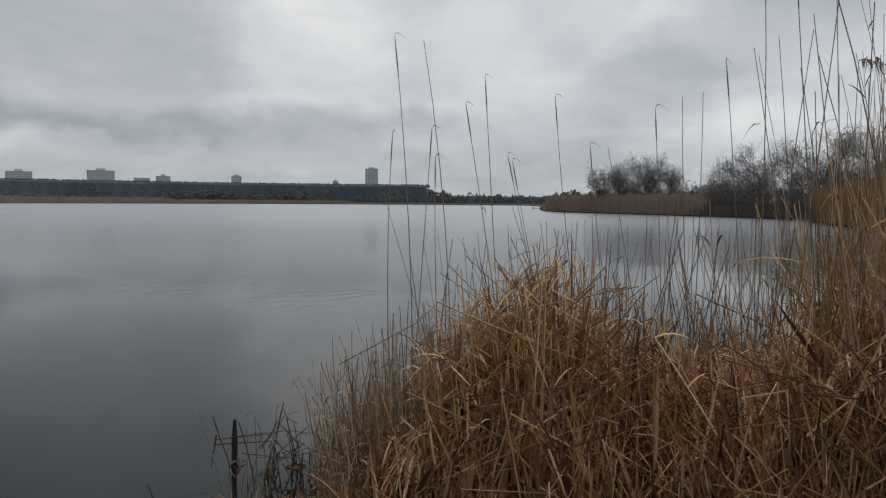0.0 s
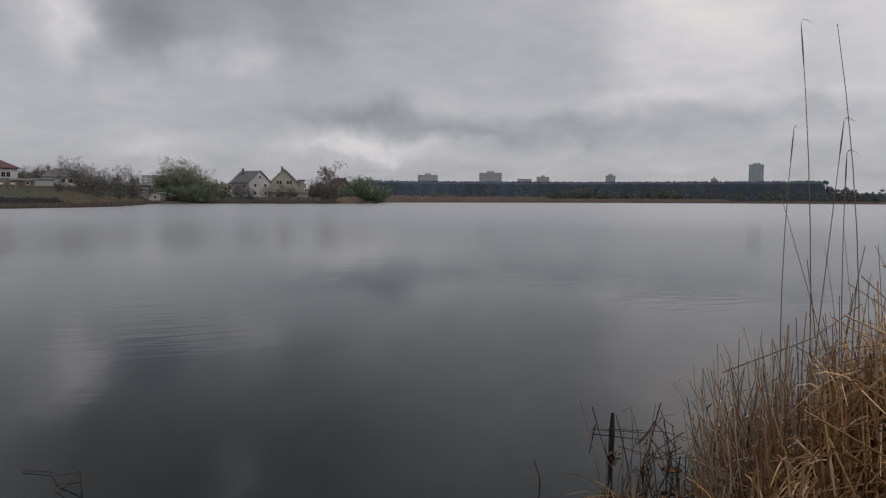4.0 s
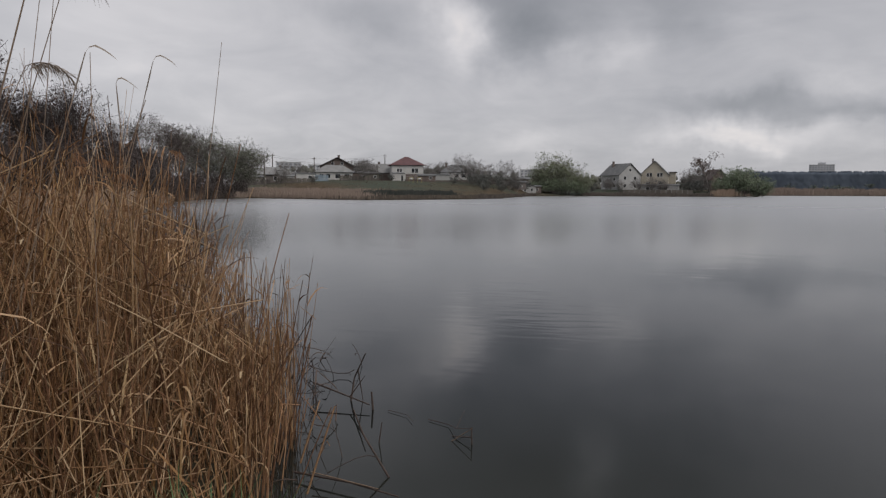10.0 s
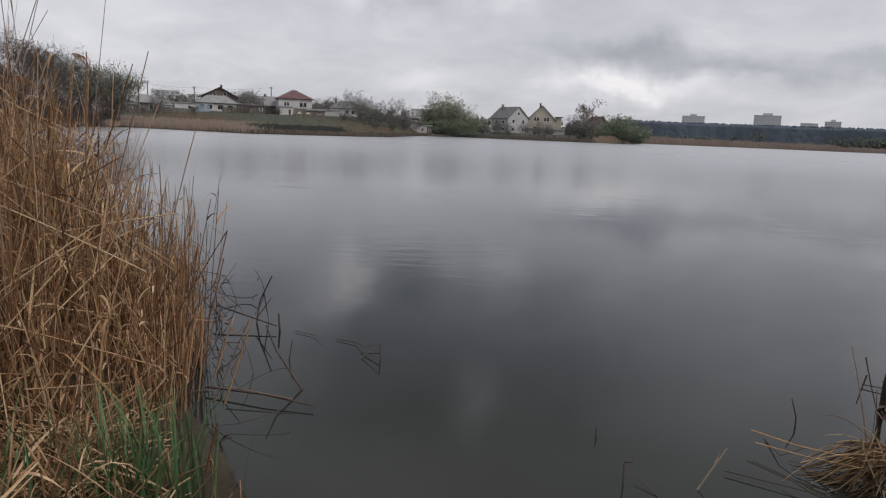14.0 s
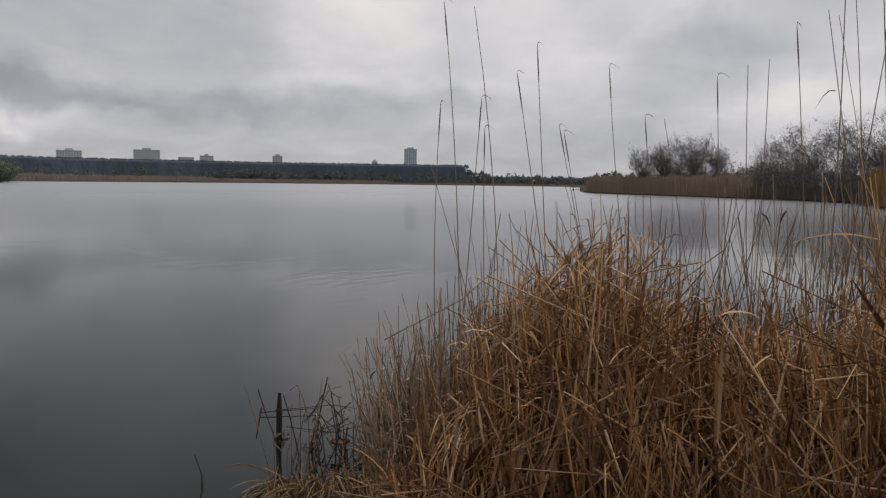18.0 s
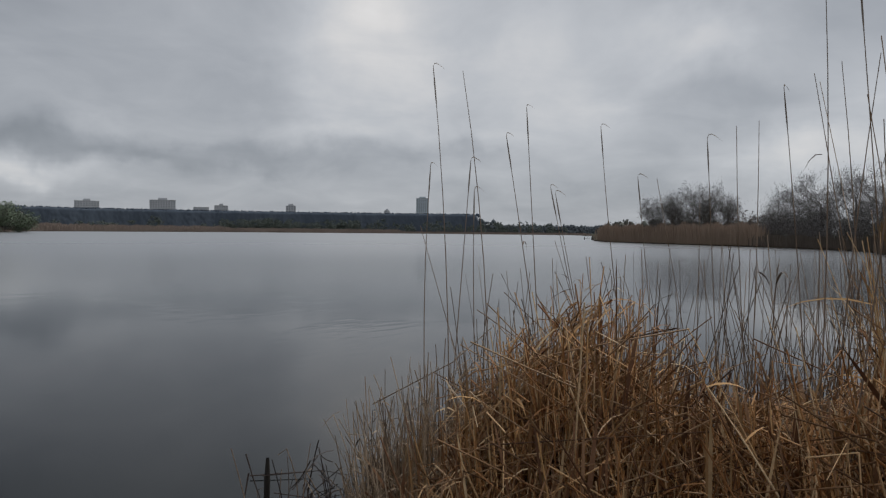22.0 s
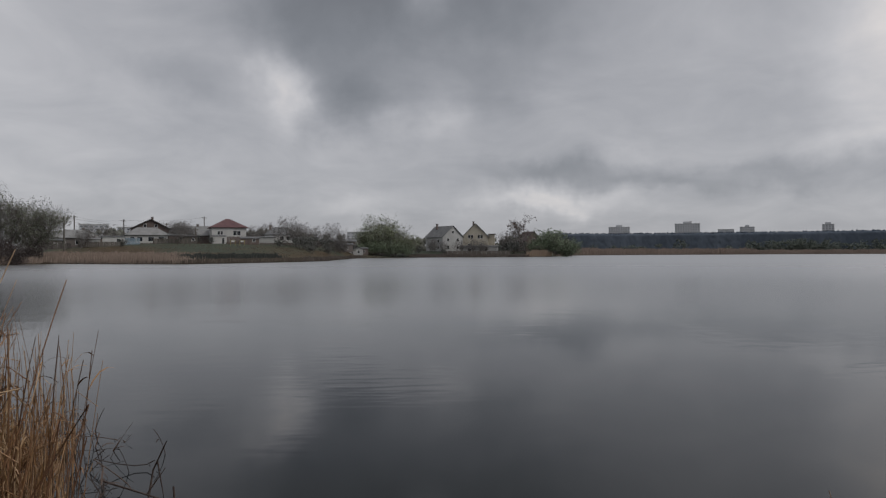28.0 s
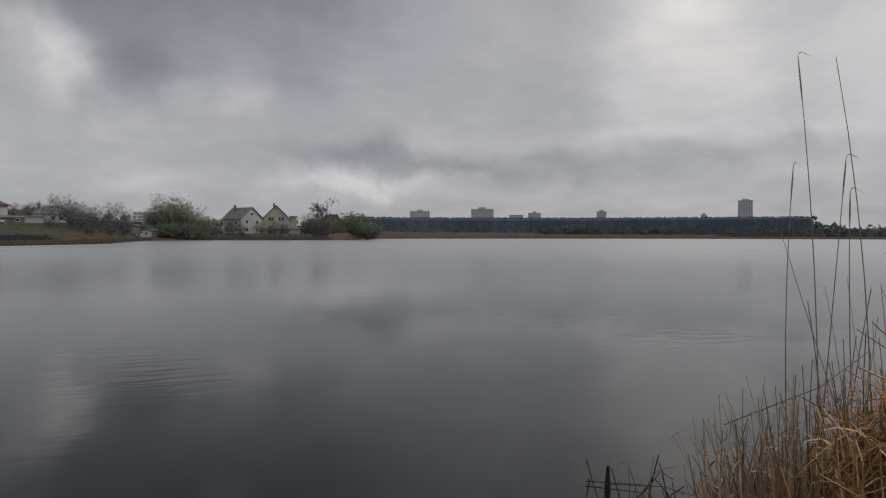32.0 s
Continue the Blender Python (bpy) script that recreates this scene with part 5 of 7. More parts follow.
def stems(g, base, length, lean, curve=0.25, kinked=0.0, kink_at=(0.35, 0.8), fall=1.2, thick=0.0042, segs=5, sides=3, wind=None, sink=1.1):
    """Reed stems from base (n, 3): length (n), lean (n, 2) as a slope; a share of them is broken over."""
    n = len(base)
    s = np.linspace(0, 1, segs + 1)
    way = np.concatenate([lean, np.ones((n, 1))], 1)
    bend = g.normal(0, curve, (n, 2)) + (0 if wind is None else np.asarray(wind))
    dirs = way[:, None] + np.concatenate([bend[:, None] * (s[:-1, None] ** 1.3), np.zeros((n, segs, 1))], -1)
    dirs = unit(dirs)
    snap = g.random(n) < kinked
    at = g.uniform(*kink_at, n)
    turn = g.uniform(0, 2 * np.pi, n)
    down = unit(np.stack([np.cos(turn), np.sin(turn), -np.abs(g.normal(sink, 0.6 * fall, n))], -1))
    after = snap[:, None] & (s[None, :-1] >= at[:, None])
    dirs = np.where(after[..., None], unit(down[:, None] + 0.15 * dirs), dirs)
    steps = dirs * (length / segs)[:, None, None]
    steps = np.where(after[..., None], steps * 0.75, steps)
    pts = np.concatenate([base[:, None], base[:, None] + np.cumsum(steps, 1)], 1)
    rad = thick * g.uniform(0.6, 1.35, (n, 1)) * (1.0 - 0.38 * s)
    return pts, rad


def leaves_on(g, pts, count, long=(0.2, 0.5), wide=0.011, droop=0.9, low=0.2):
    """Dry strap leaves that start along the stems and bend over."""
    n, s, _ = pts.shape
    who = g.integers(0, n, count)
    f = g.uniform(low, 0.95, count) * (s - 1)
    k = f.astype(int)
    start = pts[who, k] + (pts[who, np.minimum(k + 1, s - 1)] - pts[who, k]) * (f - k)[:, None]
    turn = g.uniform(0, 2 * np.pi, count)
    flat = np.stack([np.cos(turn), np.sin(turn), np.zeros(count)], -1)
    rise = g.uniform(0.1, 1.6, count)
    u = np.linspace(0, 1, 5)
    length = g.uniform(*long, count)
    way = flat[:, None] + np.stack([0 * u, 0 * u, 1.0 - 0 * u], -1) * (rise[:, None] - droop * 2.6 * u[None] * g.uniform(0.4, 1.2, (count, 1)))[..., None]
    step = unit(way[:, :-1]) * (length / 4)[:, None, None]
    p = np.concatenate([start[:, None], start[:, None] + np.cumsum(step, 1)], 1)
    side = np.stack([-np.sin(turn), np.cos(turn), g.normal(0, 0.5, count)], -1)
    w = wide * g.uniform(0.5, 1.5, (count, 1)) * np.array([0.5, 1.0, 0.9, 0.6, 0.1])
    return ribbons(p, w, unit(side))


def strewn(g, place, length, slope, heading=None, thick=0.004, bow=0.15):
    """Stalks lying about: centre place (n, 3), slope up or down, any heading unless given."""
    n = len(place)
    turn = g.uniform(0, 2 * np.pi, n) if heading is None else heading
    way = unit(np.stack([np.cos(turn), np.sin(turn), slope], -1))
    s = np.linspace(-0.5, 0.5, 5)
    p = place[:, None] + way[:, None] * (s[:, None] * length[:, None, None])
    p[..., 2] += (0.25 - s ** 2)[None] * (g.normal(0, bow, n) * length)[:, None]
    p[..., :2] += ((0.25 - s ** 2)[None, :, None] * (g.normal(0, bow, (n, 2)) * length[:, None])[:, None])
    rad = thick * g.uniform(0.6, 1.4, (n, 1)) * np.array([1, 0.98, 0.94, 0.9, 0.8])
    return p, rad


def tangle(g, place, ceiling, length, steep=(12, 78), thick=0.0036, heading=None):
    """Straight stalks lodged at all angles with their upper ends no higher than the ceiling."""
    n = len(place)
    up = np.tan(np.radians(g.uniform(*steep, n))) * g.choice([-1, 1], n)
    half = 0.5 * length * np.abs(up) / np.sqrt(1 + up ** 2)
    place = place.copy()
    place[:, 2] = np.minimum(place[:, 2], ceiling - half)
    place[:, 2] = np.maximum(place[:, 2], half * 0.6)
    p, r = strewn(g, place, length, up, heading, thick, 0.025)
    p[..., 2] = np.maximum(p[..., 2], 0.02)
    return p, r


def ring_points(g, n, az0, az1, d0, d1):
    """Random feet in a sector; d0 and d1 may be tables by bearing."""
    az = g.uniform(az0, az1, n)
    lo = lerp_table(az, d0) if isinstance(d0, list) else d0
    hi = lerp_table(az, d1) if isinstance(d1, list) else d1
    d = np.sqrt(g.uniform(0, 1, n) * (hi ** 2 - lo ** 2) + lo ** 2)
    p = np.stack([-np.sin(np.radians(az)) * d, np.cos(np.radians(az)) * d, np.zeros(n)], -1)
    p[:, 2] = np.maximum(bank_height(p), -0.15) - 0.02
    return p, az, d


def bed(name, label, pieces, mat, category="reeds"):
    v, q = merged(*pieces)
    return tagged(part(name, mesh_from(name, v, q, None, M[mat])), label, category, kind="stuff")


# the lodged mound of reeds on the right: height of its mass by bearing
MOUND = [(-70, 1.8), (-45, 1.7), (-36, 1.6), (-31, 1.5), (-27, 1.25), (-23, 1.15), (-19, 1.15), (-16, 1.18), (-13, 1.3), (-10, 1.5), (-8, 1.5), (-6, 1.36), (-3, 1.13), (0, 0.95), (3, 0.68), (6, 0.46), (10, 0.3), (14, 0.22), (20, 0.15)]
MOUND_IN = [(-70, 2.0), (-45, 2.3), (-30, 2.6), (-15, 2.9), (0, 3.0), (8, 3.2), (14, 3.3), (20, 3.0)]
MOUND_OUT = [(-70, 4.5), (-45, 4.6), (-30, 4.7), (-15, 4.6), (0, 4.5), (8, 4.4), (14, 4.2), (20, 3.4)]


def tussocks(g, n, centres, lean, height, per, spread=0.09, thick=0.0040, curve=0.13, fan=0.10, kinked=0.3, sink=1.1):
    """Stems in tufts that share a lean and a height: centres (m, 3), lean (m, 2), height (m)."""
    who = g.integers(0, len(centres), n)
    base = centres[who] + np.concatenate([g.normal(0, spread, (n, 2)), np.zeros((n, 1))], 1)
    tilt = lean[who] + g.normal(0, fan, (n, 2)) + (base - centres[who])[:, :2] * 0.8
    tilt = np.clip(tilt, -0.5, 0.5)
    length = height[who] * g.uniform(0.5, 1.12, n) * np.sqrt(1 + (tilt ** 2).sum(1))
    return stems(g, base, length, tilt, curve, kinked, (0.5, 0.95), fall=1.0, thick=thick, segs=6, sink=sink)


def mound_roof(az, d):
    t = (d - lerp_table(az, MOUND_IN)) / (lerp_table(az, MOUND_OUT) - lerp_table(az, MOUND_IN))
    return lerp_table(az, MOUND) * (0.50 + 0.5 * np.sin(np.pi * np.clip(0.1 + t, 0, 1) * 0.85))


def hanging(g, place, long, wide):
    """Dry strap leaves, nearly straight, most of them hanging steeply and some standing up, with a bent tip."""
    n = len(place)
    turn = g.uniform(0, 2 * np.pi, n)
    flat = np.stack([np.cos(turn), np.sin(turn), 0 * turn], -1)
    u = np.linspace(0, 1, 5)
    up = np.where(g.random(n) < 0.65, -1.0, 1.0)[:, None] - g.uniform(0.0, 0.7, (n, 1)) * u[None] ** 2
    way = unit(flat[:, None] * np.abs(g.normal(0, 0.42, (n, 1, 1))) + np.array([0, 0, 1.0]) * up[..., None])
    step = way[:, :-1] * (g.uniform(*long, n) / 4)[:, None, None]
    p = np.concatenate([place[:, None], place[:, None] + np.cumsum(step, 1)], 1)
    p[..., 2] = np.maximum(p[..., 2], 0.03)
    side = unit(np.stack([-np.sin(turn), np.cos(turn), g.normal(0, 0.4, n)], -1))
    return ribbons(p, g.uniform(*wide, (n, 1)) * np.array([0.6, 0.95, 1.0, 0.75, 0.1]), side)


def mound():
    g = np.random.default_rng(101)
    c, az, d = ring_points(g, 125, -52, 8, MOUND_IN, MOUND_OUT)
    env = mound_roof(az, d) * g.uniform(0.66, 1.14, len(c))
    lean = np.clip(g.normal(0, 0.17, (len(c), 2)), -0.3, 0.3) * np.interp(az, [-12, 0], [1, 0.35])[:, None]
    # stems in tufts, many of them snapped over near the top
    pts, rad = tussocks(g, 3000, c, lean, env * 0.88, 22, 0.085, thick=0.0046, curve=0.10, fan=0.15, kinked=0.66, sink=0.8)
    lv = leaves_on(g, pts, 700, (0.14, 0.34), 0.010, 0.7, low=0.35)
    # stalks lodged through the mound, most of them steep
    q, az2, d2 = ring_points(g, 1500, -41, 7, MOUND_IN, MOUND_OUT)
    roof = mound_roof(az2, d2) * g.uniform(0.75, 1.02, len(q))
    q[:, 2] = roof * g.uniform(0.2, 0.95, len(q))
    lp, lr = tangle(g, q, roof, g.uniform(0.4, 1.2, len(q)) * np.interp(az2, [-4, 3], [1, 0.45]), (25, 80), 0.0042)
    bed("reed_mound", "lodged mound of broken golden-brown reeds on the bank", [tubes(pts, rad), lv, tubes(lp, lr)], "reed")
    # broad dead leaves hanging in the mound
    q, az2, d2 = ring_points(g, 2600, -44, 6, MOUND_IN, MOUND_OUT)
    q[:, 2] = mound_roof(az2, d2) * g.uniform(0.3, 0.9, len(q))
    bed("dead_leaves", "broad dead reed leaves hanging in the mound", [hanging(g, q, (0.2, 0.55), (0.006, 0.016))], "dead_leaf")
    # long pale straws fallen across the front
    q, az2, d2 = ring_points(g, 460, -42, 2, MOUND_IN, [(-70, 3.9), (-30, 4.0), (0, 4.0), (20, 3.6)])
    roof = mound_roof(az2, d2) * 1.04
    q[:, 2] = roof * g.uniform(0.55, 1.0, len(q))
    lp, lr = tangle(g, q, roof, g.uniform(0.6, 1.5, len(q)) * np.interp(az2, [-6, 2], [1, 0.35]), (8, 55), 0.0036)
    bed("fallen_straws", "long pale reed straws fallen across the mound", [tubes(lp, lr)], "reed_pale")
    # mops of strap leaves flopped over one way, with dark hollows under them
    q, az2, d2 = ring_points(g, 70, -40, 3, [(-70, 3.2), (20, 3.3)], [(-70, 4.0), (-30, 4.1), (0, 4.0), (20, 3.6)])
    q[:, 2] = mound_roof(az2, d2) * g.uniform(0.62, 0.98, len(q))
    who = np.repeat(np.arange(len(q)), 24)
    turn = np.repeat(g.uniform(np.pi * 0.75, np.pi * 2.1, len(q)), 24) + g.normal(0, 0.45, len(who))
    start = q[who] + g.normal(0, 1, (len(who), 3)) * [0.06, 0.06, 0.05]
    u = np.linspace(0, 1, 6)
    long = g.uniform(0.14, 0.40, len(who))
    flat = np.stack([np.cos(turn), np.sin(turn), 0 * turn], -1)
    drop = g.uniform(0.5, 1.25, (len(who), 1)) * u[None] ** 1.6 - g.uniform(0.0, 0.35, (len(who), 1)) * u[None]
    p = start[:, None] + flat[:, None] * (u * 0.62)[None, :, None] * long[:, None, None]
    p[..., 2] -= drop * long[:, None]
    p[..., 2] = np.maximum(p[..., 2], 0.04)
    side = unit(np.stack([-np.sin(turn), np.cos(turn), g.normal(0, 0.4, len(who))], -1))
    bed("flopped_leaves", "mops of dry strap leaves flopped over in the mound", [ribbons(p, g.uniform(0.004, 0.010, (len(who), 1)) * np.array([0.6, 1, 1, 0.9, 0.7, 0.1]), side)], "reed")
    # bent crest: stems that arch over at the top, over the two humps
    az2 = np.concatenate([g.normal(-8.5, 3.0, 170), np.clip(g.normal(-2.6, 1.6, 110), -8, -0.5), g.normal(-30, 6, 80)])
    d2 = g.uniform(3.3, 4.2, len(az2))
    p = np.stack([-np.sin(np.radians(az2)) * d2, np.cos(np.radians(az2)) * d2, np.full(len(az2), 0.1)], -1)
    pts, rad = stems(g, p, lerp_table(az2, MOUND) * g.uniform(0.85, 1.15, len(p)), np.clip(g.normal(0, 0.12, (len(p), 2)), -0.2, 0.2), 0.12, 0.95, (0.6, 0.9), fall=0.8, thick=0.0046, segs=7, sink=0.7)
    # folded sheaves that hang to the open side from the two humps
    q = np.concatenate([np.stack([-np.sin(np.radians(a)) * d, np.cos(np.radians(a)) * d, z + 0 * a], -1) for a, d, z in ((g.normal(-2.0, 0.5, 70), 3.7, 1.06), (g.normal(-5.5, 0.7, 60), 3.75, 1.28), (g.normal(-9.0, 0.8, 80), 3.8, 1.46), (g.normal(-13, 0.9, 60), 3.8, 1.2))])
    n = len(q)
    q = q + g.normal(0, 1, (n, 3)) * [0.05, 0.10, 0.06]
    u = np.linspace(0, 1, 6)
    away = unit(np.stack([g.normal(-1.0, 0.35, n), g.normal(-0.2, 0.5, n), 0 * q[:, 0]], -1))
    long = g.uniform(0.2, 0.55, n)
    fold = q[:, None] + away[:, None] * (u * 0.6)[None, :, None] * long[:, None, None]
    fold[..., 2] += (g.uniform(-0.1, 0.25, (n, 1)) * u[None] - g.uniform(0.3, 1.1, (n, 1)) * u[None] ** 1.5) * long[:, None]
    side = unit(np.stack([away[:, 1], -away[:, 0], g.normal(0, 0.4, n)], -1))
    sheaf = ribbons(fold, g.uniform(0.005, 0.013, (n, 1)) * np.array([0.8, 1, 1, 0.9, 0.7, 0.1]), side)
    bed("bent_reeds", "bent reeds arching over the crest of the mound", [tubes(pts, rad), leaves_on(g, pts, 200, (0.15, 0.35), 0.011, 1.3, low=0.5)], "reed")
    bed("folded_leaves", "sheaves of dry leaves folded over at the crest of the mound", [sheaf], "dead_leaf")
    # darker reeds that paint the shade in the heart of the mound
    pts, rad = tussocks(g, 2000, c, lean * 0.6, env * 0.74, 28, 0.17, thick=0.0065, fan=0.2, kinked=0.5)
    q, az2, d2 = ring_points(g, 1300, -60, 8, MOUND_IN, MOUND_OUT)
    roof = mound_roof(az2, d2) * 0.7
    q[:, 2] = roof * g.uniform(0.1, 0.9, len(q))
    lp, lr = tangle(g, q, roof, g.uniform(0.3, 0.9, len(q)), (5, 60), 0.0060)
    q, az2, d2 = ring_points(g, 1600, -50, 7, MOUND_IN, MOUND_OUT)
    q[:, 2] = mound_roof(az2, d2) * g.uniform(0.2, 0.78, len(q))
    bed("shade_reeds", "dark reeds painting the shade inside the mound", [tubes(pts, rad), tubes(lp, lr), hanging(g, q, (0.2, 0.5), (0.014, 0.034))], "litter")
    # litter underneath closes the gaps
    q, az3, d3 = ring_points(g, 2000, -65, 9, 2.4, MOUND_OUT)
    q[:, 2] += 0.02 + g.uniform(0, 0.22, len(q))
    lp, lr = strewn(g, q, g.uniform(0.2, 0.6, len(q)), g.normal(0, 0.2, len(q)), thick=0.0050, bow=0.05)
    lp[..., 2] = np.maximum(lp[..., 2], 0.02)
    bed("reed_litter", "dull fallen reed litter under the mound", [tubes(lp, lr)], "litter")

mound()


def tall_right():
    """Dense standing reeds to the right of the mound."""
    g = np.random.default_rng(102)
    p, az, d = ring_points(g, 1750, -75, -29, [(-75, 2.0), (-45, 2.35), (-36, 2.7), (-29, 3.4)], [(-75, 6), (-45, 6.5), (-29, 5.2)])
    keep = g.random(len(p)) < np.interp(az, [-75, -38, -29], [1.0, 1.0, 0.35])
    p, az = p[keep], az[keep]
    length = np.interp(az, [-75, -40, -29], [3.05, 2.85, 2.2]) * g.uniform(0.6, 1.08, len(p))
    pts, rad = stems(g, p, length, g.normal(0, 0.06, (len(p), 2)), 0.16, 0.06, (0.6, 0.95), thick=0.0033, segs=6)
    lv = merged(leaves_on(g, pts, 260, (0.10, 0.26), 0.007, 0.4, low=0.4), leaves_on(g, pts, 300, (0.05, 0.14), 0.007, 0.9, low=0.8))
    bed("standing_reeds", "dense tall standing reeds with bare grey-brown stems", [tubes(pts, rad), lv], "reed_tall")
    # short undergrowth that thickens the lower half
    p, az, d = ring_points(g, 2800, -75, -28, [(-75, 2.2), (-45, 2.7), (-28, 3.6)], [(-75, 6), (-45, 6.2), (-28, 5.0)])
    pts, rad = stems(g, p, g.uniform(0.95, 2.2, len(p)) * np.interp(az, [-38, -28], [1, 0.75]), g.normal(0, 0.10, (len(p), 2)), 0.25, 0.2, (0.5, 0.9), thick=0.0036)
    bed("reed_undergrowth", "shorter brown reeds filling the tall stand", [tubes(pts, rad), leaves_on(g, pts, 900, (0.15, 0.4), 0.010, 0.4)], "reed_gold")


tall_right()


def thin_right():
    """Sparse thin stems in the shallow water behind the mound."""
    g = np.random.default_rng(103)
    p, az, d = ring_points(g, 720, -31, 2, 4.4, 6.2)
    keep = g.random(len(p)) < np.interp(az, [-31, -16, -4, 2], [1.0, 0.75, 0.35, 0.2])
    p, az = p[keep], az[keep]
    length = g.uniform(0.8, 2.0, len(p)) * np.interp(az, [-31, 2], [1.08, 0.9])
    pts, rad = stems(g, p, length, np.clip(g.normal(0, 0.17, (len(p), 2)), -0.3, 0.3), 0.12, 0.15, (0.82, 0.97), thick=0.0040)
    # thinner, lower ones on the open side of the mound
    p, az, d = ring_points(g, 700, -2, 9.4, 3.6, 4.7)
    p2, r2 = stems(g, p, g.uniform(0.35, 0.95, len(p)) ** 1.2 * np.interp(az, [-2, 14], [1.6, 1.0]), np.clip(g.normal(0, 0.14, (len(p), 2)), -0.25, 0.25), 0.22, 0.45, (0.55, 0.97), fall=0.8, thick=0.0038, segs=6)
    q, az3, d3 = ring_points(g, 560, 0, 9.2, 3.5, 4.6)
    roof = np.interp(az3, [1, 13.5], [0.8, 0.32]) * g.uniform(0.6, 1.1, len(q))
    q[:, 2] = roof * g.uniform(0.2, 0.9, len(q))
    lp, lr = tangle(g, q, roof, g.uniform(0.2, 0.6, len(q)), (20, 82), 0.0034)
    bed("thin_reeds", "sparse grey-brown reed stems standing in the shallows", [tubes(pts, rad), leaves_on(g, pts, 160, (0.12, 0.35), 0.009)], "reed_dim")
    bed("fringe_reeds", "low straw-coloured reeds at the fringe of the mound", [tubes(p2, r2), tubes(lp, lr), leaves_on(g, p2, 260, (0.1, 0.25), 0.009, 0.8)], "fringe_straw")


thin_right()


def straw_mat():
    """Tufts of wet straw that flop over the water's edge, and fallen reeds in front of the mound."""
    g = np.random.default_rng(104)
    pieces = []
    # root x, y, z; way of the flop x, y; longest straw; straws
    tufts = ((-1.08, 3.62, 0.15, -0.24, -0.42, 0.46, 120), (-1.0, 3.66, 0.15, -0.14, -0.34, 0.38, 70), (-0.93, 3.7, 0.15, 0.10, -0.30, 0.36, 70), (-0.78, 3.72, 0.16, 0.16, -0.34, 0.40, 80),
             (-0.6, 3.68, 0.18, -0.05, -0.36, 0.40, 80), (-0.4, 3.6, 0.22, 0.10, -0.36, 0.42, 90), (-0.75, 3.4, 0.12, 0.05, -0.30, 0.40, 80), (-0.5, 3.3, 0.14, -0.2, -0.3, 0.42, 80))
    for x, y, z, dx, dy, most, n in tufts:
        root = np.array([x, y, z]) + g.normal(0, 1, (n, 3)) * [0.075, 0.06, 0.025]
        way = unit(np.stack([np.full(n, dx), np.full(n, dy), np.zeros(n)], -1) + g.normal(0, 0.14, (n, 3)))
        u = np.linspace(0, 1, 6)
        long = most * g.uniform(0.4, 1.0, n)
        bend = g.uniform(0.15, 0.95, (n, 1))
        p = root[:, None] + way[:, None] * (u[:, None] * long[:, None, None] * 0.9)
        p[..., 2] += (g.uniform(0.0, 0.26, (n, 1)) * u[None] - bend * u[None] ** g.uniform(1.0, 2.2, (n, 1))) * long[:, None] * 0.7
        p[..., 2] = np.maximum(p[..., 2], 0.012)
        pieces.append(tubes(p, 0.0034 * g.uniform(0.5, 1.5, (n, 1)) * np.array([[0.8, 1, 1, 0.95, 0.85, 0.6]])))
    # short broken ends that stand out of the tufts
    root = np.stack([g.uniform(-1.15, -0.3, 120), g.uniform(3.35, 3.8, 120), np.full(120, 0.06)], -1)
    p, r = stems(g, root, g.uniform(0.1, 0.3, 120), g.normal(0, 0.35, (120, 2)), 0.2, 0.3, (0.5, 0.9), thick=0.004)
    pieces.append(tubes(p, r))
    bed("straw_mat", "flopped tufts of wet reed straw at the water's edge", pieces, "wet_straw")
    n = 420
    c = np.stack([g.uniform(-0.55, 1.3, n), g.uniform(2.5, 3.3, n), g.uniform(0.14, 0.38, n)], -1)
    pts, rad = strewn(g, c, g.uniform(0.3, 0.8, n), g.normal(0, 0.3, n), thick=0.0034, bow=0.03)
    pts[..., 2] = np.maximum(pts[..., 2], 0.1)
    bed("fallen_reeds", "crossed fallen reeds in front of the mound", [tubes(pts, rad)], "wet_straw")


straw_mat()

# ---- left bed ----
LEFT_TOP = [(72, 0.85), (75, 1.08), (78, 1.16), (82, 1.25), (83.2, 1.45), (84.6, 1.75), (87, 1.85), (90, 1.95), (91.5, 2.12), (100, 2.15), (125, 2.15)]
LEFT_SIDE = [(2.4, 84), (3.0, 81.5), (3.8, 78.6), (5.0, 75.6), (6.5, 74.6), (9, 74.6)]



def inside_bed(pts, margin, top=None):
    """Which stalks keep both ends within the bed, and below a height."""
    ends = np.stack([pts[:, 0], pts[:, -1]], 1)
    az, d = np.degrees(np.arctan2(-ends[..., 0], ends[..., 1])), np.hypot(ends[..., 0], ends[..., 1])
    ok = (az > lerp_table(d, LEFT_SIDE) + margin).all(1)
    return ok if top is None else ok & (pts[..., 2].max(1) < top)


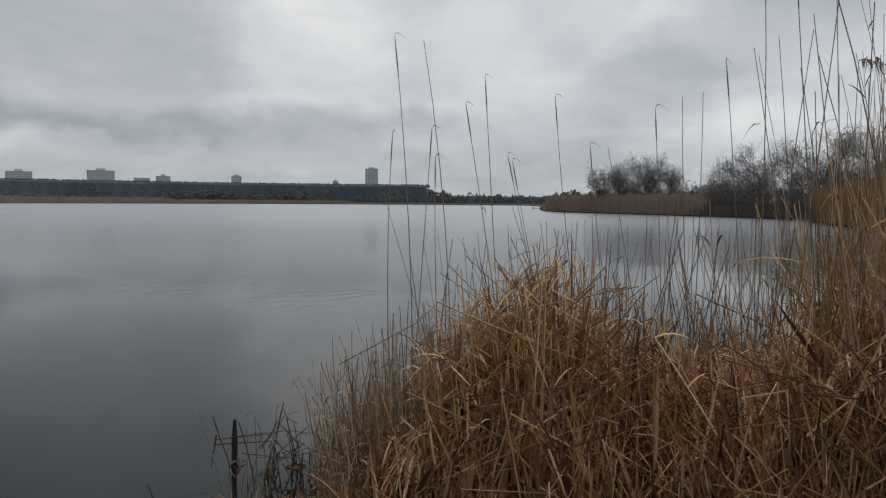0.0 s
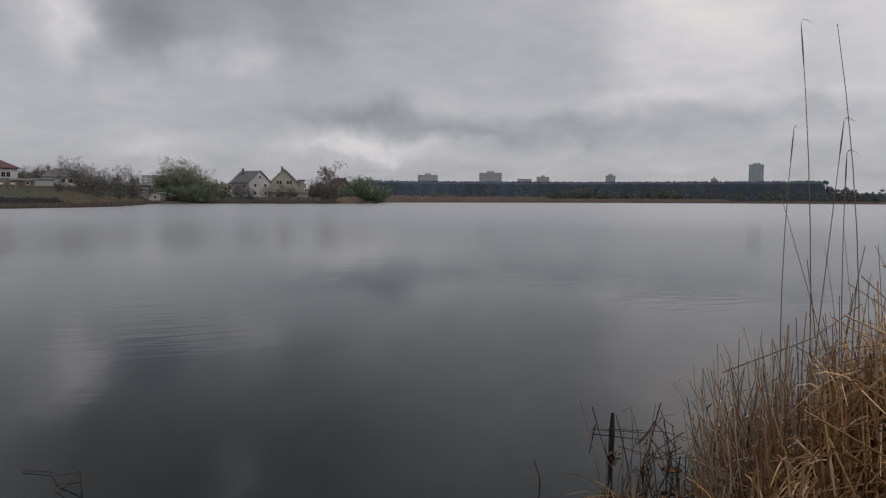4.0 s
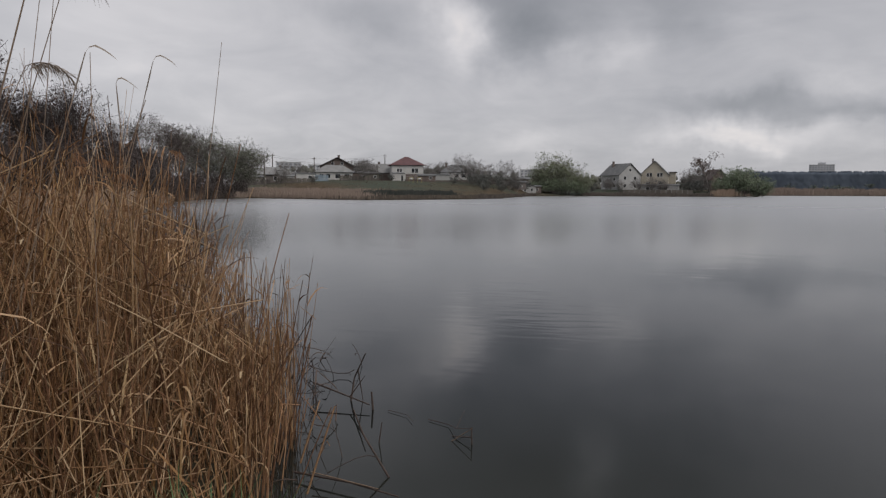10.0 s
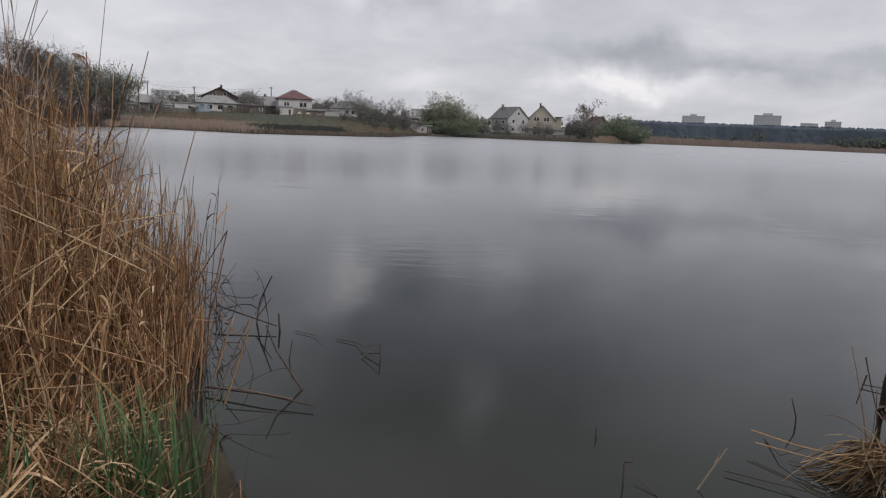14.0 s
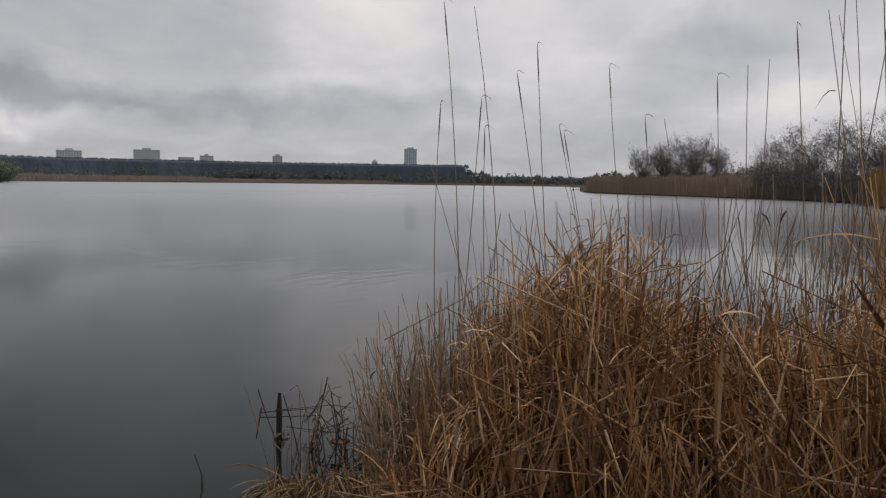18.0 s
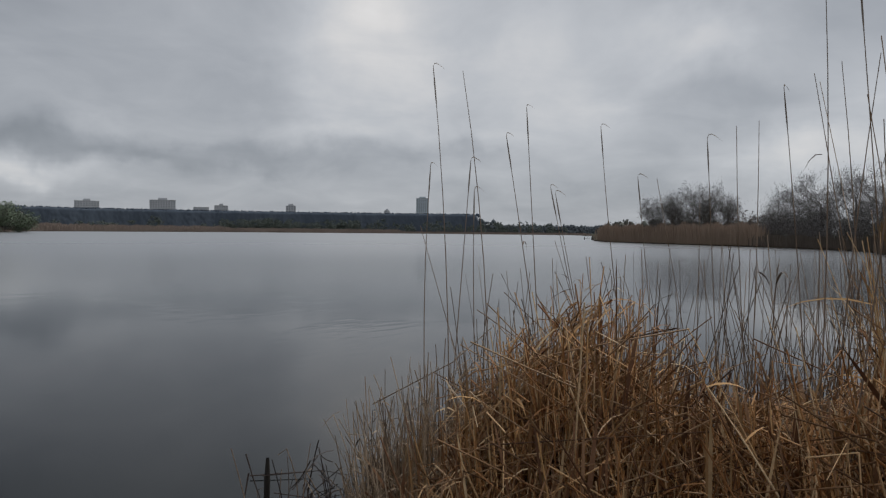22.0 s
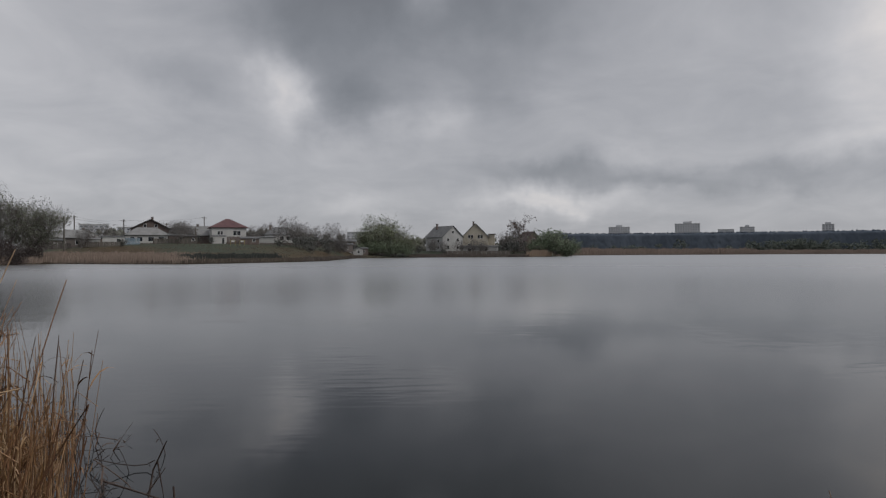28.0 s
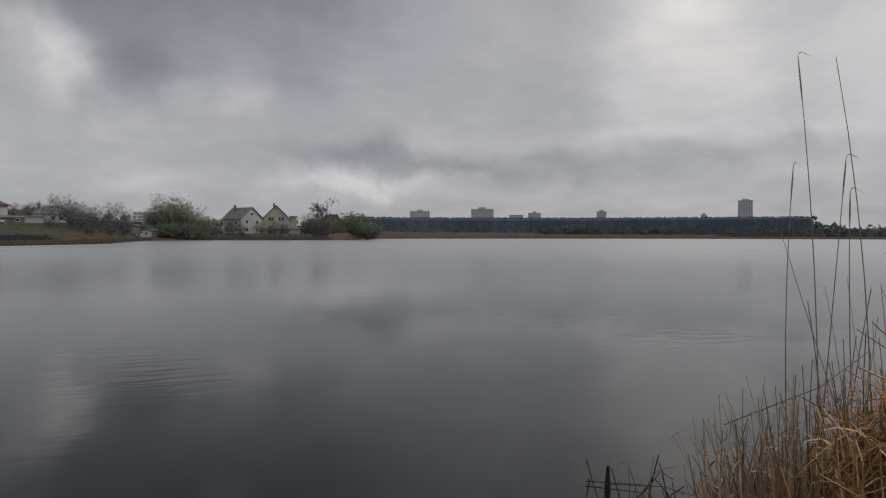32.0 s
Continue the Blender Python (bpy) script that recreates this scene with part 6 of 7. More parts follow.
def left_bed():
    g = np.random.default_rng(111)
    p, az, d = ring_points(g, 6800, 73, 122, 2.45, 8.6)
    edge = lerp_table(d, LEFT_SIDE)
    keep = (az > edge + g.normal(0, 0.5, len(p))) & (g.random(len(p)) < np.where((d > 5) & (az < 84), 0.45, 1.0))
    p, az, d = p[keep], az[keep], d[keep]
    pick = g.permutation(len(p))[:330]
    c, azc, dc = p[pick], az[pick], d[pick]
    far_low = lambda az, d: 1 - 0.6 * smooth01((d - 4.4) / 1.5) * smooth01((84 - az) / 2.5)
    env = lerp_table(azc, LEFT_TOP) * np.clip((dc - 2.3) / 2.2, 0.25, 1.0) * g.uniform(0.85, 1.1, len(c)) * far_low(azc, dc)
    upright = np.clip((azc - lerp_table(dc, LEFT_SIDE)) / 7.0, 0.2, 1.0)[:, None]
    pts, rad = tussocks(g, 4300, c, g.normal(0, 0.15, (len(c), 2)) * upright, env * 0.97, 22, 0.10, thick=0.0040, curve=0.08, fan=0.11, kinked=0.45)
    keep = inside_bed(pts, -0.6)
    pts, rad = pts[keep], rad[keep]
    lv = merged(leaves_on(g, pts, 1000, (0.12, 0.36), 0.010, 0.4), leaves_on(g, pts, 1500, (0.12, 0.32), 0.009, 1.3, low=0.25))
    q, az2, d2 = ring_points(g, 2500, 74, 118, 2.5, 7.5)
    near = az2 > lerp_table(d2, LEFT_SIDE) + 2.0
    q, az2, d2 = q[near], az2[near], d2[near]
    roof = lerp_table(az2, LEFT_TOP) * np.clip((d2 - 2.3) / 2.2, 0.25, 1.0) * g.uniform(0.85, 1.12, len(q)) * far_low(az2, d2)
    q[:, 2] = roof * g.uniform(0.15, 0.95, len(q))
    lp, lr = tangle(g, q, roof, g.uniform(0.3, 0.95, len(q)), (10, 78), 0.0038)
    keep = inside_bed(lp, 0.0, roof * 1.1)
    lp, lr = lp[keep], lr[keep]
    q, az2, d2 = ring_points(g, 2600, 74, 118, 3.1, 7.5)
    near = az2 > lerp_table(d2, LEFT_SIDE) + 1.0
    q, az2, d2 = q[near], az2[near], d2[near]
    q[:, 2] = lerp_table(az2, LEFT_TOP) * np.clip((d2 - 2.3) / 2.2, 0.25, 1.0) * g.uniform(0.3, 0.88, len(q)) * far_low(az2, d2)
    bed("hanging_leaves", "broad dry leaves hanging in the reed bed", [hanging(g, q, (0.15, 0.42), (0.005, 0.013))], "dead_leaf")
    bed("reed_bed", "thick bed of dry golden-brown reeds at the water's edge", [tubes(pts, rad), lv, tubes(lp, lr)], "reed_pale")
    # darker stems fill the bed: the shade between reeds, put into colour
    pts, rad = tussocks(g, 2300, c, g.normal(0, 0.1, (len(c), 2)) * upright, env * 0.78, 22, 0.15, thick=0.0060, fan=0.14, kinked=0.5)
    bed("shade_bed", "dark reeds painting the shade inside the bed", [tubes(pts, rad)], "litter")
    # long pale straws fallen across the face of the bed, and curled leaves low down
    q, az2, d2 = ring_points(g, 190, 76, 108, 3.0, 5.4)
    near = az2 > lerp_table(d2, LEFT_SIDE) + 1.5
    q, az2, d2 = q[near], az2[near], d2[near]
    roof = lerp_table(az2, LEFT_TOP) * np.clip((d2 - 2.1) / 2.2, 0.25, 1.0) * 1.05
    q[:, 2] = roof * g.uniform(0.5, 1.0, len(q))
    lp, lr = tangle(g, q, roof, g.uniform(0.3, 1.25, len(q)) * np.clip((az2 - lerp_table(d2, LEFT_SIDE)) / 7, 0.3, 1), (15, 70), 0.0034)
    keep = inside_bed(lp, 1.0, roof * 1.1)
    lp, lr = lp[keep], lr[keep]
    bed("crossed_straws", "long pale straws lying crosswise over the reed bed", [tubes(lp, lr)], "straw_pale")
    q, az2, d2 = ring_points(g, 300, 77, 108, 2.7, 4.8)
    near = az2 > lerp_table(d2, LEFT_SIDE) + 1.0
    q, az2, d2 = q[near], az2[near], d2[near]
    q[:, 2] = lerp_table(az2, LEFT_TOP) * np.clip((d2 - 2.2) / 2.2, 0.25, 1.0) * g.uniform(0.35, 0.95, len(q))
    turn = g.uniform(0, 2 * np.pi, len(q))
    u = np.linspace(0, 1, 7)
    flat = np.stack([np.cos(turn), np.sin(turn), 0 * turn], -1)
    long = g.uniform(0.10, 0.28, len(q))
    curl = g.uniform(1.2, 4.2, (len(q), 1)) * u[None]
    step = flat[:, None] * np.cos(1.2 - curl)[..., None] + np.array([0, 0, 1.0]) * np.sin(1.2 - curl)[..., None]
    p = q[:, None] + np.cumsum(step, 1) * (long / 7)[:, None, None]
    p[..., 2] = np.maximum(p[..., 2], 0.04)
    bed("curled_leaves", "curled pale dry leaves in the reed bed", [ribbons(p, g.uniform(0.006, 0.014, (len(q), 1)) * np.array([0.5, 0.9, 1, 1, 0.8, 0.5, 0.1]), unit(np.stack([-np.sin(turn), np.cos(turn), g.normal(0, 0.3, len(q))], -1)))], "straw_pale")
    # taller thin stems above the mass
    p, az, d = ring_points(g, 200, 77, 122, 3.4, 8.6)
    near = az > lerp_table(d, LEFT_SIDE) + 0.5
    p, az = p[near], az[near]
    length = (0.35 + lerp_table(az, LEFT_TOP)) * g.uniform(0.85, 1.15, len(p))
    pts, rad = stems(g, p, length, g.normal(0, 0.06, (len(p), 2)), 0.18, 0.2, (0.6, 0.95), thick=0.0030)
    inside = np.degrees(np.arctan2(-pts[:, -1, 0], pts[:, -1, 1])) > 78.5
    pts, rad = pts[inside], rad[inside]
    bed("upper_reeds", "thin upright reed stems above the bed", [tubes(pts, rad), leaves_on(g, pts, 420, (0.12, 0.4), 0.009, low=0.5)], "reed_pale")
    # a loose screen of upright stems along the open edge
    p, az, d = ring_points(g, 210, 75.2, 83, 4.6, 6.6)
    near = az > lerp_table(d, LEFT_SIDE) - 0.6
    p, az = p[near], az[near]
    pts, rad = stems(g, p, g.uniform(0.85, 1.6, len(p)), g.normal(0, 0.05, (len(p), 2)), 0.12, 0.25, (0.7, 0.95), fall=0.8, thick=0.0036, segs=6)
    bed("edge_reeds", "loose upright reed stems along the open edge of the bed", [tubes(pts, rad), leaves_on(g, pts, 160, (0.1, 0.3), 0.008, 0.8, low=0.4)], "reed_pale")
    # trampled straw in front
    q, az3, d3 = ring_points(g, 1100, 86, 125, 2.0, 3.4)
    q[:, 2] = np.maximum(q[:, 2], 0.02) + g.uniform(0.02, 0.22, len(q))
    lp, lr = strewn(g, q, g.uniform(0.2, 0.7, len(q)), g.normal(0, 0.35, len(q)), thick=0.0040)
    lp[..., 2] = np.maximum(lp[..., 2], 0.02)
    flat = g.permutation(len(lp))[:420]
    ways = unit(lp[flat, -1] - lp[flat, 0])
    side = unit(np.cross(ways, [0, 0, 1.0]) + g.normal(0, 0.3, (len(flat), 3)))
    strips = ribbons(lp[flat] + [0, 0, 0.03], g.uniform(0.008, 0.022, (len(flat), 1)) * np.array([0.5, 1, 1, 0.8, 0.1]), side)
    bed("straw_litter", "trampled reed straw and broad dry leaves in front of the bed", [tubes(lp, lr), strips], "wet_straw")
    # green shoots
    n = 170
    c = np.stack([g.normal(-2.62, 0.14, n), g.normal(0.22, 0.13, n), np.full(n, 0.15)], -1)
    c2 = np.stack([g.normal(-2.75, 0.14, 60), g.normal(-0.15, 0.12, 60), np.full(60, 0.15)], -1)
    c = np.concatenate([c, c2])
    n = len(c)
    s = np.linspace(0, 1, 5)
    turn = g.uniform(0, 2 * np.pi, n)
    out = np.stack([np.cos(turn), np.sin(turn), 0 * turn], -1) * g.uniform(0.05, 0.35, (n, 1))
    h = g.uniform(0.28, 0.62, n)
    pts = c[:, None] + out[:, None] * (s[:, None] ** 2) * h[:, None, None] * 1.4 + np.stack([0 * s, 0 * s, s], -1) * h[:, None, None]
    v = ribbons(pts, g.uniform(0.006, 0.013, (n, 1)) * np.array([0.8, 1, 0.9, 0.6, 0.1]), unit(np.stack([-np.sin(turn), np.cos(turn), 0 * turn], -1)))
    bed("green_shoots", "tuft of fresh green grass among the straw", [v], "grass", "grass")


left_bed()


# ---- single tall stalks ----
def stalk(base, shift, top, tip="bent", seed=0, label="", mat="reed_dim", thick=0.0046, bow=None):
    """One tall reed: a stem with a bent dry tip, a leaf or a plume."""
    g = np.random.default_rng(seed)
    thing = empty("reed_stalk", (base[0], base[1], -0.1))
    end = np.array([shift[0], shift[1], top + 0.1])
    s = np.linspace(0, 1, 9)
    sag = g.normal(0, 0.05, 2) * 0.5 if bow is None else np.array(bow)
    pts = end * s[:, None]
    pts[:, :2] += (s * (1 - s))[:, None] * sag * 4
    rad = thick * (1 - 0.62 * s)
    v, q = tubes(pts[None], rad[None], 5)
    part("stem", mesh_from("stem", v, q, None, M[mat], True), thing)
    turn = g.uniform(0, 2 * np.pi) if tip == "none" else g.normal(1.2 if base[0] < -3 else 0.2, 0.35)
    flat = np.array([np.cos(turn), np.sin(turn), 0])
    side = np.array([[-np.sin(turn), np.cos(turn), 0.3]])
    if tip == "bent":
        u = np.linspace(0, 1, 6)
        big = base[0] < -3
        long = g.uniform(0.12, 0.22) if big else g.uniform(0.05, 0.11)
        rise = pts[-1] - pts[-2]
        rise = rise / np.linalg.norm(rise)
        fold = np.minimum(u, 0.3)
        out = np.maximum(u - 0.3, 0)
        leaf = pts[-1] + rise * (fold * long * 0.8)[:, None] + flat * ((fold * 0.35 + out) * long)[:, None] - np.array([0, 0, 1]) * ((out * 0.25 + 0.5 * out ** 2) * long)[:, None]
        v, q = ribbons(leaf[None], (0.015 if big else 0.009) * np.array([[0.4, 0.8, 1.0, 0.9, 0.7, 0.1]]), unit(side + np.array([[0, 0, 0.6]])))
        part("tip_leaf", mesh_from("tip_leaf", v, q, None, M["plume"]), thing)
        u = np.linspace(0, 1, 4)
        sheath = pts[-2] + (pts[-1] - pts[-2]) * (0.35 + 0.6 * u)[:, None]
        v, q = tubes(sheath[None], np.array([[0.0025, 0.0042, 0.004, 0.002]]), 5)
        part("sheath", mesh_from("sheath", v, q, None, M["plume"]), thing)
    elif tip == "plume":
        u = np.linspace(0, 1, 7)
        small = 0.5 if base[0] > 0 else 0.42 if mat == "reed_pale" else 1.0
        long = g.uniform(0.16, 0.24) * small
        axis = pts[-1] + flat * (u * long)[:, None] + np.array([0, 0, 1]) * ((0.5 * u - 0.75 * u ** 2) * long)[:, None]
        v1 = tubes(axis[None], 0.0025 * (1 - 0.7 * u)[None], 4)
        m = 110 if small > 0.6 else 36
        k = g.uniform(0.08, 1, m) * 6
        i = np.minimum(k.astype(int), 5)
        start = axis[i] + (axis[i + 1] - axis[i]) * (k - i)[:, None]
        w = unit(flat * 0.7 + g.normal(0, 0.4, (m, 3)) + [0, 0, -0.5])
        t = np.linspace(0, 1, 4)
        hair = start[:, None] + w[:, None] * (t[:, None] * (0.085 * small * g.uniform(0.4, 1.2, m))[:, None, None]) + np.array([0, 0, -0.03]) * (t ** 2)[:, None]
        v2 = ribbons(hair, 0.005 * np.array([[0.6, 1, 0.8, 0.2]]) * np.ones((m, 1)), unit(g.normal(0, 1, (m, 3))))
        v, q = merged(v1, v2)
        part("plume", mesh_from("plume", v, q, None, M["litter" if mat == "reed_pale" else "plume"]), thing, "feathery drooping brown plume")
    for k in range(int(g.integers(0, 3))):
        at = pts[int(g.integers(3, 7))]
        u = np.linspace(0, 1, 5)
        turn2 = g.uniform(0, 2 * np.pi)
        f2 = np.array([np.cos(turn2), np.sin(turn2), 0])
        long = g.uniform(0.1, 0.25)
        leaf = at + f2 * (u * long * 0.5)[:, None] + np.array([0, 0, 1]) * ((0.7 * u - 0.9 * u ** 2) * long)[:, None]
        v, q = ribbons(leaf[None], 0.009 * np.array([[0.5, 1, 0.9, 0.5, 0.1]]), unit(np.array([[-np.sin(turn2), np.cos(turn2), 0.4]])))
        part("leaf", mesh_from("leaf", v, q, None, M[mat]), thing)
    return tagged(thing, label or "tall thin dry reed stalk with a bent tip", "reed", group="tall reed stalks")


# foot x, y; shift of the tip x, y; height of the tip; bow of the middle x, y
RIGHT_STALKS = [(-0.18, 3.88, -0.11, 0.2, 2.82, 0.05, 0.0), (0.03, 3.88, -0.15, 0.19, 2.79, 0.08, 0.0), (-0.25, 4.03, -0.06, 0.16, 2.27, -0.05, 0.0), (-0.23, 3.93, 0.16, 0.16, 2.29, 0.0, 0.0), (0.05, 3.98, -0.1, 0.15, 2.12, -0.03, 0.0),
                (0.5, 3.98, -0.37, 0.17, 2.44, 0.01, 0.0), (0.41, 4.08, -0.16, 0.18, 2.62, 0.0, 0.0), (0.9, 4.28, -0.49, 0.15, 2.16, -0.01, 0.0), (0.86, 4.28, -0.42, 0.15, 2.12, 0.0, 0.0), (1.1, 4.58, -0.34, 0.18, 2.58, -0.04, 0.0),
                (1.21, 4.58, -0.21, 0.16, 2.25, 0.0, 0.0), (1.5, 4.48, -0.4, 0.16, 2.23, 0.0, 0.0), (0.24, 3.98, -0.6, 0.14, 1.91, 0.0, 0.0), (1.03, 4.18, -0.6, 0.13, 1.83, 0.0, 0.0)]
for k, (x, y, dx, dy, top, bx, by) in enumerate(RIGHT_STALKS):
    stalk((x, y), (dx, dy), top, "none" if k in (1, 11, 12, 13) else "bent", 200 + k, bow=(bx, by), thick=0.0040 if k in (7, 8, 12, 13) else 0.0046)
EDGE_STALKS = [(1.4, 4.16, -0.12, 0.05, 2.43), (1.54, 3.91, -0.18, 0.06, 2.46), (1.51, 4.22, 0.06, 0.0, 2.53), (1.76, 3.84, -0.19, 0.05, 2.65), (2.08, 3.57, -0.42, 0.18, 2.69), (1.44, 3.3, 0.05, -0.02, 2.98),
               (1.85, 3.11, -0.25, 0.11, 3.0), (1.61, 3.47, 0.16, -0.11, 2.69), (1.93, 3.72, -0.12, 0.07, 2.76), (1.41, 3.09, 0.27, -0.13, 2.95), (1.3, 4.5, 0.03, 0.0, 2.1)]
for k, (x, y, dx, dy, top) in enumerate(EDGE_STALKS):
    stalk((x, y), (dx, dy), top, "none" if k % 3 else "bent", 230 + k, "tall thin dry reed stalk leaning over the bank", "reed_dim")
LEFT_STALKS = [(-4.5, -1.17, 0.3, 0.85, 3.06, 0.0, 0.01), (-4.4, -1.0, 0.29, 0.82, 2.97, -0.02, -0.03), (-4.13, -0.53, -0.0, 0.31, 3.02, 0.0, 0.0), (-4.19, -0.63, 0.02, 0.35, 3.0, -0.01, -0.02), (-4.04, -0.78, 0.23, 0.67, 2.57, -0.01, -0.02), (-3.67, -0.12, -0.13, 0.03, 2.57, 0.0, 0.0),
               (-4.17, 0.21, -0.23, -0.14, 2.51, 0.0, 0.0), (-4.72, -0.35, 0.2, 0.64, 2.68, -0.0, -0.01), (-5.28, -0.53, 0.32, 0.82, 2.49, 0.0, 0.0), (-7.28, 0.82, 0.06, 0.46, 3.38, 0.01, 0.01), (-4.74, -1.2, 0.28, 0.76, 2.52, 0.0, 0.0), (-4.59, -1.35, 0.51, 0.98, 2.52, -0.01, -0.03)]
LEFT_TIPS = ["none", "plume", "none", "none", "bent", "none", "bent", "bent", "none", "none", "none", "plume"]
LEFT_THICK = [0.010, 0.006, 0.0045, 0.0045, 0.0065, 0.0045, 0.0042, 0.0048, 0.007, 0.0062, 0.0045, 0.0055]
for k, (x, y, dx, dy, top, bx, by) in enumerate(LEFT_STALKS):
    plumed = LEFT_TIPS[k] == "plume"
    stalk((x, y), (dx, dy), top, LEFT_TIPS[k], 260 + k, "tall reed stalk with a drooping feathery plume" if plumed else "tall dry reed stalk above the bed", "reed_dim", LEFT_THICK[k], (bx, by))
# short stalks with tattered seed heads over the bed
gs = np.random.default_rng(290)
for k in range(12):
    p = pol(gs.uniform(84, 97), gs.uniform(3.6, 6.0))
    stalk((p.x, p.y), tuple(gs.normal(0, 0.12, 2)), gs.uniform(1.75, 2.15), "plume", 290 + k, "reed stalk with a small dark seed head in the bed", "reed_pale", 0.0042)
# plumed stalks of the dense stand
gp = np.random.default_rng(300)
for k in range(46):
    az, d = gp.uniform(-52, -31), gp.uniform(2.9, 4.6)
    p = pol(az, d)
    stalk((p.x, p.y), tuple(gp.normal(0, 0.12, 2)), gp.uniform(2.3, 3.1), "none" if k % 3 == 0 else "plume", 300 + k, "tall reed stalk with a small tattered plume in the dense stand", "reed_tall", 0.0038)

# ---- water's edge ----
def post(x, y, top, thick, lean, seed):
    g = np.random.default_rng(seed)
    thing = empty("wooden_stake", (x, y, -0.5))
    s = np.linspace(0, 1, 8)
    pts = np.stack([s * lean[0], s * lean[1], s * (top + 0.5)], -1)
    rad = thick * (1 + 0.12 * np.sin(s * 9) + g.normal(0, 0.05, 8)) * np.array([1, 1, 1, 1, 1, 0.97, 0.9, 0.55])
    v, q = tubes(pts[None], rad[None], 8)
    part("post", mesh_from("post", v, q, None, M["stake"], True), thing)
    v, q = leaf_cards(np.array([[lean[0] * 0.7 + 0.03, lean[1] * 0.7 - 0.02, 0.5 + top * 0.35]]), 14, 0.02, 0.03, seed)
    part("clinging_leaves", mesh_from("clinging_leaves", v, q, None, M["reed_dead"]), thing, "wet dark leaves stuck to the post")
    return tagged(thing, "dark rotten wooden stake standing in the water", "stake")


post(-1.36, 4.36, 0.44, 0.02, (0.02, 0.0), 400)


def dead_stalks():
    g = np.random.default_rng(401)
    n = 34
    base = np.stack([g.uniform(-1.25, -0.62, n), g.uniform(4.05, 4.75, n), np.full(n, -0.15)], -1)
    pts, rad = stems(g, base, g.uniform(0.3, 0.62, n), g.normal(0, 0.12, (n, 2)), 0.3, 0.45, (0.5, 0.9), fall=0.8, thick=0.0058, segs=7)
    m = 26
    c = np.stack([g.uniform(-1.2, -0.6, m), g.uniform(4.1, 4.7, m), g.uniform(0.02, 0.42, m)], -1)
    lp, lr = strewn(g, c, g.uniform(0.12, 0.36, m), g.normal(0, 0.5, m), thick=0.0035)
    k = 30
    base = np.stack([g.uniform(-1.3, -0.55, k), g.uniform(4.0, 4.7, k), np.full(k, -0.1)], -1)
    tall, wide = stems(g, base, g.uniform(0.35, 0.72, k), g.normal(0, 0.16, (k, 2)), 0.35, 0.7, (0.55, 0.92), fall=0.7, thick=0.005, segs=8)
    bed("broken_reeds", "brown broken reed stems standing in the shallows by the stake", [tubes(tall, wide)], "reed_dim")
    bed("dead_stalks", "dark rotten stalks standing and lying in the shallows by the stake", [tubes(pts, rad), tubes(lp, lr), leaves_on(g, pts, 80, (0.05, 0.16), 0.010, 1.2, low=0.3)], "reed_dead")
    # along the left bed
    n = 52
    d = g.uniform(3.0, 8.5, n)
    az = lerp_table(d, LEFT_SIDE) - np.abs(g.normal(0, 2.4, n)) + 0.8
    base = np.stack([-np.sin(np.radians(az)) * d, np.cos(np.radians(az)) * d, np.full(n, -0.15)], -1)
    pts, rad = stems(g, base, g.uniform(0.22, 0.6, n), g.normal(0, 0.2, (n, 2)), 0.6, 0.75, (0.35, 0.85), fall=1.2, thick=0.0042, segs=8)
    m = 12
    d = g.uniform(3.0, 7.5, m)
    az = lerp_table(d, LEFT_SIDE) - np.abs(g.normal(0, 2.6, m))
    c = np.stack([-np.sin(np.radians(az)) * d, np.cos(np.radians(az)) * d, g.uniform(0.0, 0.3, m)], -1)
    lp, lr = strewn(g, c, g.uniform(0.15, 0.5, m), g.normal(0, 0.35, m), thick=0.004, bow=0.35)
    bed("rotten_stalks", "dark curled rotten stalks at the edge of the reed bed", [tubes(pts, rad), tubes(lp, lr), leaves_on(g, pts, 60, (0.06, 0.2), 0.012, low=0.3)], "reed_dead")


dead_stalks()


def twig(points, thick, label, mat="reed_dead", fork=None):
    thing = empty("twig", points[0])
    o = np.array(points[0])
    p = np.array(points) - o
    s = np.linspace(0, len(p) - 1, 7)
    pts = np.stack([np.interp(s, range(len(p)), p[:, k]) for k in range(3)], -1)
    v, q = tubes(pts[None], (thick * np.linspace(1, 0.6, 7))[None], 5)
    part("stick", mesh_from("stick", v, q, None, M[mat], True), thing)
    if fork:
        a = pts[4]
        f = np.array([a, a + np.array(fork) * 0.5, a + np.array(fork)])
        v, q = tubes(f[None], np.array([[thick * 0.7, thick * 0.6, thick * 0.3]]), 4)
        part("side_shoot", mesh_from("side_shoot", v, q, None, M[mat], True), thing)
    return tagged(thing, label, "twig", group="twigs in the water")


twig([(-1.70, 3.98, -0.1), (-1.70, 3.97, 0.06), (-1.74, 3.97, 0.17)], 0.007, "bent dark stalk standing in the water")
twig([(-2.32, 2.73, -0.1), (-2.33, 2.73, 0.06)], 0.008, "short dark stub in the water")
twig([(-1.87, 2.39, -0.1), (-1.88, 2.39, 0.12), (-1.84, 2.41, 0.13)], 0.006, "short dark stalk with a bent top")
twig([(-1.67, 2.42, 0.0), (-1.86, 2.47, 0.03)], 0.0035, "dark stick floating by the bank")
twig([(-1.62, 2.62, -0.05), (-1.60, 2.72, 0.06), (-1.57, 2.85, 0.2)], 0.006, "pinkish-brown reed stalk leaning out of the water", "reed_dim", (0.0, 0.05, 0.07))
twig([(-1.62, 2.95, 0.02), (-0.95, 3.2, 0.03)], 0.004, "long straight stalk floating on the water")
twig([(-1.72, 3.6, 0.0), (-1.52, 3.38, 0.03), (-1.42, 3.45, 0.1)], 0.004, "bent dark stick floating near the mat")
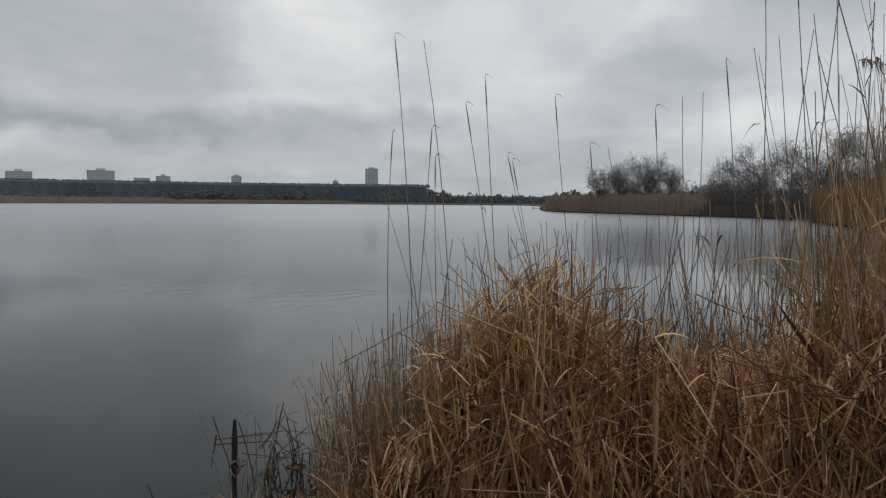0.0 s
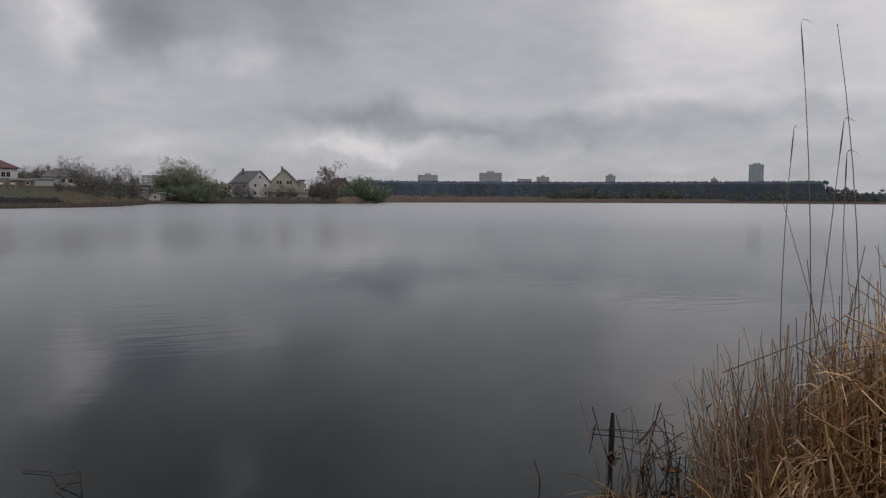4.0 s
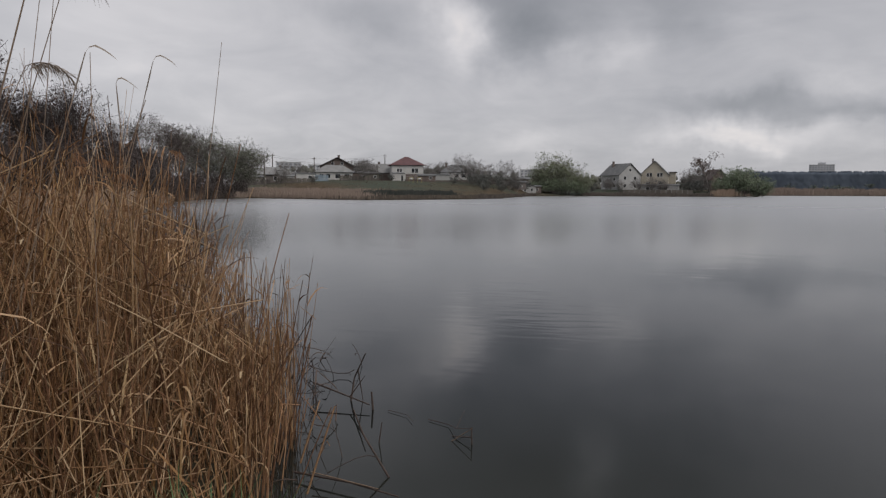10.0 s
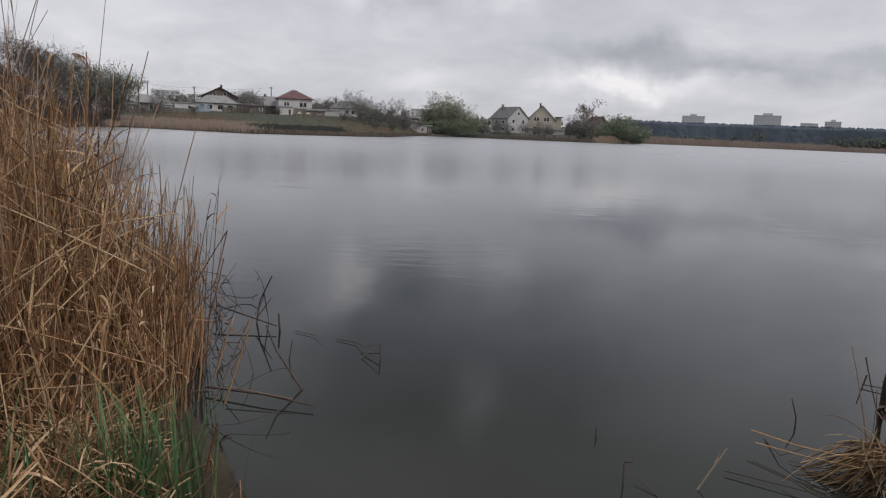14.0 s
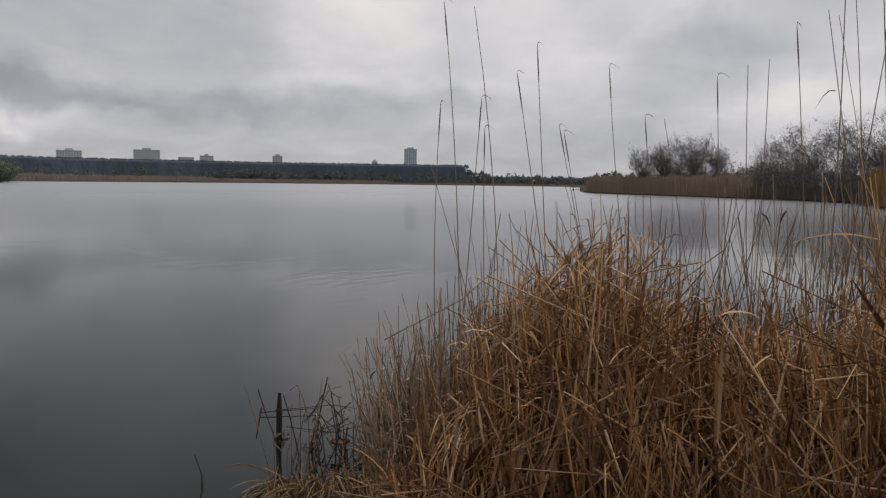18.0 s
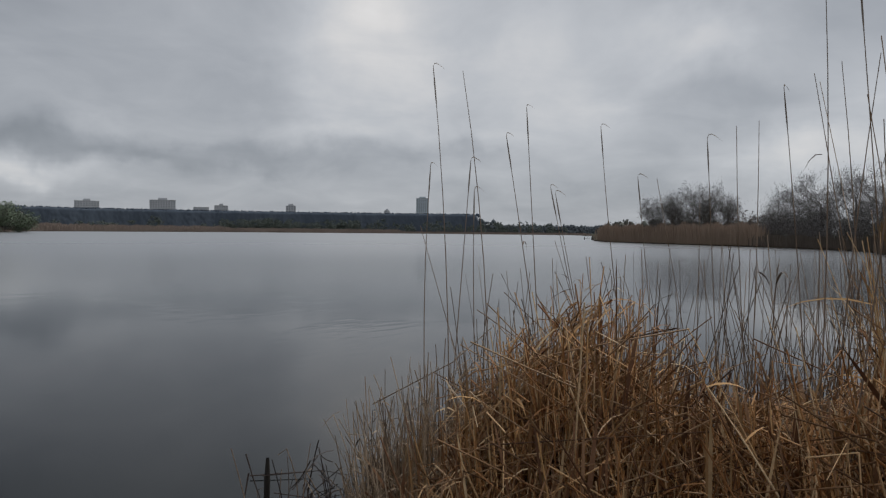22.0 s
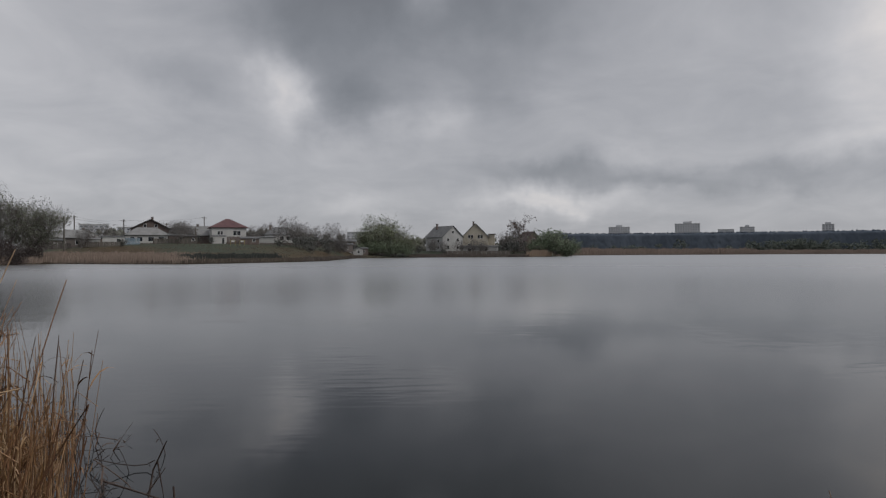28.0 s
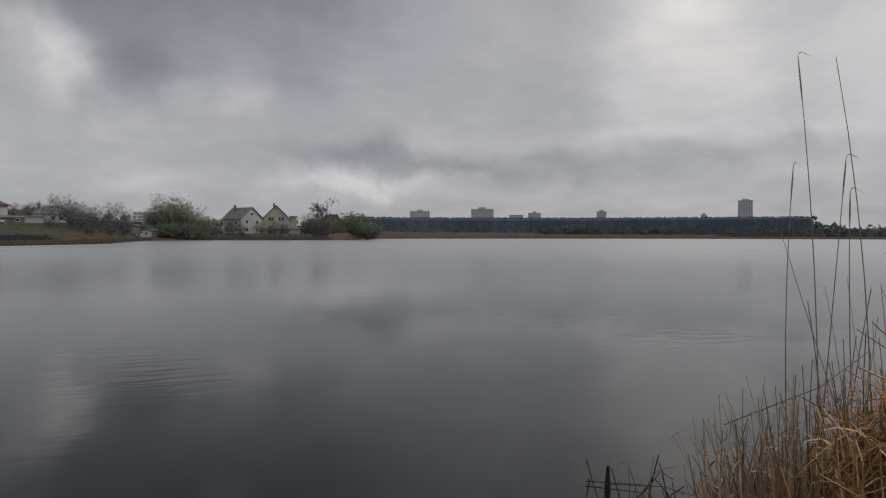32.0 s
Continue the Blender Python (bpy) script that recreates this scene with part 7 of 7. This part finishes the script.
twig([(-1.72, 3.42, 0.10), (-1.45, 3.42, 0.11), (-1.15, 3.40, 0.16)], 0.004, "pale straw stalk jutting over the water", "reed")
twig([(-1.66, 3.36, 0.06), (-1.4, 3.38, 0.08), (-1.1, 3.36, 0.14)], 0.0035, "pale straw stalk jutting over the water", "reed")
twig([(-4.18, 2.40, -0.1), (-4.2, 2.4, 0.13)], 0.007, "dark split stub in the water", "reed_dead", (-0.25, -0.05, -0.06))
twig([(-4.32, 2.30, 0.0), (-4.18, 2.40, 0.13)], 0.004, "pale split stalk in the water", "reed_dim")
twig([(-4.82, 2.37, 0.01), (-4.62, 2.45, 0.015), (-4.42, 2.40, 0.05), (-4.3, 2.46, 0.08)], 0.0032, "dark stalk floating on the water", "reed_dead", (-0.2, 0.2, 0.06))
twig([(-5.2, 2.18, 0.01), (-5.0, 2.26, 0.015), (-4.8, 2.22, 0.02)], 0.0028, "dark stalk floating on the water")
twig([(-5.3, 2.09, -0.1), (-5.3, 2.07, 0.16)], 0.012, "short dark stub in the water")
twig([(-4.56, 1.79, -0.1), (-4.54, 1.82, 0.16)], 0.006, "thin dark stub in the water")
twig([(-4.25, 1.05, 0.04), (-3.9, 1.3, 0.05), (-3.6, 1.5, 0.03)], 0.008, "broken brown stalk floating beside the bed", "reed_dead")
twig([(-4.1, 1.12, 0.08), (-3.72, 1.42, 0.05)], 0.005, "broken brown stalk floating beside the bed", "reed_dim")
twig([(-3.95, 1.6, 0.0), (-4.15, 1.5, 0.25), (-4.2, 1.45, 0.42)], 0.008, "dark leaning stalk at the edge of the bed")
twig([(-5.62, 2.0, -0.05), (-5.66, 2.06, 0.2), (-5.5, 2.1, 0.45)], 0.009, "dark curved stalk at the edge of the bed", "reed_dead", (0.0, 0.05, -0.3))
twig([(-5.9, 1.75, 0.14), (-5.3, 2.05, 0.05)], 0.009, "dark branch lying at the edge of the bed", "reed_dead", (0.1, 0.1, 0.2))
twig([(-1.48, 4.36, 0.46), (-1.44, 4.38, 0.3), (-1.38, 4.42, 0.08)], 0.005, "dark stalk leaning against the stake")
twig([(-1.44, 4.30, 0.36), (-1.48, 4.31, 0.15)], 0.006, "short dark stalk crossing another by the stake")
twig([(-1.36, 4.32, 0.34), (-1.0, 4.4, 0.36), (-0.75, 4.42, 0.32)], 0.003, "thin stalk lying across the broken reeds")
twig([(-1.3, 4.36, 0.22), (-1.0, 4.36, 0.19), (-0.72, 4.44, 0.24)], 0.0035, "thin stalk lying across the broken reeds")
twig([(-0.62, 4.05, 0.88), (-0.17, 4.23, 1.1), (0.06, 4.46, 1.28)], 0.004, "long pale straw leaning over the edge of the mound", "reed_dim")
twig([(-1.75, 5.18, 0.02), (-1.3, 5.3, 0.03)], 0.005, "thin stick floating by the dead stalks")


def floating_leaf(x, y, z, turn, long):
    """A curled dead leaf caught among the stalks."""
    u, w = np.linspace(0, 1, 8), np.linspace(-1, 1, 5)
    half = long * 0.22 * np.sin(np.pi * np.clip(u * 0.94 + 0.04, 0, 1)) ** 0.8
    uu, ww = np.meshgrid(u, w, indexing="ij")
    v = np.stack([(uu - 0.5) * long, ww * half[:, None], 0.02 * ww ** 2 + 0.03 * (uu - 0.5) ** 2], -1)
    both = np.concatenate([v.reshape(-1, 3), v.reshape(-1, 3) - [0, 0, 0.003]])
    idx = np.arange(uu.size).reshape(uu.shape)
    top = np.stack([idx[:-1, :-1], idx[1:, :-1], idx[1:, 1:], idx[:-1, 1:]], -1).reshape(-1, 4)
    rim = np.concatenate([idx[0, :], idx[1:, -1], idx[-1, -2::-1], idx[-2:0:-1, 0]])
    edge = np.stack([rim, rim + idx.size, np.roll(rim, -1) + idx.size, np.roll(rim, -1)], -1)
    ob = part("dead_leaf", mesh_from("dead_leaf", both, np.concatenate([top, top[:, ::-1] + idx.size, edge]), None, M["litter"], True), m=pose(x, y, z, 12, 0, turn))
    return tagged(ob, "curled brown dead leaf caught among the stalks", "leaf", group="dead leaves by the stake")


floating_leaf(-0.97, 4.48, 0.07, 15, 0.13)
floating_leaf(-1.14, 4.42, 0.09, 80, 0.09)
